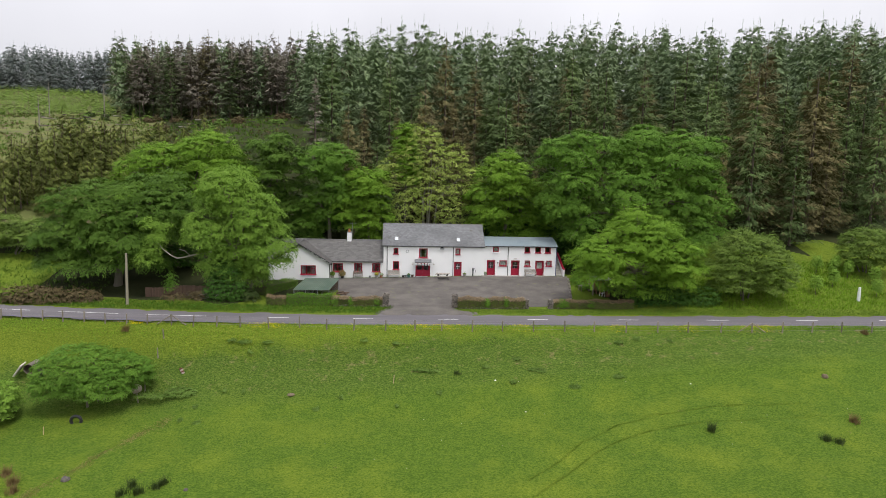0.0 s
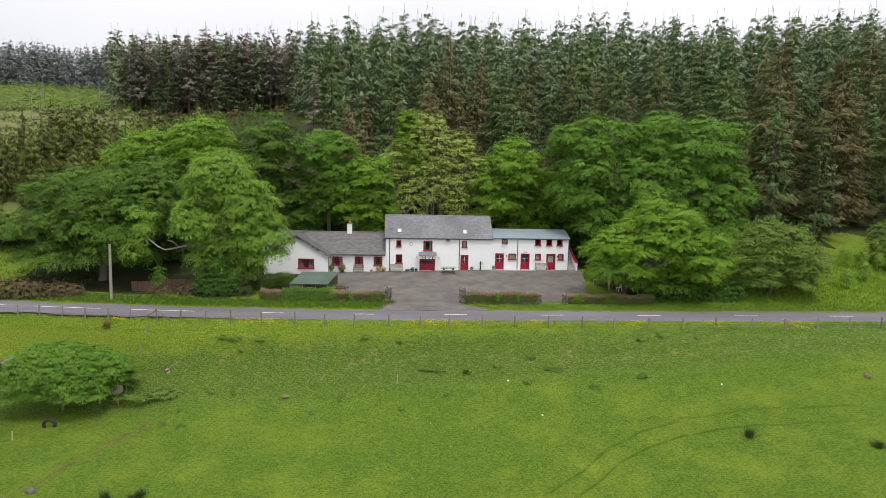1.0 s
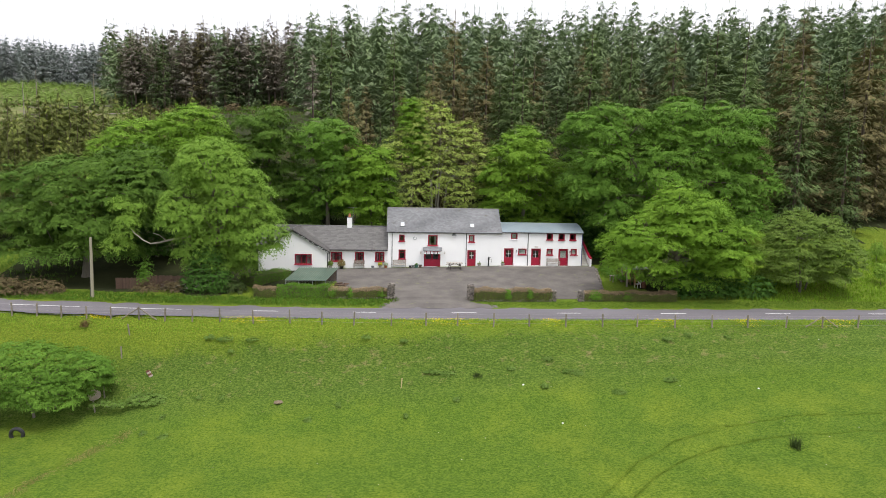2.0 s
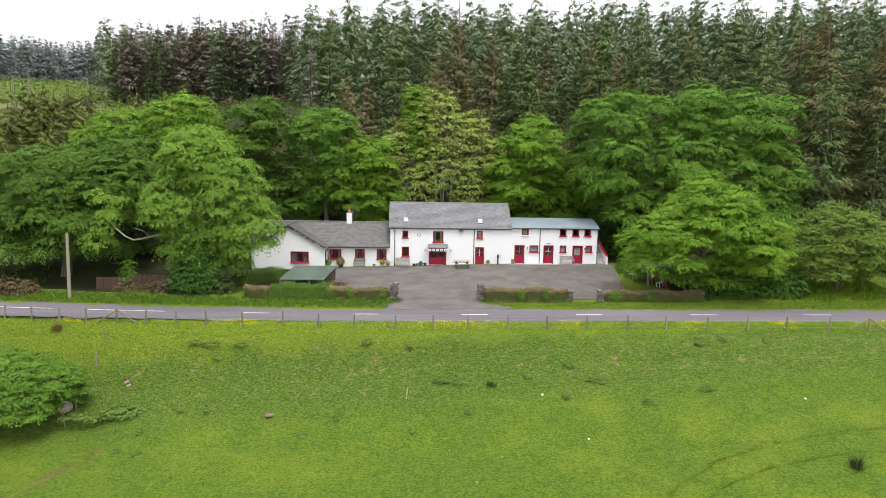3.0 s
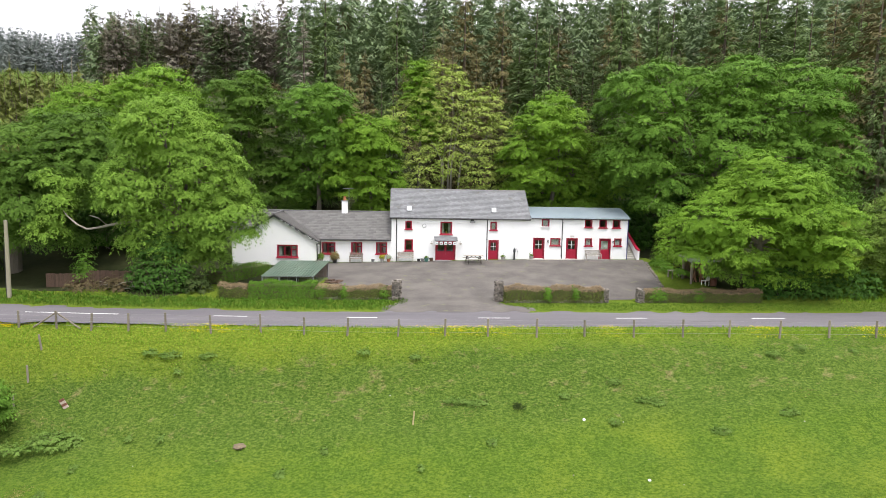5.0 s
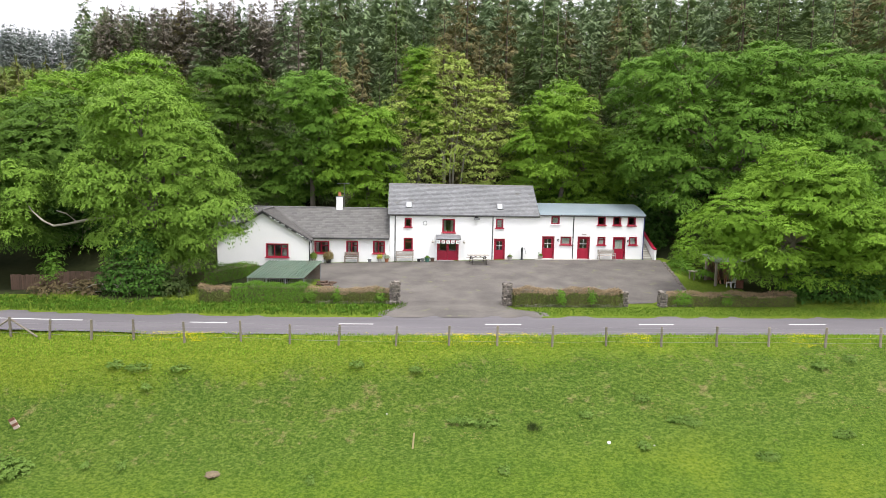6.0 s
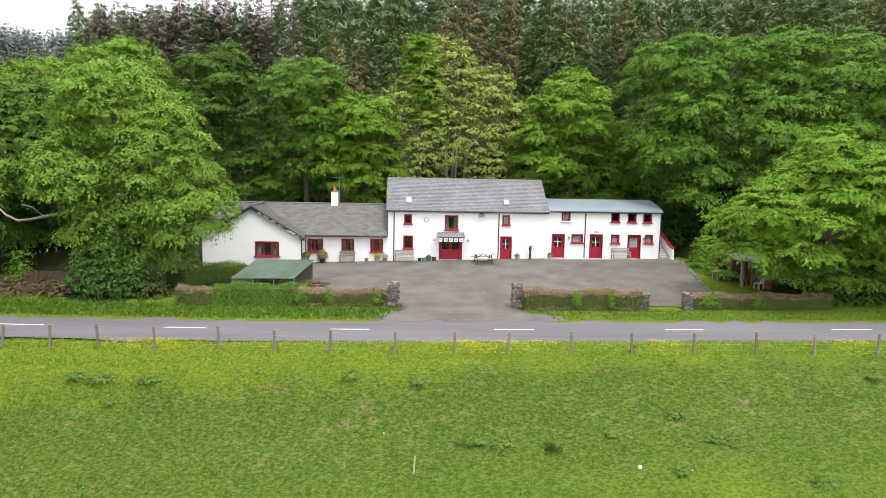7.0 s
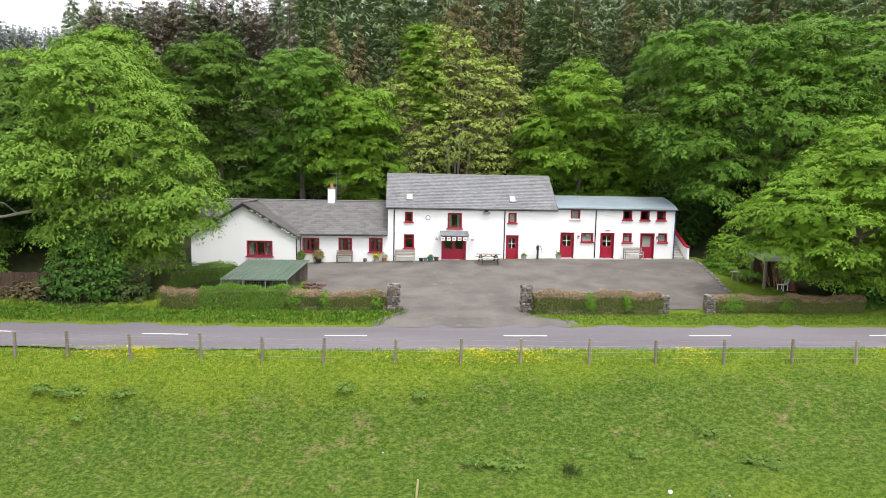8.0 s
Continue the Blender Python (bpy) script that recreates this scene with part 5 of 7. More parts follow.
# ---- the spruce plantation ----
def spruce_meshes(seed, height, reach, whorls, arms, twigs, start=0.06, sparse=0.0, size=0.42, inner=260, wide=0.34):
    """Boughs in loose tiers round the stem, each a drooping plume of short twigs that lifts at its tip."""
    g = np.random.default_rng(seed)
    up = np.array([0, 0, 1.0])
    s = start + (0.97 - start) * (np.arange(whorls) / whorls) ** 0.95
    s = np.repeat(s, arms) + g.uniform(-0.32, 0.32, whorls * arms) / whorls
    s = s[g.uniform(size=len(s)) > sparse * (1.5 - s)].clip(start * 0.7, 0.975)
    n = len(s)
    th = g.uniform(0, 6.2832, n)
    lop = 1 + 0.16 * np.sin(th * 2 + g.uniform(0, 6)) + 0.10 * np.sin(th * 3 + g.uniform(0, 6) + s * 5)
    r = (reach * (1 - s) ** 0.72 * (0.80 + 0.20 * np.clip((s - start) / 0.2, 0, 1)) * lop * g.uniform(0.72, 1.15, n) + 0.15)
    d = np.stack([np.cos(th), np.sin(th), 0 * th], 1)
    tang = np.stack([-d[:, 1], d[:, 0], 0 * th], 1)
    fall = g.uniform(0.30, 0.60, n) * (1 - s) - 0.55 * s ** 2
    k = twigs
    s, r, fall = (np.repeat(v, k) for v in (s, r, fall))
    d, tang = np.repeat(d, k, 0), np.repeat(tang, k, 0)
    m = len(s)
    f = g.uniform(0.18, 1.0, m) ** 0.75
    hand = np.where(g.uniform(size=m) < 0.5, -1.0, 1.0)
    off = hand * np.abs(g.normal(size=m)) * 0.20 * r * (1.15 - 0.75 * f)
    hang = 0.10 * r + 0.16
    z = height * s - r * fall * (f ** 0.9 - 0.38 * f ** 4) - np.abs(off) * 0.35 - np.abs(g.normal(size=m)) * hang * 0.45
    pos = d * (r * f)[:, None] + tang * off[:, None] + up * z[:, None]
    low = (1 - s)[:, None]
    way = unit(d * (0.5 + 0.6 * f[:, None]) + tang * (hand * 0.7 * (1.1 - f))[:, None] + up * (0.35 * (1 - low) - 0.35 * low + 0.25 * f[:, None] ** 4) + g.normal(size=pos.shape) * 0.22)
    nor = unit(up * 1.1 + d * 0.42 + tang * (hand * 0.15)[:, None] + g.normal(size=pos.shape) * 0.22)
    L = (size + 0.05 * r) * g.uniform(0.7, 1.3, m) * np.clip(0.55 + 0.45 * (1 - s) / 0.3, 0.5, 1)
    v, faces = leaf_tris(pos, nor, way, L * 1.9, L * wide * g.uniform(0.78, 1.25, m))
    # the leader and the dim inner twigs round the stem
    kt = 10
    at = np.stack([g.normal(size=kt) * 0.04, g.normal(size=kt) * 0.04, height * np.linspace(0.93, 1.02, kt)], 1)
    v2, f2 = leaf_tris(at, unit(g.normal(size=at.shape) * np.array([1, 1, 0.2])), unit(up + g.normal(size=at.shape) * 0.3), np.full(kt, 0.45), np.full(kt, 0.10))
    faces, v = np.concatenate([faces, f2 + len(v)]), np.concatenate([v, v2])
    if not sparse and height > 10:
        t0 = start + (0.86 - start) * g.uniform(0, 1, inner) ** 1.2
        th = g.uniform(0, 6.2832, inner)
        d = np.stack([np.cos(th), np.sin(th), 0 * th], 1)
        at = d * (reach * (1 - t0) ** 0.62 * g.uniform(0.30, 0.62, inner))[:, None] + up * (height * (t0 - 0.03))[:, None]
        ln = g.uniform(0.7, 1.2, inner) * (0.55 if inner > 200 else 1.0)
        v2, f2 = leaf_tris(at, unit(d * 0.6 + up * 0.8 + g.normal(size=at.shape) * 0.4), unit(d + g.normal(size=at.shape) * 0.6 - up * 0.4), ln * 1.3, ln * 0.6)
        faces, v = np.concatenate([faces, f2 + len(v)]), np.concatenate([v, v2])
    crown = np_mesh("crown", v, faces)
    bm = bmesh.new()
    tube(bm, [(0, 0, -0.8), (0, 0, height * 0.3), (0.05, 0, height * 0.7), (0, 0.03, height * 1.01)], [height * 0.0135, height * 0.010, height * 0.0055, 0.02], 6)
    if sparse:
        for _ in range(26):
            z, th = height * g.uniform(0.10, 0.6), g.uniform(0, 6.28)
            d = Vector((math.cos(th), math.sin(th), g.uniform(-0.35, 0.05)))
            tube(bm, [Vector((0, 0, z)), Vector((0, 0, z)) + d * g.uniform(0.7, 2.0)], [0.035, 0.012], 3, cap=False)
    return crown, bm


def spruce_kind(seed, height, reach, whorls, arms, fronds, leaf, label, **kw):
    crown, bm = spruce_meshes(seed, height, reach, whorls, arms, fronds, **kw)
    young = height < 10
    t = thing("young_spruce" if young else "spruce", label, "tree", 0, 0, 0, group="young spruces" if young else "plantation spruces")
    part("trunk", bm, "conifer_bark", t)
    part("crown", crown, leaf, t)
    return t


KINDS = [spruce_kind(40 + i, 24, 5.2 + 0.5 * (i % 3), 16, 9, 30, "brown_spruce" if i in (2, 4) else "spruce_leaf", "tall plantation spruce with browning foliage" if i in (2, 4) else "tall dark green plantation spruce", size=0.29, inner=700) for i in range(6)]
BARE = [spruce_kind(60 + i, 22, 3.8, 19, 8, 26, "dead_spruce", "tall thin spruce with bare trunk and browned foliage", start=0.24, sparse=0.30, size=0.25) for i in range(3)]
YOUNG = [spruce_kind(70 + i, 8.5, 2.2, 10, 7, 9, "young_spruce", "young olive-green spruce on the cleared slope", start=0.03, size=0.40) for i in range(3)]
used = {}


def stand(kind, x, y, scale, turn):
    girth = scale * (0.82 + 0.42 * ((x * 7.3 + y * 3.1) % 1.0))
    m = pose(x, y, gz(x, y) - 0.1, 0, 0, turn) @ Matrix.Diagonal((girth, girth, scale, 1))
    if kind in used:
        copy_thing(kind, m)
    else:
        kind.matrix_basis = m
        used[kind] = True


r = random.Random(77)
near_trees, far_trees = [], []


def forest_edge(y):
    """The plantation's left limit: the edge of the wood runs back and to the left up the hill."""
    if y < 206:
        return -17 - 19 * min(1.0, max(0.0, (y - 150) / 36)) - 56 * min(1.0, max(0.0, (y - 186) / 20))
    return -92 - (y - 206) * 0.55


def open_to(x):
    """How far down the hill the plantation reaches."""
    return 96.0 if x < 20 else 96.0 - min(1.0, (x - 20) / 30) * 12.0


row_y = 84.0
while row_y < 330:
    step = 6.6 if row_y < 148 else 6.0 if row_y < 186 else 6.2 if row_y < 232 else 8.6
    if 292 < row_y < 318:
        step = 3.9
    x = -235.0
    while x < 150:
        px, py = x + r.uniform(-1.6, 1.6), row_y + r.uniform(-1.6, 1.6)
        x += step * r.uniform(0.8, 1.3)
        if (py > 192 and px > forest_edge(min(py, 206)) + 92) or py < open_to(px) or abs(px) > py * 0.84 + 8:
            continue
        if px < forest_edge(py) and (py < 292 or py > 316):
            continue
        (near_trees if py < 128 else far_trees).append((px, py))
    row_y += step * 0.95
near_trees.sort(key=lambda p: p[1])
for px, py in near_trees[:100]:
    browned = px < -12 and r.random() < 0.4
    stand(BARE[r.randrange(3)] if browned else KINDS[r.randrange(6)], px, py, (1.06 - 0.44 * r.random() ** 1.3) * (1.02 if px > 8 else 0.95 if px > -8 else 0.91), r.uniform(0, 360))
for i in range(72):
    u = (i + r.uniform(-0.5, 0.5)) / 56
    if u < 1:
        px, py = -33 - 59 * u, 188 + 18 * u + abs(r.gauss(0, 5))
    else:
        px, py = -92 - 26 * (u - 1) + abs(r.gauss(0, 5)), 206 + 160 * (u - 1)
    stand(BARE[r.randrange(3)] if r.random() < 0.8 else KINDS[r.randrange(6)], px, py, r.uniform(0.84, 1.10), r.uniform(0, 360))
rest = near_trees[100:] + far_trees


def far_wood(points, seed, sparse=0.0):
    """The far spruces, joined in one mesh."""
    g = np.random.default_rng(seed)
    rr = random.Random(seed)
    models = []
    for i in range(4):
        crown, bm = spruce_meshes(seed + i, 23, 5.4, 12, 9, 7, size=0.58, wide=0.46, inner=110, sparse=sparse, start=0.22 if sparse else 0.06)
        bm.free()
        v = np.empty(len(crown.vertices) * 3, np.float32)
        crown.vertices.foreach_get("co", v)
        models.append(v.reshape(-1, 3) * np.array([1, 1, 1]))
        bpy.data.meshes.remove(crown)
    out = []
    for px, py in points:
        v = models[rr.randrange(4)]
        a, s = rr.uniform(0, 6.28), rr.uniform(0.88, 1.14) * (0.86 if py > 285 and px < -100 else 1.04)
        m = np.array([[math.cos(a), -math.sin(a), 0], [math.sin(a), math.cos(a), 0], [0, 0, 1]])
        out.append((v @ m.T) * s + np.array([px, py, gz(px, py) - 0.1]))
    verts = np.concatenate(out)
    return np_mesh("far_wood", verts, np.arange(len(verts)).reshape(-1, 3))


# The farthest hilltop spruces take the colour with haze painted in.
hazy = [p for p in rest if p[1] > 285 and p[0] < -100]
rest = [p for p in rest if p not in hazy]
browned = [p for p in rest if p[0] < -32 and r.random() < 0.65]
rest = [p for p in rest if p not in browned]
tagged(place("far_wood", far_wood(browned, 99, 0.2), "dead_spruce"), "browned thin spruces along the edge of the plantation", "forest", kind="stuff")
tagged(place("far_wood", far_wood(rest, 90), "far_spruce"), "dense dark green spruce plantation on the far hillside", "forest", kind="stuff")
tagged(place("far_wood", far_wood(hazy, 95), "hazy_spruce"), "distant conifer wood on the hilltop, greyed by haze put into its colour", "forest", kind="stuff")
n = 0
while n < 230:
    px, py = r.uniform(-84, -33), r.uniform(94, 119)
    if px < -64 and r.random() < 0.55:
        continue
    if px > forest_edge(py) - 4 or abs(px) > py * 0.8:
        continue
    stand(YOUNG[r.randrange(3)], px, py, r.uniform(0.7, 1.2) * (0.75 if px < -64 else 1.0), r.uniform(0, 360))
    n += 1
for k in KINDS + BARE + YOUNG:
    if k not in used:
        stand(k, 0, 140, 1.0, 0)
print("near", len(near_trees), "far", len(far_trees), "rest", len(rest))


# ---- roadside: fence, pole, piers and hedges ----
FENCE_X = [-53.4, -51.2, -49.0, -46.8, -44.6, -42.4, -40.2, -38.05, -35.84, -33.7, -31.54, -29.34, -27.15, -25.08, -22.64, -20.42, -18.08, -15.76, -12.93, -9.87, -7.18, -4.51, -1.38, 1.53, 4.2, 7.26, 10.31, 13.44, 16.62, 19.65, 22.9, 26.2, 29.4, 32.9, 36.2, 39.5, 42.8, 46.1, 49.4, 52.7, 56.0, 59.3, 62.6]


def fence_y(x):
    return float(road_y(x)) - float(fence_gap(x))


fence = thing("field_fence", "weathered timber post and wire stock fence along the field bank", "fence")
rp = random.Random(31)
tops = []
POST = boxes((-0.055, 0.055, -0.05, 0.05, -0.5, 1.12), bevel=0.014)
POST_MESH = bpy.data.meshes.new("post")
POST.to_mesh(POST_MESH)
POST.free()
POST_MESH.materials.append(M["fence_wood"])
for x in FENCE_X:
    y = fence_y(x) + rp.uniform(-0.06, 0.06)
    p = place("post", POST_MESH, None, fence)
    p.matrix_basis = pose(x, y, gz(x, y), rp.uniform(-3, 3), rp.uniform(-3, 3), rp.uniform(-20, 20)) @ Matrix.Diagonal((1, 1, rp.uniform(0.94, 1.06), 1))
    tops.append(Vector((x, y - 0.06, gz(x, y))))
for h in (0.25, 0.55, 0.82, 1.04):
    bm = bmesh.new()
    pts = []
    for a, b in zip(tops, tops[1:]):
        for t in (0, 0.5):
            pts.append(a.lerp(b, t) + Vector((0, 0, h - (0.02 if t else 0))))
    tube(bm, pts, [0.006] * len(pts), 3, cap=False)
    part("wire", bm, "wire", fence, "thin galvanised wire strand")
for x, s in ((-22.64, 1), (-22.64, -1), (36.2, -1), (36.2, 1)):
    y = fence_y(x)
    bm = bmesh.new()
    tube(bm, [(x, y, gz(x, y) + 1.0), (x + s * 1.5, fence_y(x + s * 1.5), gz(x + s * 1.5, fence_y(x + s * 1.5)) + 0.02)], [0.05, 0.05], 6)
    part("brace", bm, "fence_wood", fence, "slanting timber brace")
for i in range(5):
    y = fence_y(-23.0) - 1.1 - 1.25 * i
    p = place("post", POST_MESH, None, fence)
    p.matrix_basis = pose(-23.0 - 0.12 * i, y, gz(-23.0, y), rp.uniform(-6, 6), rp.uniform(-6, 6), 15) @ Matrix.Diagonal((0.9, 0.9, 0.85, 1))

pole = thing("utility_pole", "weathered grey timber utility pole on the verge", "utility pole", -30.2, 67.0, gz(-30.2, 67.0))
bm = bmesh.new()
tube(bm, [(0, 0, -0.5), (0.05, 0, 3), (0.08, 0, 5.75)], [0.15, 0.135, 0.115], 10)
part("shaft", bm, "pole_wood", pole)
bm = bmesh.new()
tube(bm, [(-0.15, -0.05, 0), (-0.10, -0.05, 4.0)], [0.025, 0.025], 6)
part("conduit", bm, "black_plastic", pole, "dark cable conduit strapped to the pole")


def pier(x, y, w, h, seed, label):
    """A field-stone gate pier: uneven stones round a mortar core."""
    t = thing("gate_pier", label, "gate pier", x, y, gz(x, y), group="stone piers along the yard wall")
    part("core", boxes((-w / 2 + 0.07, w / 2 - 0.07, -w / 2 + 0.07, w / 2 - 0.07, -0.2, h - 0.05)), "mortar", t)
    r = random.Random(seed)
    z = -0.05
    while z < h - 0.06:
        ch = r.uniform(0.09, 0.17)
        for side in range(4):
            u = -w / 2
            while u < w / 2 - 0.05:
                sw = min(r.uniform(0.11, 0.28), w / 2 - u)
                o = r.uniform(-0.05, 0.05)
                bm = bmesh.new()
                box(bm, u + 0.012, u + sw - 0.012, -w / 2 - o, -w / 2 + 0.14, z + 0.012, min(z + ch, h + 0.05) - 0.012, bevel=0.022)
                for v in bm.verts:
                    v.co += Vector((r.uniform(-.022, .022), r.uniform(-.02, .02), r.uniform(-.022, .022)))
                bm.transform(Matrix.Rotation(math.pi / 2 * side, 4, "Z"))
                part("stone", bm, "stone", t)
                u += sw
        z += ch
    for i in range(7):
        bm = bmesh.new()
        bmesh.ops.create_icosphere(bm, subdivisions=1, radius=r.uniform(0.12, 0.2))
        for v in bm.verts:
            v.co *= r.uniform(0.75, 1.15)
            v.co.z *= 0.6
        bm.transform(Matrix.Translation((r.uniform(-w / 2 + .1, w / 2 - .1), r.uniform(-w / 2 + .1, w / 2 - .1), h + 0.02)))
        part("capstone", bm, "stone", t)
    return t


pier(-1.57, 66.65, 0.72, 1.5, 1, "tall rough field-stone gate pier at the yard mouth")
pier(6.3, 66.35, 0.66, 1.5, 2, "tall rough field-stone gate pier beside a clipped hedge")
pier(14.6, 66.15, 0.52, 0.98, 3, "short rough field-stone pier ending the hedge")
pier(17.4, 66.1, 0.56, 1.0, 4, "short rough field-stone pier with lichen")


def shell_leaves(seed, n, x0, x1, w, h, leaf, wavy=0.08, top=0.45):
    """Leaves over a clipped box: top, front, back and ends."""
    g = np.random.default_rng(seed)
    L = x1 - x0
    kind = g.choice(5, n, p=np.array([top, 0.34, 0.10, 0.055, 0.055]) / (top + 0.55))
    u, v = g.uniform(0, 1, n), g.uniform(0, 1, n)
    x = x0 + L * u
    hh = h * (1 + wavy * (np.sin(x * 1.7 + seed) + 0.6 * np.sin(x * 4.1)))
    P = np.zeros((n, 3))
    N = np.zeros((n, 3))
    for i, (px, py, pz, nv) in enumerate(((x, (v - 0.5) * w, hh, (0, 0, 1)), (x, -w / 2 + 0 * v, v * hh, (0, -1, 0.25)), (x, w / 2 + 0 * v, v * hh, (0, 1, 0.25)), (x0 + 0 * v, (u - 0.5) * w, v * h, (-1, 0, 0.3)), (x1 + 0 * v, (u - 0.5) * w, v * h, (1, 0, 0.3)))):
        k = kind == i
        P[k] = np.stack([px, py, pz], 1)[k]
        N[k] = nv
    corner = 1 - 0.10 * ((np.abs(P[:, 1]) / (w / 2)) ** 4)[:, None]
    P[:, 2:3] *= corner
    P += g.normal(size=P.shape) * 0.055
    N = unit(N + g.normal(size=N.shape) * 0.5)
    Ls = leaf * g.uniform(0.6, 1.4, n)
    on_top = (P[:, 2] > hh * 0.80 + 0.06 * np.sin(x * 5.3)) | (kind == 0)
    v, f = leaf_tris(P, N, unit(g.normal(size=P.shape) * 0.45 + np.array([0, 0, 1.0])), Ls * 1.7, Ls * 0.42)
    return v, f, on_top


def hedge(label, x0, x1, y, w, h, leaf_mat, seed, turn=0.0, dens=900, leaf=0.075, accents=()):
    mx = (x0 + x1) / 2
    t = thing("hedge", label, "hedge", mx, y, gz(mx, y) - 0.03, turn)
    L = (x1 - x0) / 2
    part("twig_core", boxes((-L + 0.08, L - 0.08, -w / 2 + 0.08, w / 2 - 0.08, -0.1, h * 0.86), bevel=0.05), "twigs", t)
    v, f, on_top = shell_leaves(seed, int(dens * (2 * L) * (w + 2 * h) * 0.6), -L, L, w, h, leaf)
    me = np_mesh("foliage", v, f)
    for m in ("hedge_side", "hedge_top") if leaf_mat == "brown_hedge" else (leaf_mat, leaf_mat):
        me.materials.append(M[m])
    me.polygons.foreach_set("material_index", on_top.astype(np.int32))
    part("foliage", me, None, t)
    for k, (ax, ar, m) in enumerate(accents):
        part("green_growth", crown_mesh("green_growth", seed + 50 + k, [(ax - mx, -w * 0.25, h * 0.55, ar * 0.8, w * 0.4, h * 0.48)], bough=0.28, leaf=0.10, ragged=0.12, low=0.02, limb=0), m, t, "fresh green growth in the hedge")
    return t


hedge("clipped green box hedge between verge and yard", -12.7, -7.7, 67.15, 1.2, 1.2, "hedge_leaf", 3, dens=1000)
hedge("browned end of a clipped hedge", -15.0, -12.7, 67.15, 1.0, 1.05, "brown_hedge", 4)
hedge("clipped hedge with browned tips beside the gate pier", -7.7, -1.97, 67.0, 1.1, 0.95, "brown_hedge", 5, accents=((-2.6, 0.5, "hedge_leaf"), (-5.6, 0.4, "hedge_leaf"), (-7.3, 0.6, "hedge_leaf")))
hedge("clipped brown hedge on a low stone footing", 6.65, 14.35, 66.3, 1.15, 1.18, "brown_hedge", 6, accents=((10.0, 0.4, "hedge_leaf"), (12.2, 0.35, "hedge_leaf")))
hedge("clipped brown hedge with green shoots", 17.7, 27.3, 66.5, 1.0, 0.92, "brown_hedge", 7, accents=((18.9, 0.95, "hedge_leaf"), (22.2, 0.6, "hedge_leaf")))
hedge("rounded green box hedge beside the kennel", -18.2, -12.4, 73.6, 2.0, 1.1, "hedge_leaf", 8, turn=62, dens=600)
for hx0, hx1, hy in ((6.7, 14.3, 65.77), (-7.5, -2.0, 66.48), (17.8, 19.5, 66.05)):
    r5 = random.Random(int(hx1 * 10))
    foot = thing("stone_footing", "low rough field-stone footing under the hedge", "wall", (hx0 + hx1) / 2, hy, gz((hx0 + hx1) / 2, hy))
    u = hx0
    while u < hx1:
        sw = r5.uniform(0.2, 0.45)
        bm = boxes((u - (hx0 + hx1) / 2, u + sw - 0.02 - (hx0 + hx1) / 2, -r5.uniform(0.0, 0.05), 0.22, -0.1, r5.uniform(0.12, 0.26)), bevel=0.03)
        part("stone", bm, "stone", foot)
        u += sw

# ---- yard things ----
kennel = thing("kennel", "low kennel run with green corrugated roof and wire sides", "kennel", -10.45, 70.1, gz(-10.45, 70.1))
zb = gz(-10.45, 70.1)
bm = bmesh.new()
prev = None
for j in range(2):
    y, z = (0.0, 0.30 - zb) if j == 0 else (3.6, 1.12 - zb)
    row = [bm.verts.new((-2.15 + 4.3 * i / 86 + (0.12 if j else 0), y, z + 0.028 * math.sin(i * 1.26 * 1.0))) for i in range(87)]
    if prev:
        for i in range(86):
            bm.faces.new((prev[i], prev[i + 1], row[i + 1], row[i]))
    prev = row
bmesh.ops.solidify(bm, geom=bm.faces[:], thickness=0.012)
part("roof", bm, "green_sheet", kennel, "faded green corrugated sheet roof")
for x in (-2.05, -0.7, 0.7, 2.05):
    for y, z in ((0.05, 0.28 - zb), (3.5, 1.06 - zb)):
        part("post", boxes((x - 0.035, x + 0.035, y, y + 0.07, -0.2, z), bevel=0.008), "lead", kennel)
part("rail", boxes((-2.1, 2.1, 0.04, 0.09, 0.24 - zb, 0.29 - zb), (-2.1, 2.1, 0.04, 0.09, 0.05, 0.10)), "lead", kennel, "grey metal rail")
bm = bmesh.new()
for i in range(29):
    x = -2.05 + i * 0.146
    tube(bm, [(x, 0.06, 0.0), (x, 0.06, 0.27 - zb)], [0.006, 0.006], 3, cap=False)
for i in range(24):
    y = 0.1 + i * 0.146
    for x in (-2.06, 2.06):
        tube(bm, [(x, y, 0.0), (x, y, 0.27 - zb + 0.82 * y / 3.6)], [0.006, 0.006], 3, cap=False)
for k in range(4):
    tube(bm, [(-2.05, 0.06, 0.12 + k * 0.2), (2.05, 0.06, 0.12 + k * 0.2)], [0.005, 0.005], 3, cap=False)
tagged(part("wire_mesh", bm, "wire", kennel, "galvanised wire mesh sides"), kind="stuff")
part("back_panel", boxes((-2.05, 2.05, 3.5, 3.54, -0.1, 1.05 - zb)), "brown_board", kennel, "dark timber back")
for ob in kennel.children:
    for v in ob.data.vertices:
        v.co.x += 0.22 * v.co.y - 0.05


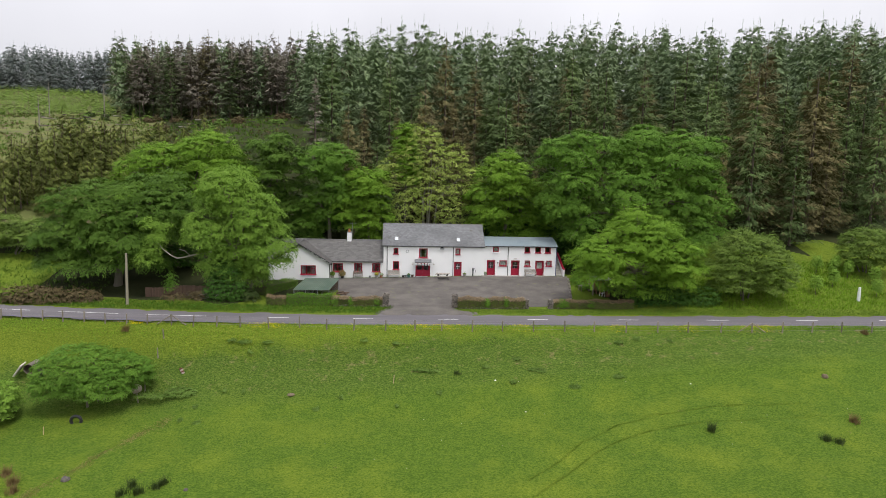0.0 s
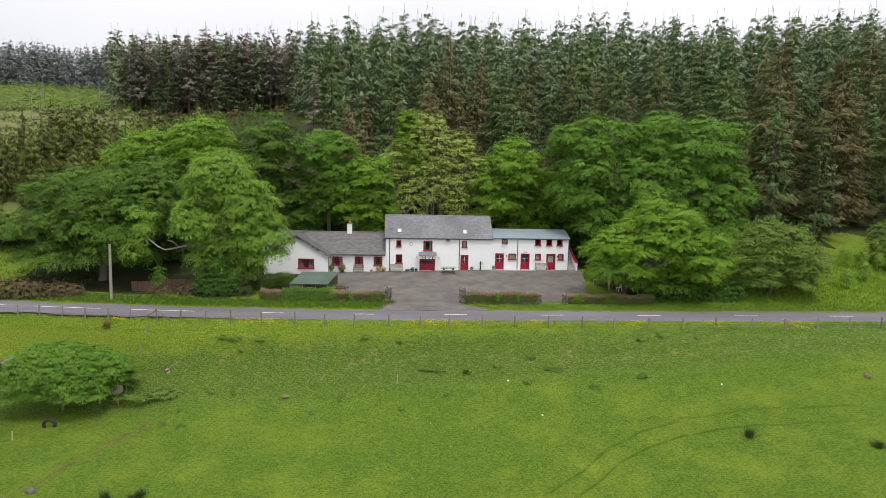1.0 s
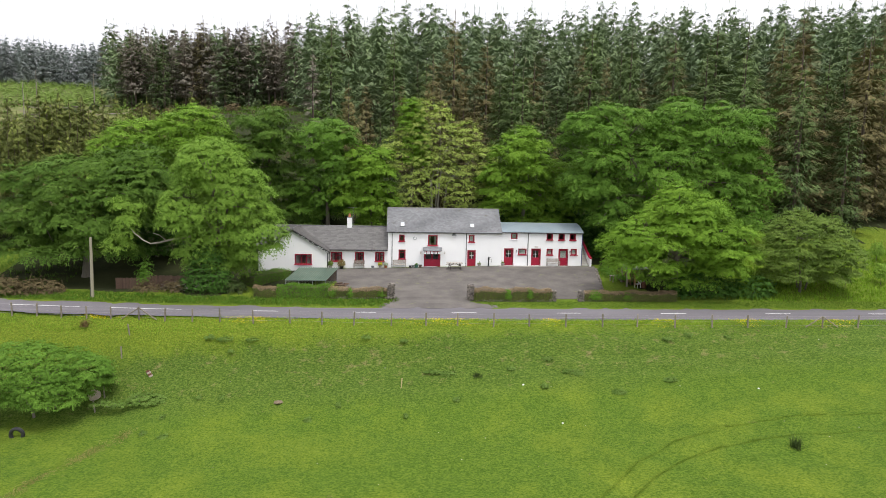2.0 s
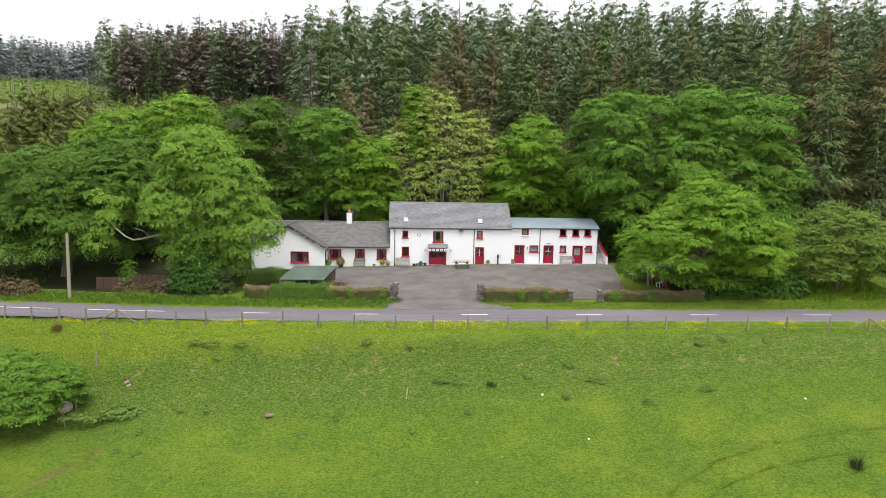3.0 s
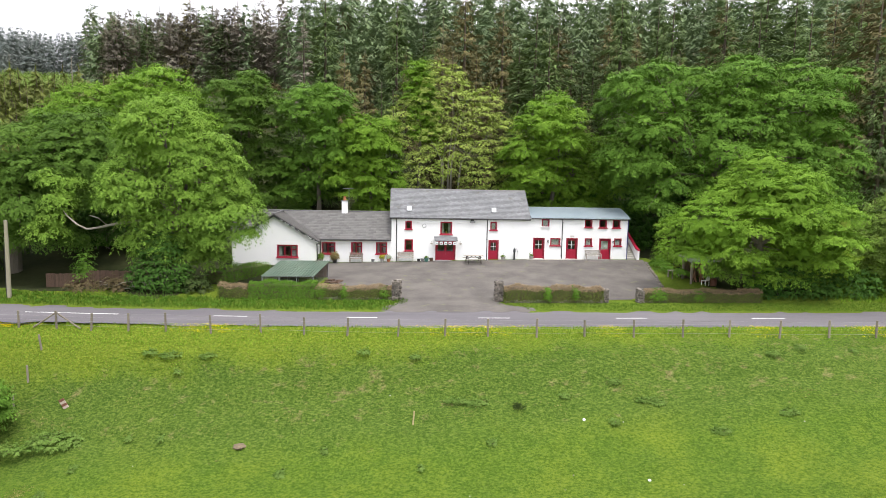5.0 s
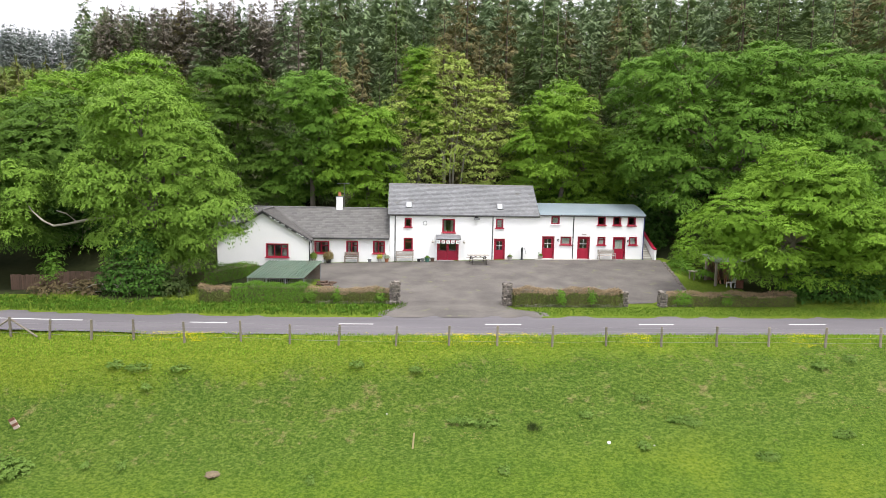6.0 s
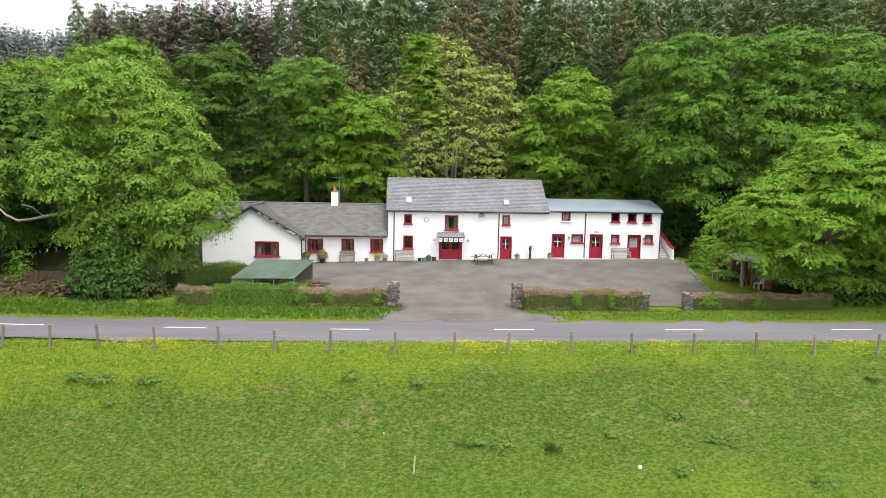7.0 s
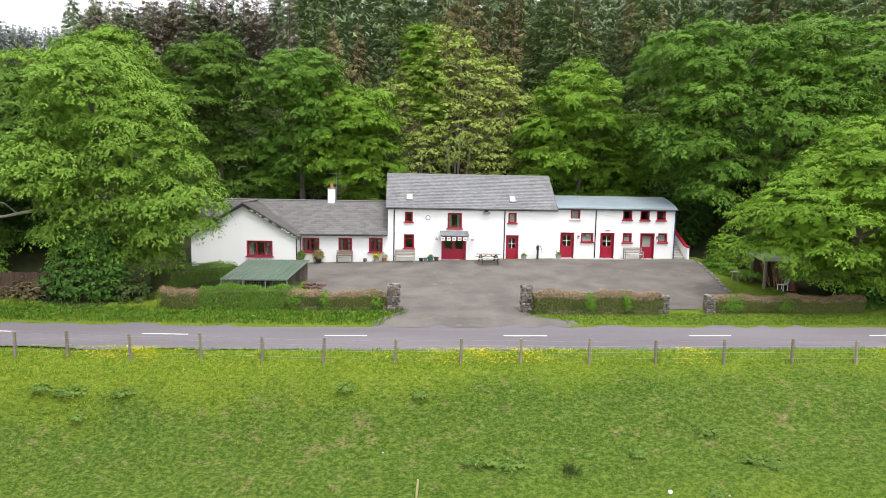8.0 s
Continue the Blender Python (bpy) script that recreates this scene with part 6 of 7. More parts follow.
def bench(x, y, w, label, wood="weathered_wood", back=0.95, turn=0.0):
    z = max(gz(x, y) + 0.015, 0.6 if x > 12 else -9)
    t = thing("bench", label, "bench", x, y, z, turn, group="benches along the house wall")
    for i in range(4):
        part("seat_slat", boxes((-w / 2, w / 2, -0.28 + i * 0.115, -0.28 + i * 0.115 + 0.095, 0.41, 0.44), bevel=0.006), wood, t)
    for i in range(4):
        yy = 0.20 + i * 0.022
        part("back_slat", boxes((-w / 2, w / 2, yy, yy + 0.025, 0.52 + i * 0.115, 0.61 + i * 0.115), bevel=0.006), wood, t)
    for s in (-1, 1):
        for yy, h in ((-0.27, 0.62), (0.20, back)):
            part("leg", boxes((s * (w / 2 - 0.06) - 0.035, s * (w / 2 - 0.06) + 0.035, yy - 0.03, yy + 0.04, 0.0, h), bevel=0.008), wood, t)
        part("armrest", boxes((s * (w / 2 - 0.06) - 0.045, s * (w / 2 - 0.06) + 0.045, -0.33, 0.22, 0.62, 0.66), bevel=0.01), wood, t)
    return t


bench(-5.68, 79.55, 1.3, "small grey-brown weathered wooden bench against the cottage wall", "grey_wood", 0.9)
bench(-0.85, 79.5, 1.6, "pale weathered wooden bench beside the downpipe", "weathered_wood")
bench(17.95, 79.45, 1.6, "weathered wooden bench between the annexe doors", "weathered_wood")

pt = thing("picnic_table", "weathered picnic table with fixed benches and dark legs", "picnic table", 5.75, 78.4, gz(5.75, 78.4) + 0.02, 4)
for i in range(5):
    part("top_plank", boxes((-0.95, 0.95, -0.38 + i * 0.155, -0.38 + i * 0.155 + 0.145, 0.70, 0.74), bevel=0.008), "weathered_wood", pt)
for s in (-1, 1):
    part("seat_plank", boxes((-0.95, 0.95, s * 0.72 - 0.13, s * 0.72 + 0.13, 0.42, 0.46), bevel=0.008), "weathered_wood", pt)
    for q in (-1, 1):
        bm = bmesh.new()
        tube(bm, [(s * 0.62, q * 0.80, 0.0), (s * 0.62, q * 0.18, 0.70)], [0.05, 0.05], 4)
        part("leg", bm, "dark_wood", pt, "dark slanting leg")
    part("crosspiece", boxes((s * 0.62 - 0.03, s * 0.62 + 0.03, -0.8, 0.8, 0.34, 0.42), bevel=0.006), "dark_wood", pt)
    bm = bmesh.new()
    tube(bm, [(s * 0.60, 0, 0.38), (s * 0.06, 0, 0.70)], [0.04, 0.04], 4)
    part("brace", bm, "dark_wood", pt)

pump = thing("water_pump", "old dark cast-iron hand water pump by the wall", "water pump", 9.98, 79.6, gz(9.98, 79.6))
bm = bmesh.new()
tube(bm, [(0, 0, 0), (0, 0, 0.06), (0, 0, 0.08), (0, 0, 0.75), (0, 0, 0.8), (0, 0, 1.05), (0, 0, 1.12), (0, 0, 1.22)], [0.16, 0.16, 0.09, 0.08, 0.12, 0.12, 0.06, 0.02], 10)
part("barrel", bm, "iron", pump)
bm = bmesh.new()
tube(bm, [(0, -0.08, 0.86), (0, -0.25, 0.86), (0, -0.30, 0.78)], [0.05, 0.04, 0.035], 8)
part("spout", bm, "iron", pump)
bm = bmesh.new()
tube(bm, [(0.02, 0, 1.08), (0.2, 0, 1.12), (0.34, 0, 0.8), (0.36, 0, 0.55)], [0.03, 0.025, 0.02, 0.02], 6)
part("pump_handle", bm, "iron", pump)


def pot(x, y, r, h, mat, label, plant=None, seed=1, size=0.25, square=False):
    t = thing("plant_pot" if plant else "pot", label, "plant pot", x, y, gz(x, y) + 0.02, group="pots along the house wall")
    bm = bmesh.new()
    n = 4 if square else 14
    tube(bm, [(0, 0, 0), (0, 0, h * 0.9), (0, 0, h * 0.9), (0, 0, h), (0, 0, h), (0, 0, h - 0.04)], [r * 0.72, r * 0.95, r * 1.06, r * 1.06, r * 0.92, r * 0.9], n)
    part("body", bm, mat, t)
    if plant:
        part("plant", crown_mesh("plant", seed, [(0, 0, h + size * 0.7, size, size, size * 0.9)], bough=0.2, leaf=0.08, low=0.0, limb=0), plant, t)
    return t


pot(-7.75, 79.6, 0.26, 0.38, "black_plastic", "dark pot holding a conical brownish conifer", "brown_hedge", 3, 0.4)
pot(-4.05, 79.65, 0.18, 0.28, "lead", "small grey metal planter by the cottage wall", None, square=True)
pot(-3.15, 79.65, 0.2, 0.34, "stone_grey", "grey stone pot of yellow flowers", "yellow_plant", 5, 0.24)
pot(-2.5, 79.65, 0.2, 0.32, "terracotta", "clay pot of white flowers", "white_plant", 6, 0.22)
pot(0.45, 79.6, 0.18, 0.25, "black_plastic", "small black pot beside the bench")
pot(0.8, 79.55, 0.18, 0.27, "lead", "small grey pot with dry compost")
pot(1.2, 79.5, 0.26, 0.36, "green_glaze", "green glazed pot by the porch", "hedge_leaf", 7, 0.14)
pot(1.68, 79.55, 0.2, 0.33, "brown_board", "brown tub beside the porch")
pot(8.85, 79.6, 0.24, 0.32, "stone_grey", "pale stone pot by the red door", "willow_leaf", 8, 0.12)
pot(11.7, 79.55, 0.24, 0.36, "stone_grey", "pale stone tub at the annexe corner", "hedge_leaf", 9, 0.12)
pot(-9.05, 79.4, 0.22, 0.5, "stone_grey", "grey tub with trailing plants at the corner", "willow_leaf", 10, 0.3)

canopy = thing("porch_canopy", "grey slated canopy over the double door", "canopy", 3.12, 80, 2.34)
part("slab", prism(bmesh.new(), [(-1.13, 0, 0.42), (-1.13, -0.72, 0.10), (-1.13, -0.72, 0.04), (-1.13, 0, 0.34)], (2.26, 0, 0)), "slate_dark", canopy)
tagged(part("slates", slated_slope((-1.15, -0.74, 0.09), (1.15, -0.74, 0.09), Vector((0, 0.914, 0.406)), 0.8, 0.2, 0.3, seed=12), "slate", canopy), kind="stuff")
for x in (-1.05, 1.05):
    bm = bmesh.new()
    tube(bm, [(x, -0.66, 0.06), (x, -0.02, -0.45)], [0.03, 0.03], 5)
    part("bracket", bm, "whitewash", canopy)
for i in range(5):
    x = -0.93 + i * 0.44
    t = thing("hanging_sign", "small white card sign hanging under the canopy", "sign", 3.12 + x, 79.27, 2.06, group="cards under the canopy")
    part("card", boxes((-0.15, 0.15, -0.006, 0.006, -0.02, 0.27)), "whitewash", t)
    part("print", boxes((-0.09, 0.09, -0.010, -0.007, 0.08, 0.17)), ("lead", "red_paint")[i % 2], t)
    bm = bmesh.new()
    tube(bm, [(0, 0, 0.27), (0, 0, 0.36)], [0.006, 0.006], 4)
    part("string", bm, "black_plastic", t)


def wall_lamp(x, z):
    t = thing("wall_lamp", "black lantern wall lamp beside a red door", "lamp", x, 79.99, z, group="door lanterns")
    bm = boxes((-0.05, 0.05, -0.03, 0, -0.1, 0.1), bevel=0.008)
    tube(bm, [(0, -0.02, 0.05), (0, -0.12, 0.12), (0, -0.16, 0.08)], [0.015, 0.015, 0.015], 6)
    part("bracket", bm, "black_plastic", t)
    bm = bmesh.new()
    tube(bm, [(0, -0.16, -0.16), (0, -0.16, 0.02)], [0.05, 0.08], 6)
    part("lantern_glass", bm, "pale_glass", t)
    bm = bmesh.new()
    tube(bm, [(0, -0.16, 0.02), (0, -0.16, 0.05), (0, -0.16, 0.12)], [0.105, 0.09, 0.015], 6)
    part("cap", bm, "black_plastic", t)


wall_lamp(13.42, 2.42)
wall_lamp(20.12, 2.42)
flood = thing("flood_light", "grey bulkhead flood light under the eaves", "lamp", 5.72, 79.98, 4.22)
part("housing", prism(bmesh.new(), [(-0.22, 0, 0.0), (-0.28, -0.22, -0.02), (0.28, -0.22, -0.02), (0.22, 0, 0.0)], (0, 0, 0.16)), "lead", flood)
part("bracket", boxes((-0.16, 0.16, -0.08, 0.0, 0.16, 0.28), bevel=0.01), "black_plastic", flood)
plaque = thing("wall_plaque", "round white plaster plaque on the whitewashed wall", "plaque", 0.98, 79.995, 3.83)
bm = bmesh.new()
tube(bm, [(0, 0, 0), (0, -0.025, 0), (0, -0.03, 0)], [0.2, 0.2, 0.16], 20)
part("disc", bm, "lead", plaque)
bm = bmesh.new()
tube(bm, [(0, -0.03, 0), (0, -0.036, 0)], [0.155, 0.15], 20)
part("face", bm, "whitewash", plaque)
sign = thing("door_sign", "small pale name board above a red door", "sign", 15.89, 79.98, 2.98)
part("board", boxes((-0.22, 0.22, -0.02, 0.01, -0.05, 0.05), bevel=0.006), "curtain", sign)
part("lettering", boxes((-0.16, 0.16, -0.025, -0.021, -0.015, 0.015)), "lead", sign)
for x0, z0 in ((1.15, 2.3), (4.75, 2.3)):
    t = thing("hanging_basket", "wall bracket with a small dried hanging basket", "hanging basket", x0 + (0.55 if x0 < 2 else -0.15), 79.98, z0)
    bm = bmesh.new()
    tube(bm, [(0, 0, 0.0), (0, -0.3, 0.05)], [0.012, 0.012], 5)
    tube(bm, [(0, 0, -0.2), (0, -0.25, 0.03)], [0.010, 0.010], 5)
    part("bracket", bm, "lead", t)
    bm = bmesh.new()
    tube(bm, [(0, -0.3, -0.28), (0, -0.3, -0.22), (0, -0.3, -0.12)], [0.04, 0.1, 0.13], 10)
    part("basket", bm, "curtain", t)

logs = thing("log_pile", "low pile of dark cut logs in the yard", "log pile", -7.0, 71.6, gz(-7.0, 71.6))
rl = random.Random(5)
for i in range(12):
    bm = bmesh.new()
    x, y, z = rl.uniform(-0.6, 0.6), rl.uniform(-0.35, 0.35), 0.09 + (0.14 if i > 7 else 0)
    a = rl.uniform(0, 3.14)
    d = Vector((math.cos(a), math.sin(a), rl.uniform(-0.1, 0.1))) * rl.uniform(0.2, 0.38)
    tube(bm, [Vector((x, y, z)) - d, Vector((x, y, z)) + d], [0.085, 0.075], 7)
    part("log", bm, "brown_board", logs)

# edging stones along the yard's right side
edging = thing("yard_edging", "row of mossy edging stones beside the yard", "edging", 0, 0, 0)
re = random.Random(15)
for i in range(34):
    y = 69.2 + i * 0.28
    x = float(yard_right(y)) + 0.1 + re.uniform(-0.05, 0.05)
    bm = boxes((-0.13, 0.13, -0.12, 0.12, -0.15, re.uniform(0.06, 0.16)), bevel=0.03)
    s = part("stone", bm, "stone", edging)
    s.matrix_basis = pose(x, y, gz(x, y), re.uniform(-8, 8), re.uniform(-8, 8), re.uniform(0, 90))

# open wood store under the hornbeam
store = thing("wood_store", "rickety open timber store holding poles and tools", "shed", 25.0, 71.2, gz(25.0, 71.2))
for x, y in ((-0.95, 0), (0.95, 0), (-0.95, 1.6), (0.95, 1.6)):
    part("post", boxes((x - 0.09, x + 0.09, y - 0.06, y + 0.06, -0.2, 1.95), bevel=0.012), "grey_wood", store)
part("roof", prism(bmesh.new(), [(-1.3, -0.4, 1.92), (-1.3, 2.0, 2.25), (-1.3, 2.0, 2.31), (-1.3, -0.4, 1.98)], (2.6, 0, 0)), "lead", store)
for i in range(8):
    part("back_board", boxes((-0.95 + i * 0.24, -0.95 + i * 0.24 + 0.22, 1.62, 1.65, -0.1, 2.1), bevel=0.006), "brown_board", store)
ro = random.Random(21)
for i in range(9):
    t = thing("timber_pole", "reddish-brown timber pole leaning in the store", "pole", 25.0 + ro.uniform(-0.7, 0.75), 71.9 + ro.uniform(-0.2, 0.3), gz(25, 72), group="poles in the wood store")
    bm = bmesh.new()
    tube(bm, [(0, -0.3, 0), (ro.uniform(-0.35, 0.35), 0.5, 1.7)], [0.03, 0.026], 6)
    part("shaft", bm, "red_wood", t)
chair = thing("garden_chair", "white plastic garden chair in front of the wood store", "chair", 25.1, 70.75, gz(25.1, 70.75), 200)
part("seat", boxes((-0.24, 0.24, -0.24, 0.22, 0.40, 0.43), bevel=0.01), "white_plastic", chair)
part("backrest", prism(bmesh.new(), [(-0.23, 0.20, 0.43), (0.23, 0.20, 0.43), (0.20, 0.36, 0.9), (-0.20, 0.36, 0.9)], (0, 0.025, 0)), "white_plastic", chair)
for x in (-0.21, 0.21):
    for y in (-0.21, 0.21):
        part("leg", boxes((x - 0.02, x + 0.02, y - 0.02, y + 0.02, 0, 0.40)), "white_plastic", chair)
tub = thing("barrel", "rusty brown metal drum by the wood store", "barrel", 25.75, 70.6, gz(25.75, 70.6))
bm = bmesh.new()
tube(bm, [(0, 0, 0), (0, 0, 0.2), (0, 0, 0.22), (0, 0, 0.42), (0, 0, 0.44), (0, 0, 0.62), (0, 0, 0.60)], [0.26, 0.26, 0.275, 0.26, 0.275, 0.26, 0.22], 16)
part("drum", bm, "rust", tub)
old = thing("plank_table", "grey weathered plank table in the long grass", "table", 23.6, 73.2, gz(23.6, 73.2), 20)
for i in range(4):
    part("plank", boxes((-0.8, 0.8, -0.35 + i * 0.18, -0.35 + i * 0.18 + 0.16, 0.62, 0.66), bevel=0.008), "grey_wood", old)
for x in (-0.65, 0.65):
    for y in (-0.25, 0.25):
        part("leg", boxes((x - 0.04, x + 0.04, y - 0.04, y + 0.04, -0.1, 0.62)), "grey_wood", old)

# board fence under the trees
panel = thing("board_fence", "brown vertical board fence in the shade of the trees", "fence", -25.8, 71.2, gz(-25.8, 71.2))
rb = random.Random(3)
for i in range(52):
    x = -4.2 + i * 0.155
    part("board", boxes((x, x + 0.14, 0, 0.022, -0.15, 1.28 + rb.uniform(-0.04, 0.04) - (0.25 if x < -1.2 else 0)), bevel=0.004), "brown_board", panel)
part("rail", boxes((-4.2, 3.85, 0.024, 0.07, 0.25, 0.33), (-4.2, 3.85, 0.024, 0.07, 0.85, 0.93)), "brown_board", panel)
brush = thing("dead_branches", "pile of bare fallen branches by the board fence", "branches", -22.0, 68.4, gz(-22, 68.4))
bm = bmesh.new()
for i in range(26):
    a = Vector((rb.uniform(-2.2, 1.8), rb.uniform(-0.4, 0.6), rb.uniform(0.05, 0.5)))
    d = Vector((rb.uniform(-1, 1), rb.uniform(-0.3, 0.3), rb.uniform(-0.15, 0.45)))
    tube(bm, [a, a + d * 0.6 + Vector((0, 0, 0.08)), a + d * 1.2], [0.035, 0.025, 0.008], 5)
tagged(part("branch", bm, "pale_bark", brush), kind="stuff")


def shrub(label, x, y, lobes, mat, seed, leaf=0.16, bough=0.6, category="bush", name="shrub", **kw):
    t = thing(name, label, category, x, y, gz(x, y) - 0.05)
    part("foliage", crown_mesh("foliage", seed, lobes, bough=bough, leaf=leaf, low=0.05, limb=0, dense=0.7, close=0.7, fill=0.7, **kw), mat, t)
    rs = random.Random(seed)
    for l in lobes:
        for _ in range(3):
            bm = bmesh.new()
            foot = Vector((l[0] + rs.uniform(-0.3, 0.3) * l[3], l[1] + rs.uniform(-0.3, 0.3) * l[4], -0.1))
            tip = Vector((l[0] + rs.uniform(-0.7, 0.7) * l[3], l[1] + rs.uniform(-0.6, 0.6) * l[4], l[2] + 0.4 * l[5]))
            tube(bm, [foot, foot.lerp(tip, 0.5) + Vector((0, 0, 0.1 * l[5])), tip], [0.02 + 0.012 * l[5], 0.015, 0.006], 5)
            part("stem", bm, "bark", t)
    return t


shrub("glossy dark ivy mound round the foot of the ash", -19.9, 68.6, [(0, 0, 1.2, 2.5, 1.2, 1.7), (-0.2, 0.5, 2.9, 1.9, 1.0, 1.8)], "dark_leaf", 51, leaf=0.17)
shrub("dry brown thicket beside the ivy", -23.2, 68.4, [(0, 0, 0.5, 1.0, 0.7, 0.9), (-2.6, 0.3, 0.3, 1.6, 0.6, 0.5)], "dry_leaf", 52)
shrub("brown bramble thicket on the verge", -40.5, 68.0, [(0, 0, 0.8, 3.6, 1.2, 1.2), (4.5, 0.4, 0.7, 2.6, 1.0, 1.0)], "dry_leaf", 53, leaf=0.2)
# Added shrub; its dark leaf stands for the shade in this gap.
shrub("dark shrub added for the shaded gap between ivy and hedge", -16.6, 68.6, [(-0.6, 0, 0.6, 1.2, 0.9, 0.9)], "rush", 59, leaf=0.17)
shrub("dark holly bush hanging by the bare limb", -27.2, 71.6, [(0, 0, 1.5, 0.75, 0.7, 1.4)], "beech_leaf", 54)
# Added dark leaves carry the shade under the hornbeam's lower skirts.
shrub("dark leafage added for the shaded lower skirts of the hornbeam", 30.8, 67.3, [(0, 0, 1.0, 4.2, 1.1, 1.6), (5.2, 0.2, 0.8, 2.6, 1.0, 1.4)], "dark_leaf", 55, leaf=0.18)
shrub("fern and weed bank at the yard's edge", 23.4, 75.6, [(0, 0, 0.35, 0.7, 2.2, 0.55), (0.4, -3.0, 0.3, 0.8, 1.3, 0.5)], "hedge_leaf", 56)
shrub("leafy shrub at the foot of the beech", 24.6, 77.0, [(0, 0, 1.3, 1.4, 1.4, 1.4), (1.2, -1.4, 1.0, 1.2, 1.2, 1.1)], "bright_leaf", 57)
shrub("low green rhubarb-like clump at the yard's edge", 23.5, 77.6, [(0, 0, 0.25, 0.45, 0.45, 0.35)], "hedge_leaf", 58, leaf=0.24)
# Shade below the trees is put into these shrubs' dark leaf colour.
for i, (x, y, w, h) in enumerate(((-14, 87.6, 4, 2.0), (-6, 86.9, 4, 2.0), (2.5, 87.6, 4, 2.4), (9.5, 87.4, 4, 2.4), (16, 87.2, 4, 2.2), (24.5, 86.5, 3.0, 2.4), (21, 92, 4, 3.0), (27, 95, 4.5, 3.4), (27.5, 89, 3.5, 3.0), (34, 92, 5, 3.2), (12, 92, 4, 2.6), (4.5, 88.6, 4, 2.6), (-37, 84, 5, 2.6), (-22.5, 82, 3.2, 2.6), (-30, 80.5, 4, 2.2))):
    shrub("undergrowth behind the buildings with tree shade put into its dark colour", x, y, [(0, 0, h * 0.7, w, 1.5, h * 1.3)], "dark_leaf", 160 + i, leaf=0.26, bough=1.0)
shrub("dark nettle patch on the field bank", -19.9, 54.0, [(0, 0, 0.15, 1.5, 0.9, 0.55), (-2.2, -0.8, 0.05, 1.5, 0.5, 0.25)], "rough_leaf", 71, leaf=0.12, bough=0.35, category="plants", name="nettle_patch")

# ---- field things ----
culvert = thing("culvert", "concrete pipe culvert in the field bank with leaning slabs", "culvert", -34.9, 57.5, gz(-34.9, 57.5))
bm = bmesh.new()
tube(bm, [(0, -0.6, 0.35), (0, 0.9, 0.42)], [0.48, 0.48], 16, cap=False)
bmesh.ops.solidify(bm, geom=bm.faces[:], thickness=0.08)
part("pipe", bm, "grey_wood", culvert)
for x, a in ((-0.9, 35), (0.95, -12)):
    s = part("slab", boxes((-0.07, 0.07, -0.5, 0.5, -0.6, 0.7), bevel=0.02), ("curtain", "dark_wood")[x > 0], culvert)
    s.matrix_basis = pose(x, -0.5, 0.3, 8, a, 10)
tyre = thing("tyre", "old black tractor tyre half sunk in the grass", "tyre", -27.6, 50.95, gz(-27.6, 50.95))
bm = bmesh.new()
prev = None
for i in range(25):
    a = 6.2832 * i / 24
    ring = [bm.verts.new((math.cos(a) * (0.42 + 0.13 * math.cos(b)), 0.12 * math.sin(b), 0.2 + math.sin(a) * (0.42 + 0.13 * math.cos(b)))) for b in np.arange(8) * 0.785]
    if prev:
        for j in range(8):
            bm.faces.new((prev[j], prev[(j + 1) % 8], ring[(j + 1) % 8], ring[j]))
    prev = ring
part("tread", bm, "black_plastic", tyre)


def rock(x, y, r0, seed, mat="stone", label="weathered grey boulder in the grass"):
    t = thing("rock", label, "rock", x, y, gz(x, y), group="rocks in the field")
    rr = random.Random(seed)
    bm = bmesh.new()
    bmesh.ops.create_icosphere(bm, subdivisions=2, radius=r0)
    for v in bm.verts:
        v.co *= 1 + 0.22 * noise.noise(v.co * (2.0 / r0) + Vector((seed, 0, 0)))
    v.co.z = v.co.z * 0.62 + r0 * 0.12
    part("stone", bm, mat, t)


rock(-24.2, 54.9, 0.5, 1, "pink_stone", "pale pinkish boulder beside the hawthorn")
rock(39.8, 51.0, 0.3, 2, "mole", "pale brownish boulder in the grass")
rock(-14.7, 40.2, 0.16, 3)
rock(-23.9, 42.4, 0.3, 5)
rock(8.9, 52.5, 0.09, 6, "whitewash", "small white stone lying in the grass")
rock(26.6, 50.6, 0.07, 7, "whitewash", "small white stone lying in the grass")
rock(10.9, 48.3, 0.07, 8, "whitewash", "small white stone lying in the grass")
hill = thing("molehill", "low brown molehill in the pasture", "molehill", -9.7, 52.5, gz(-9.7, 52.5) - 0.04)
bm = bmesh.new()
bmesh.ops.create_icosphere(bm, subdivisions=3, radius=0.34)
for v in bm.verts:
    v.co *= 1 + 0.3 * noise.noise(v.co * 7)
    v.co.z *= 0.32
part("soil", bm, "mole", hill)
rw = random.Random(66)
for i in range(24):
    rock(rw.uniform(-26, 40), rw.uniform(41, 56), rw.uniform(0.025, 0.045), 10 + i, "stone_grey" if i % 3 else "stone", "small pale stone lying in the grass")
marker = thing("marker_post", "short leaning rusty marker post with pale bands", "marker post", -20.3, 55.85, gz(-20.3, 55.85))
for i in range(4):
    p = part("band", boxes((-0.15, 0.15, -0.03, 0.03, i * 0.15, i * 0.15 + 0.148)), ("pink_stone", "rust")[i % 2], marker)
    p.matrix_basis = pose(0, 0, 0, 0, -28, 0)
for x, y, h in ((-0.5, 53.15, 0.8), (-29.3, 49.2, 0.7)):
    t = thing("stake", "short pale timber stake standing in the field", "stake", x, y, gz(x, y), group="field stakes")
    p = part("shaft", boxes((-0.035, 0.035, -0.03, 0.03, -0.3, h), bevel=0.008), "pale_stake", t)
    p.matrix_basis = pose(0, 0, 0, 3, 4, 20)
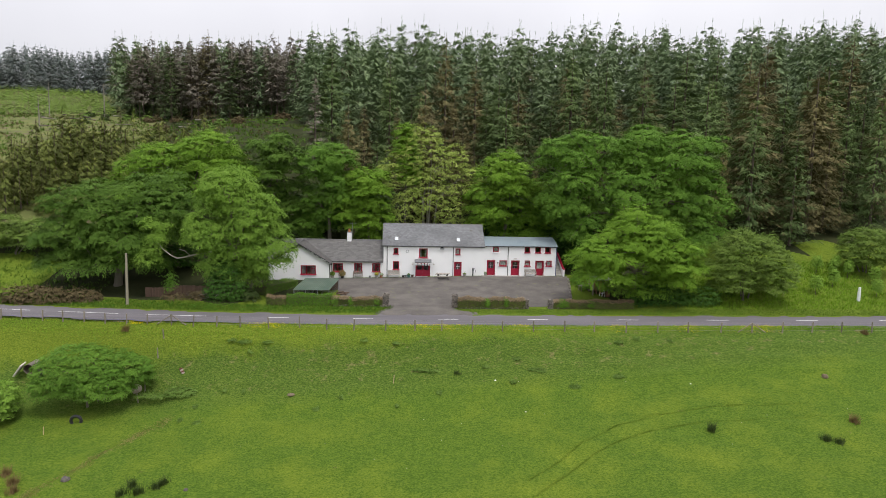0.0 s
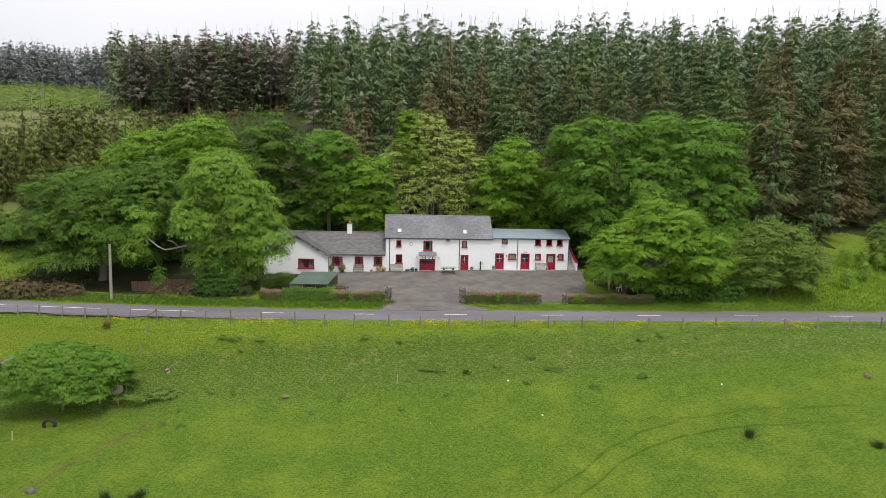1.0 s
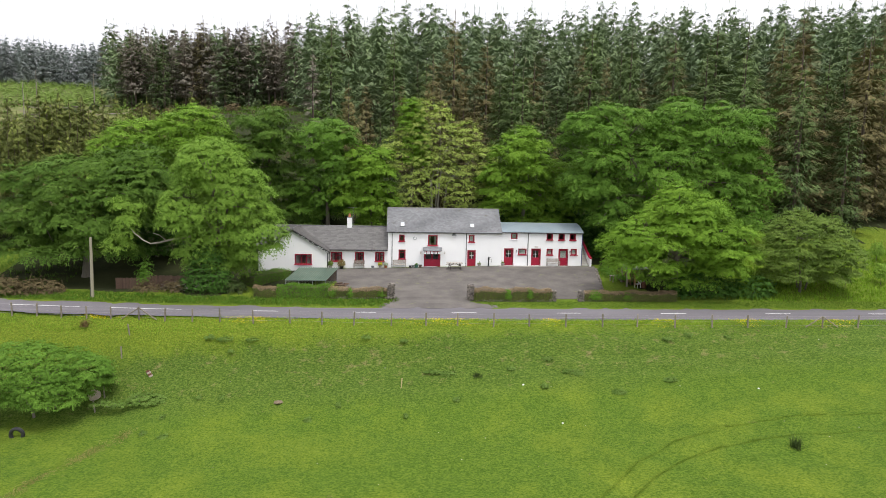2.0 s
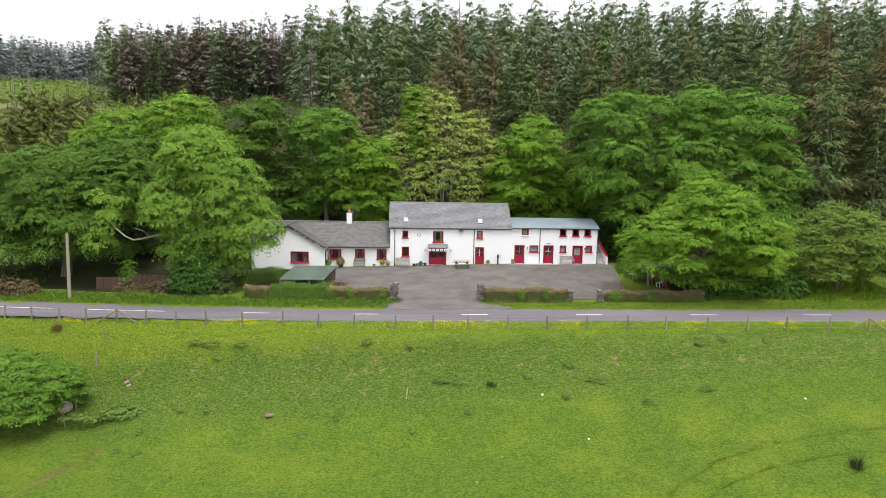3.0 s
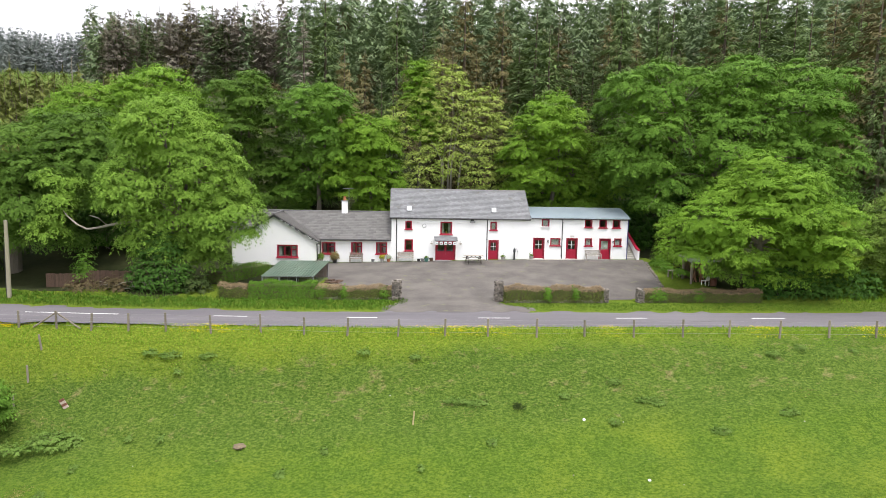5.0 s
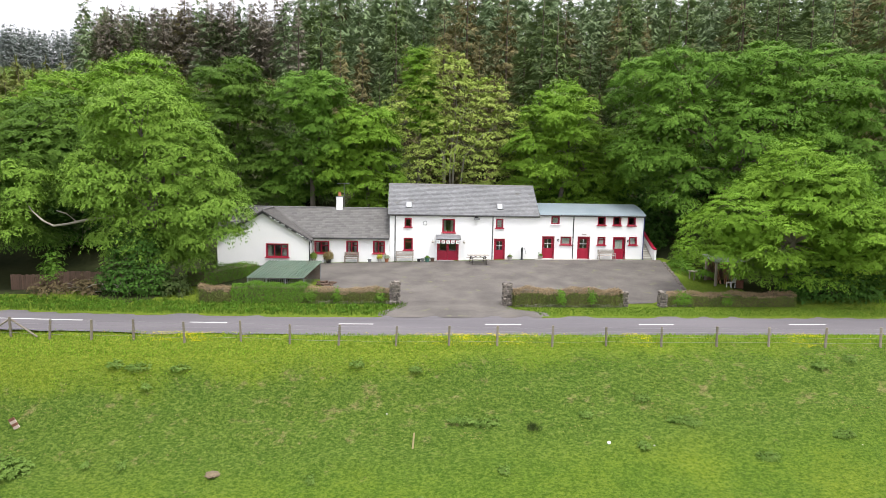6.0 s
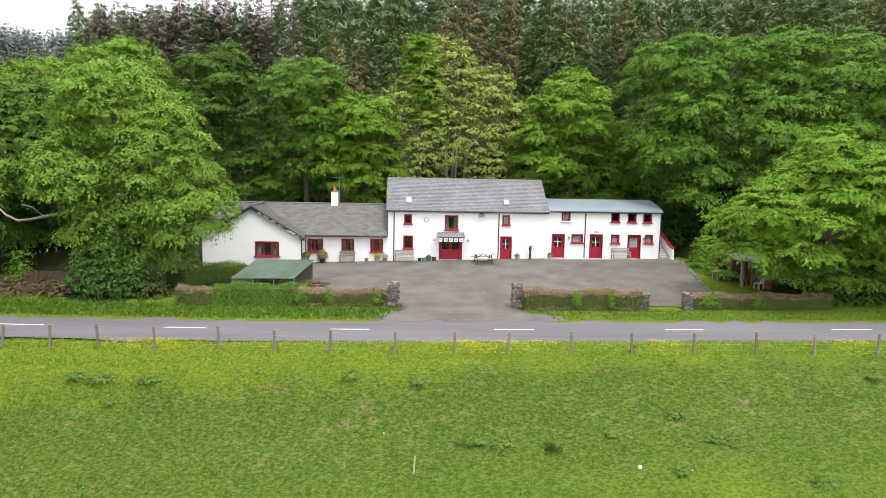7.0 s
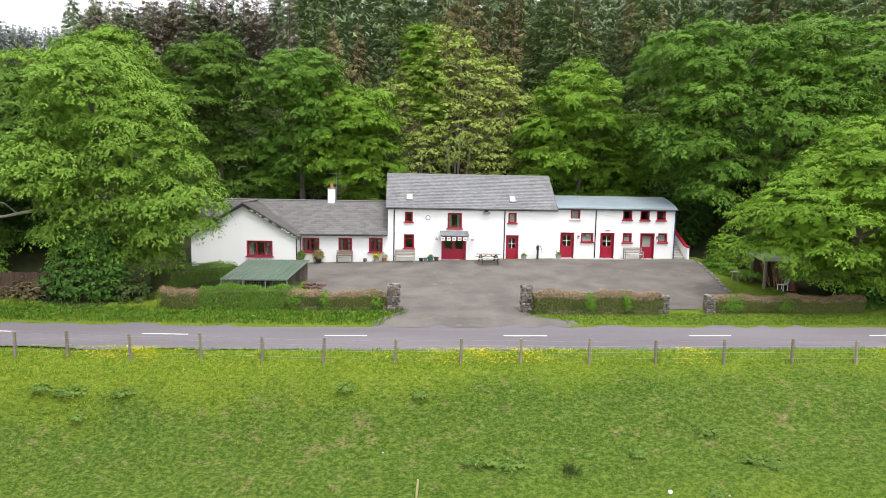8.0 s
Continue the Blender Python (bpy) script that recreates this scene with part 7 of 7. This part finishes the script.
guard = thing("tree_guard", "white plastic tree guard with a sapling on the slope", "tree guard", 56.9, 68.4, gz(56.9, 68.4))
bm = bmesh.new()
tube(bm, [(0, 0, -0.1), (0, 0, 0.9), (0.03, 0, 1.7)], [0.20, 0.18, 0.14], 8)
part("sleeve", bm, "white_plastic", guard)
rs = random.Random(41)
for i in range(14):
    x, y = rs.uniform(44, 66), rs.uniform(67, 80)
    tree("young sapling planted on the grassy slope", x, y, [(0, 0, 1.5, 0.55, 0.55, 0.9)], "ash_leaf", 200 + i, 0.03, leaf=0.13, bough=0.4, limb=0, category="tree", name="sapling", group="saplings on the slope")


def blades(name, pts, heights, widths, seed, lean=0.35, per=3):
    """Tufts of narrow triangular blades."""
    g = np.random.default_rng(seed)
    n = len(pts) * per
    base = np.repeat(pts, per, 0) + np.concatenate([g.normal(size=(n, 2)) * np.repeat(widths, per)[:, None] * 1.2, np.zeros((n, 1))], 1)
    th = g.uniform(0, 6.2832, n)
    h = np.repeat(heights, per) * g.uniform(0.6, 1.25, n)
    w = np.repeat(widths, per) * g.uniform(0.7, 1.3, n)
    side = np.stack([np.cos(th), np.sin(th), np.zeros(n)], 1)
    out = np.stack([-np.sin(th), np.cos(th), np.zeros(n)], 1)
    tip = base + out * (h * lean * g.uniform(0.2, 1.8, n))[:, None] + np.array([0, 0, 1.0]) * h[:, None]
    low = base - np.array([0, 0, 0.02])
    verts = np.stack([low - side * w[:, None] / 2, low + side * w[:, None] / 2, tip], 1).reshape(-1, 3)
    return np_mesh(name, verts, np.arange(len(verts)).reshape(-1, 3))


def scatter(seed, n, x0, x1, d0, d1):
    g = np.random.default_rng(seed)
    x = g.uniform(x0, x1, n)
    y = road_y(x) + g.uniform(d0, d1, n)
    return x, y, g


def grass(name, label, seed, n, x0, x1, d0, d1, h, w, mat, clumpy=0.0, keep=None, per=3, lean=0.35, kind_cat="grass"):
    x, y, g = scatter(seed, n, x0, x1, d0, d1)
    if clumpy:
        f = np.sin(x * 1.3 + 2 * np.sin(y * 0.8)) * np.sin(y * 1.9 + np.sin(x * 0.9)) + g.normal(size=n) * 0.5
        ok = f > clumpy
        x, y = x[ok], y[ok]
    if keep is not None:
        ok = keep(x, y)
        x, y = x[ok], y[ok]
    z = ground_z(x, y)
    return tagged(place(name, blades(name, np.stack([x, y, z], 1), h * g.uniform(0.6, 1.3, len(x)), np.full(len(x), w), seed, lean, per), mat), label, kind_cat, kind="stuff")




def trail(name, label, seed, line, n, width, h, w, mat, ruts=(0.0,)):
    """Blades along a worn line through the field."""
    g = np.random.default_rng(seed)
    xs, ys = [p[0] for p in line], [p[1] for p in line]
    t = np.sort(g.uniform(0, len(line) - 1, n))
    x, y = np.interp(t, range(len(line)), xs), np.interp(t, range(len(line)), ys)
    ok = np.sin(t * 9.0) + g.normal(size=n) * 0.8 > -0.6
    x, y = x[ok] + g.normal(size=ok.sum()) * width * 0.4, y[ok] + g.choice(ruts, ok.sum()) + g.normal(size=ok.sum()) * width
    tagged(place(name, blades(name, np.stack([x, y, ground_z(x, y)], 1), np.full(len(x), h), np.full(len(x), w), seed, 0.5, 3), mat), label, "grass", kind="stuff")


trail("wheel_ruts", "long dark grass left along old wheel ruts", 321, [(9, 36.8), (12, 39.2), (14.5, 41.6), (17.5, 43.4), (21, 44.7), (25.5, 45.5), (30, 45.7), (36, 45.6)], 3000, 0.07, 0.045, 0.05, "grass_blade", ruts=(0.0, 1.9))
trail("worn_path", "thin straw-coloured grass on a trodden path", 322, [(-27, 38.5), (-25.4, 41), (-22.1, 47.2), (-19.6, 50.6)], 2600, 0.45, 0.05, 0.05, "dry_grass")
no_hard = lambda x, y: ~(in_road(x, y) | in_yard(x, y))
grass("pasture_grass", "short grazed green pasture grass on field and bank", 301, 16000, -34, 36, -16, -3.0, 0.045, 0.03, "tussock_blade", per=3, lean=1.2)
grass("pasture_tufts", "darker rougher tufts in the pasture", 302, 16000, -40, 44, -20, -4.4, 0.05, 0.04, "rough_blade", clumpy=0.9, per=4, lean=0.9)
grass("bank_dry_grass", "patches of dry brown grass on the bank", 303, 15000, -34, 36, -8.0, -4.2, 0.05, 0.03, "dry_grass", clumpy=0.9, per=3, lean=1.2)
grass("near_verge_grass", "long lush grass between fence and road", 304, 9000, -45, 50, -3.6, -2.2, 0.12, 0.03, "verge_blade", per=3)
grass("crest_grass", "short yellow-green grass along the crest of the bank", 309, 12000, -36, 38, -4.8, -3.3, 0.04, 0.04, "verge_blade", per=2)
grass("far_verge_grass", "long bright green roadside grass beside the hedges", 305, 8000, -50, 0, 2.45, 5.6, 0.22, 0.035, "lane_blade", keep=no_hard, per=3)
grass("mown_verge_grass", "short bright green verge in front of the hedges", 311, 9000, 6, 60, 2.45, 5.0, 0.08, 0.04, "lane_blade", keep=no_hard, per=3)
grass("left_slope_grass", "rough tussocky grass on the slope beyond the pole", 310, 7000, -66, -36, 4, 22, 0.3, 0.07, "rough_blade", clumpy=0.1, per=3)
grass("slope_grass", "long green grass on the slope right of the house", 306, 9000, 34, 62, 5, 18, 0.3, 0.06, "verge_blade", per=3)
g = np.random.default_rng(88)
bx, by, _ = scatter(307, 46000, -44, 48, -1.0, 0.0)
by = road_y(bx) - 2.3 + (by - road_y(bx)) * (fence_gap(bx) - 2.2)
thick = sum(np.exp(-((bx - c) / w) ** 2) for c, w in ((-13.0, 1.8), (-26, 1.2), (3.0, 3.2), (12.3, 0.8), (22.3, 1.0), (29.8, 1.3), (38, 1.6)))
ok = g.uniform(size=len(bx)) < 0.006 + 0.62 * thick * (0.4 + 0.6 * (np.sin(bx * 3.1 + by * 4.0) > -0.2))
bx, by = bx[ok], by[ok]
pos = np.stack([bx, by, ground_z(bx, by) + g.uniform(0.06, 0.15, len(bx))], 1)
v, f = leaf_quads(pos, unit(np.array([0, -0.3, 1.0]) + g.normal(size=pos.shape) * 0.3), unit(g.normal(size=pos.shape)), np.full(len(pos), 0.034), np.full(len(pos), 0.032))
tagged(place("buttercups", np_mesh("buttercups", v, f), "buttercup"), "yellow buttercups flowering on the verge", "flowers", kind="stuff")
wx, wy, g = scatter(308, 520, -46, -2.2, 3.0, 5.2)
lob = np.stack([wx, wy, ground_z(wx, wy)], 1)
per = 16
pos = np.repeat(lob, per, 0)
dirs = unit(np.concatenate([g.normal(size=(len(pos), 2)), g.uniform(0.5, 1.4, (len(pos), 1))], 1))
ln = g.uniform(0.10, 0.24, len(pos))
v, f = leaf_quads(pos + dirs * ln[:, None] * 0.6, unit(np.cross(dirs, unit(g.normal(size=dirs.shape)))), dirs, ln, ln * 0.45)
tagged(place("dock_weeds", np_mesh("dock_weeds", v, f), "hedge_leaf"), "broad-leaved dock weeds along the roadside", "weeds", kind="stuff")


def rush_tuft(x, y, h, n, mat, seed, label):
    g = np.random.default_rng(seed)
    pts = np.stack([g.normal(size=n) * 0.16, g.normal(size=n) * 0.16, np.zeros(n)], 1)
    t = thing("rush_tuft", label, "rushes", x, y, gz(x, y), group="rush tufts in the field")
    part("blade", blades("blade", pts, np.full(n, h), np.full(n, 0.03), seed, 0.45, 3), mat, t)


for i, (x, y, h, m) in enumerate(((25.2, 44.1, 0.7, "rush"), (37.7, 44.6, 0.7, "rush_dry"), (33.3, 42.0, 0.5, "rush"), (34.1, 41.6, 0.5, "rush"), (-18.6, 40.9, 0.6, "rush"), (-17.9, 40.2, 0.6, "rush"), (-19.0, 40.1, 0.5, "rush"), (-16.6, 41.2, 0.5, "rush"), (-16.9, 40.8, 0.5, "rush"), (-28.6, 43.4, 0.7, "rush_dry"), (-27.5, 42.4, 0.7, "rush_dry"), (-26.8, 41.3, 0.6, "rush_dry"), (-26.9, 59.3, 0.6, "rush_dry"), (48.4, 57.0, 0.6, "rush_dry"), (-32.4, 57.6, 0.5, "rush_dry"), (5.4, 53.6, 0.3, "rush"))):
    rush_tuft(x, y, h, 60, m, 400 + i, "dark green rush tuft in the pasture" if m == "rush" else "dry brown rush tuft on the bank")
rt = random.Random(12)
WEEDS = [(-3.4, 56.75, 0.4), (-0.35, 56.45, 0.35), (-12.7, 57.2, 0.55), (-15.0, 57.4, 0.7), (-16.2, 57.6, 0.5), (2.2, 54.3, 0.9), (3.2, 54.1, 0.7), (8.2, 54.1, 0.35), (11.3, 54.7, 0.4), (12.9, 53.6, 0.7), (13.5, 53.4, 0.5), (21.7, 55.9, 0.45), (16.0, 51.2, 0.6), (20.4, 52.1, 0.6), (23.6, 56.2, 0.4)]
WEEDS += [(x, float(road_y(x)) - rt.uniform(4.6, 12), rt.uniform(0.15, 0.35)) for x in (rt.uniform(-22, 32) for _ in range(12))]
for i, (x, y, w) in enumerate(WEEDS):
    shrub("small thistle and nettle clump on the bank", x, y, [(0, 0, 0.05, w, 0.35, 0.18)], "rough_leaf", 450 + i, leaf=0.075, bough=0.2, category="weeds", name="weed_clump")

# ---- the cleared hillside ----
rc = random.Random(9)
for i in range(22):
    y = rc.uniform(165, 205)
    x = -94 - rc.uniform(0, 1) ** 1.5 * 34 if i % 3 else rc.uniform(-92, -60)
    t = thing("fallen_log", "bleached log lying on the cleared hillside", "log", x, y, gz(x, y), rc.uniform(0, 180), group="logs on the clearing")
    bm = bmesh.new()
    tube(bm, [(-rc.uniform(1.5, 4), 0, 0.25), (rc.uniform(1.5, 4), 0, rc.uniform(0.3, 0.9))], [0.2, 0.12], 6)
    part("trunk", bm, "bark" if i % 2 else "pale_bark", t)
for i in range(9):
    y = rc.uniform(165, 204)
    x = rc.uniform(-0.74 * y, -94)
    t = thing("snag", "bare dead tree trunk standing on the clearing", "tree", x, y, gz(x, y), group="dead trunks on the clearing")
    h = rc.uniform(4, 11)
    bm = bmesh.new()
    tube(bm, [(0, 0, -0.5), (0.1, 0, h * 0.5), (rc.uniform(-0.3, 0.3), 0, h)], [0.2, 0.15, 0.05], 6)
    for k in range(8):
        z, a = rc.uniform(0.4, 0.95) * h, rc.uniform(0, 6.28)
        tube(bm, [(0, 0, z), (math.cos(a) * 0.9, math.sin(a) * 0.9, z + rc.uniform(-0.2, 0.3))], [0.04, 0.015], 4)
    part("trunk", bm, "pale_bark", t)


gc = np.random.default_rng(41)
for name, label, n, h, w, mat in (("clearing_grass", "rank green grass over the felled slope", 9000, 0.5, 0.22, "rough_blade"), ("clearing_brush", "brown brush and felling waste over the slope", 6000, 0.45, 0.2, "dry_leaf")):
    y = gc.uniform(96, 205, n)
    x = -0.80 * y + gc.uniform(0, 1, n) * (0.80 * y + np.array([forest_edge(v) for v in y]) + 2)
    ok = np.sin(x * 0.31 + 2 * np.sin(y * 0.17)) + np.sin(y * 0.4 + x * 0.12) + gc.normal(size=n) * 0.5 > (-0.4 if h > 0.47 else 0.35)
    x, y = x[ok], y[ok]
    tagged(place(name, blades(name, np.stack([x, y, ground_z(x, y)], 1), h * gc.uniform(0.5, 1.5, len(x)), np.full(len(x), w), 43, 0.6, 4), mat), label, "undergrowth", kind="stuff")


def seedlings(n, seed):
    g = np.random.default_rng(seed)
    P, N, F, LL = [], [], [], []
    rr = random.Random(seed)
    k = 0
    while k < n:
        y = rr.uniform(200, 292)
        x = rr.uniform(-0.78 * y, forest_edge(y) - 2)
        k += 1
        z, h = gz(x, y), rr.uniform(1.6, 3.4)
        for j in range(16):
            s, a = rr.uniform(0, 1), rr.uniform(0, 6.28)
            d = np.array([math.cos(a), math.sin(a), 0.35])
            P.append(np.array([x, y, z + h * s]) + d * (1 - s) * h * 0.22)
            N.append(np.array([0, -0.2, 1.0]) + d * 0.2)
            F.append(d)
            LL.append(0.5 + 0.5 * (1 - s) * h * 0.5)
    LL = np.array(LL)
    v, f = leaf_quads(np.array(P), unit(np.array(N)), unit(np.array(F)), LL, LL * 0.6)
    return np_mesh("replanted_conifers", v, f)


tagged(place("replanted_conifers", seedlings(1400, 5), "seedling"), "bright green replanted young conifers below the far wood", "young trees", kind="stuff")
for i in range(44):
    y = rc.uniform(105, 200)
    x = forest_edge(y) - 3 - rc.uniform(0, 1) ** 1.6 * (0.75 * y + forest_edge(y))
    shrub("low scrub regrowing on the cleared hillside", x, y, [(0, 0, 0.6, rc.uniform(1, 2.2), 1.4, rc.uniform(0.6, 1.3))], ("rough_leaf", "dry_leaf", "rush")[i % 3], 500 + i, leaf=0.4, bough=0.9)

# ---- slates of the wing, piece by piece ----
count = 0
for row in range(int(LW / 0.255) + 1):
    v = row * 0.255
    left = -9.1 - v * UPW.z / UPG.z * abs(UPG.x)
    x = -2.78 + (0.25 if row % 2 else 0.0)
    while x > left and count < 300:
        if x + 0.49 < -2.26 and v < LW - 0.1:
            s = place("slate", WING_SLATE, None, wroof)
            s.location = (x, 79.72 + UPW.y * v, 2.40 + UPW.z * v + 0.012)
            count += 1
        x -= 0.5
tagged(part("slates", slated_slope((-17.95, 79.72, 2.40), (-2.27, 79.72, 2.40), UPW, LW, 0.255, 0.5, seed=17, cover=lambda u, v: -17.95 + u < -9.0 - v * UPW.z / UPG.z * abs(UPG.x)), "slate_dark", wroof), kind="stuff")
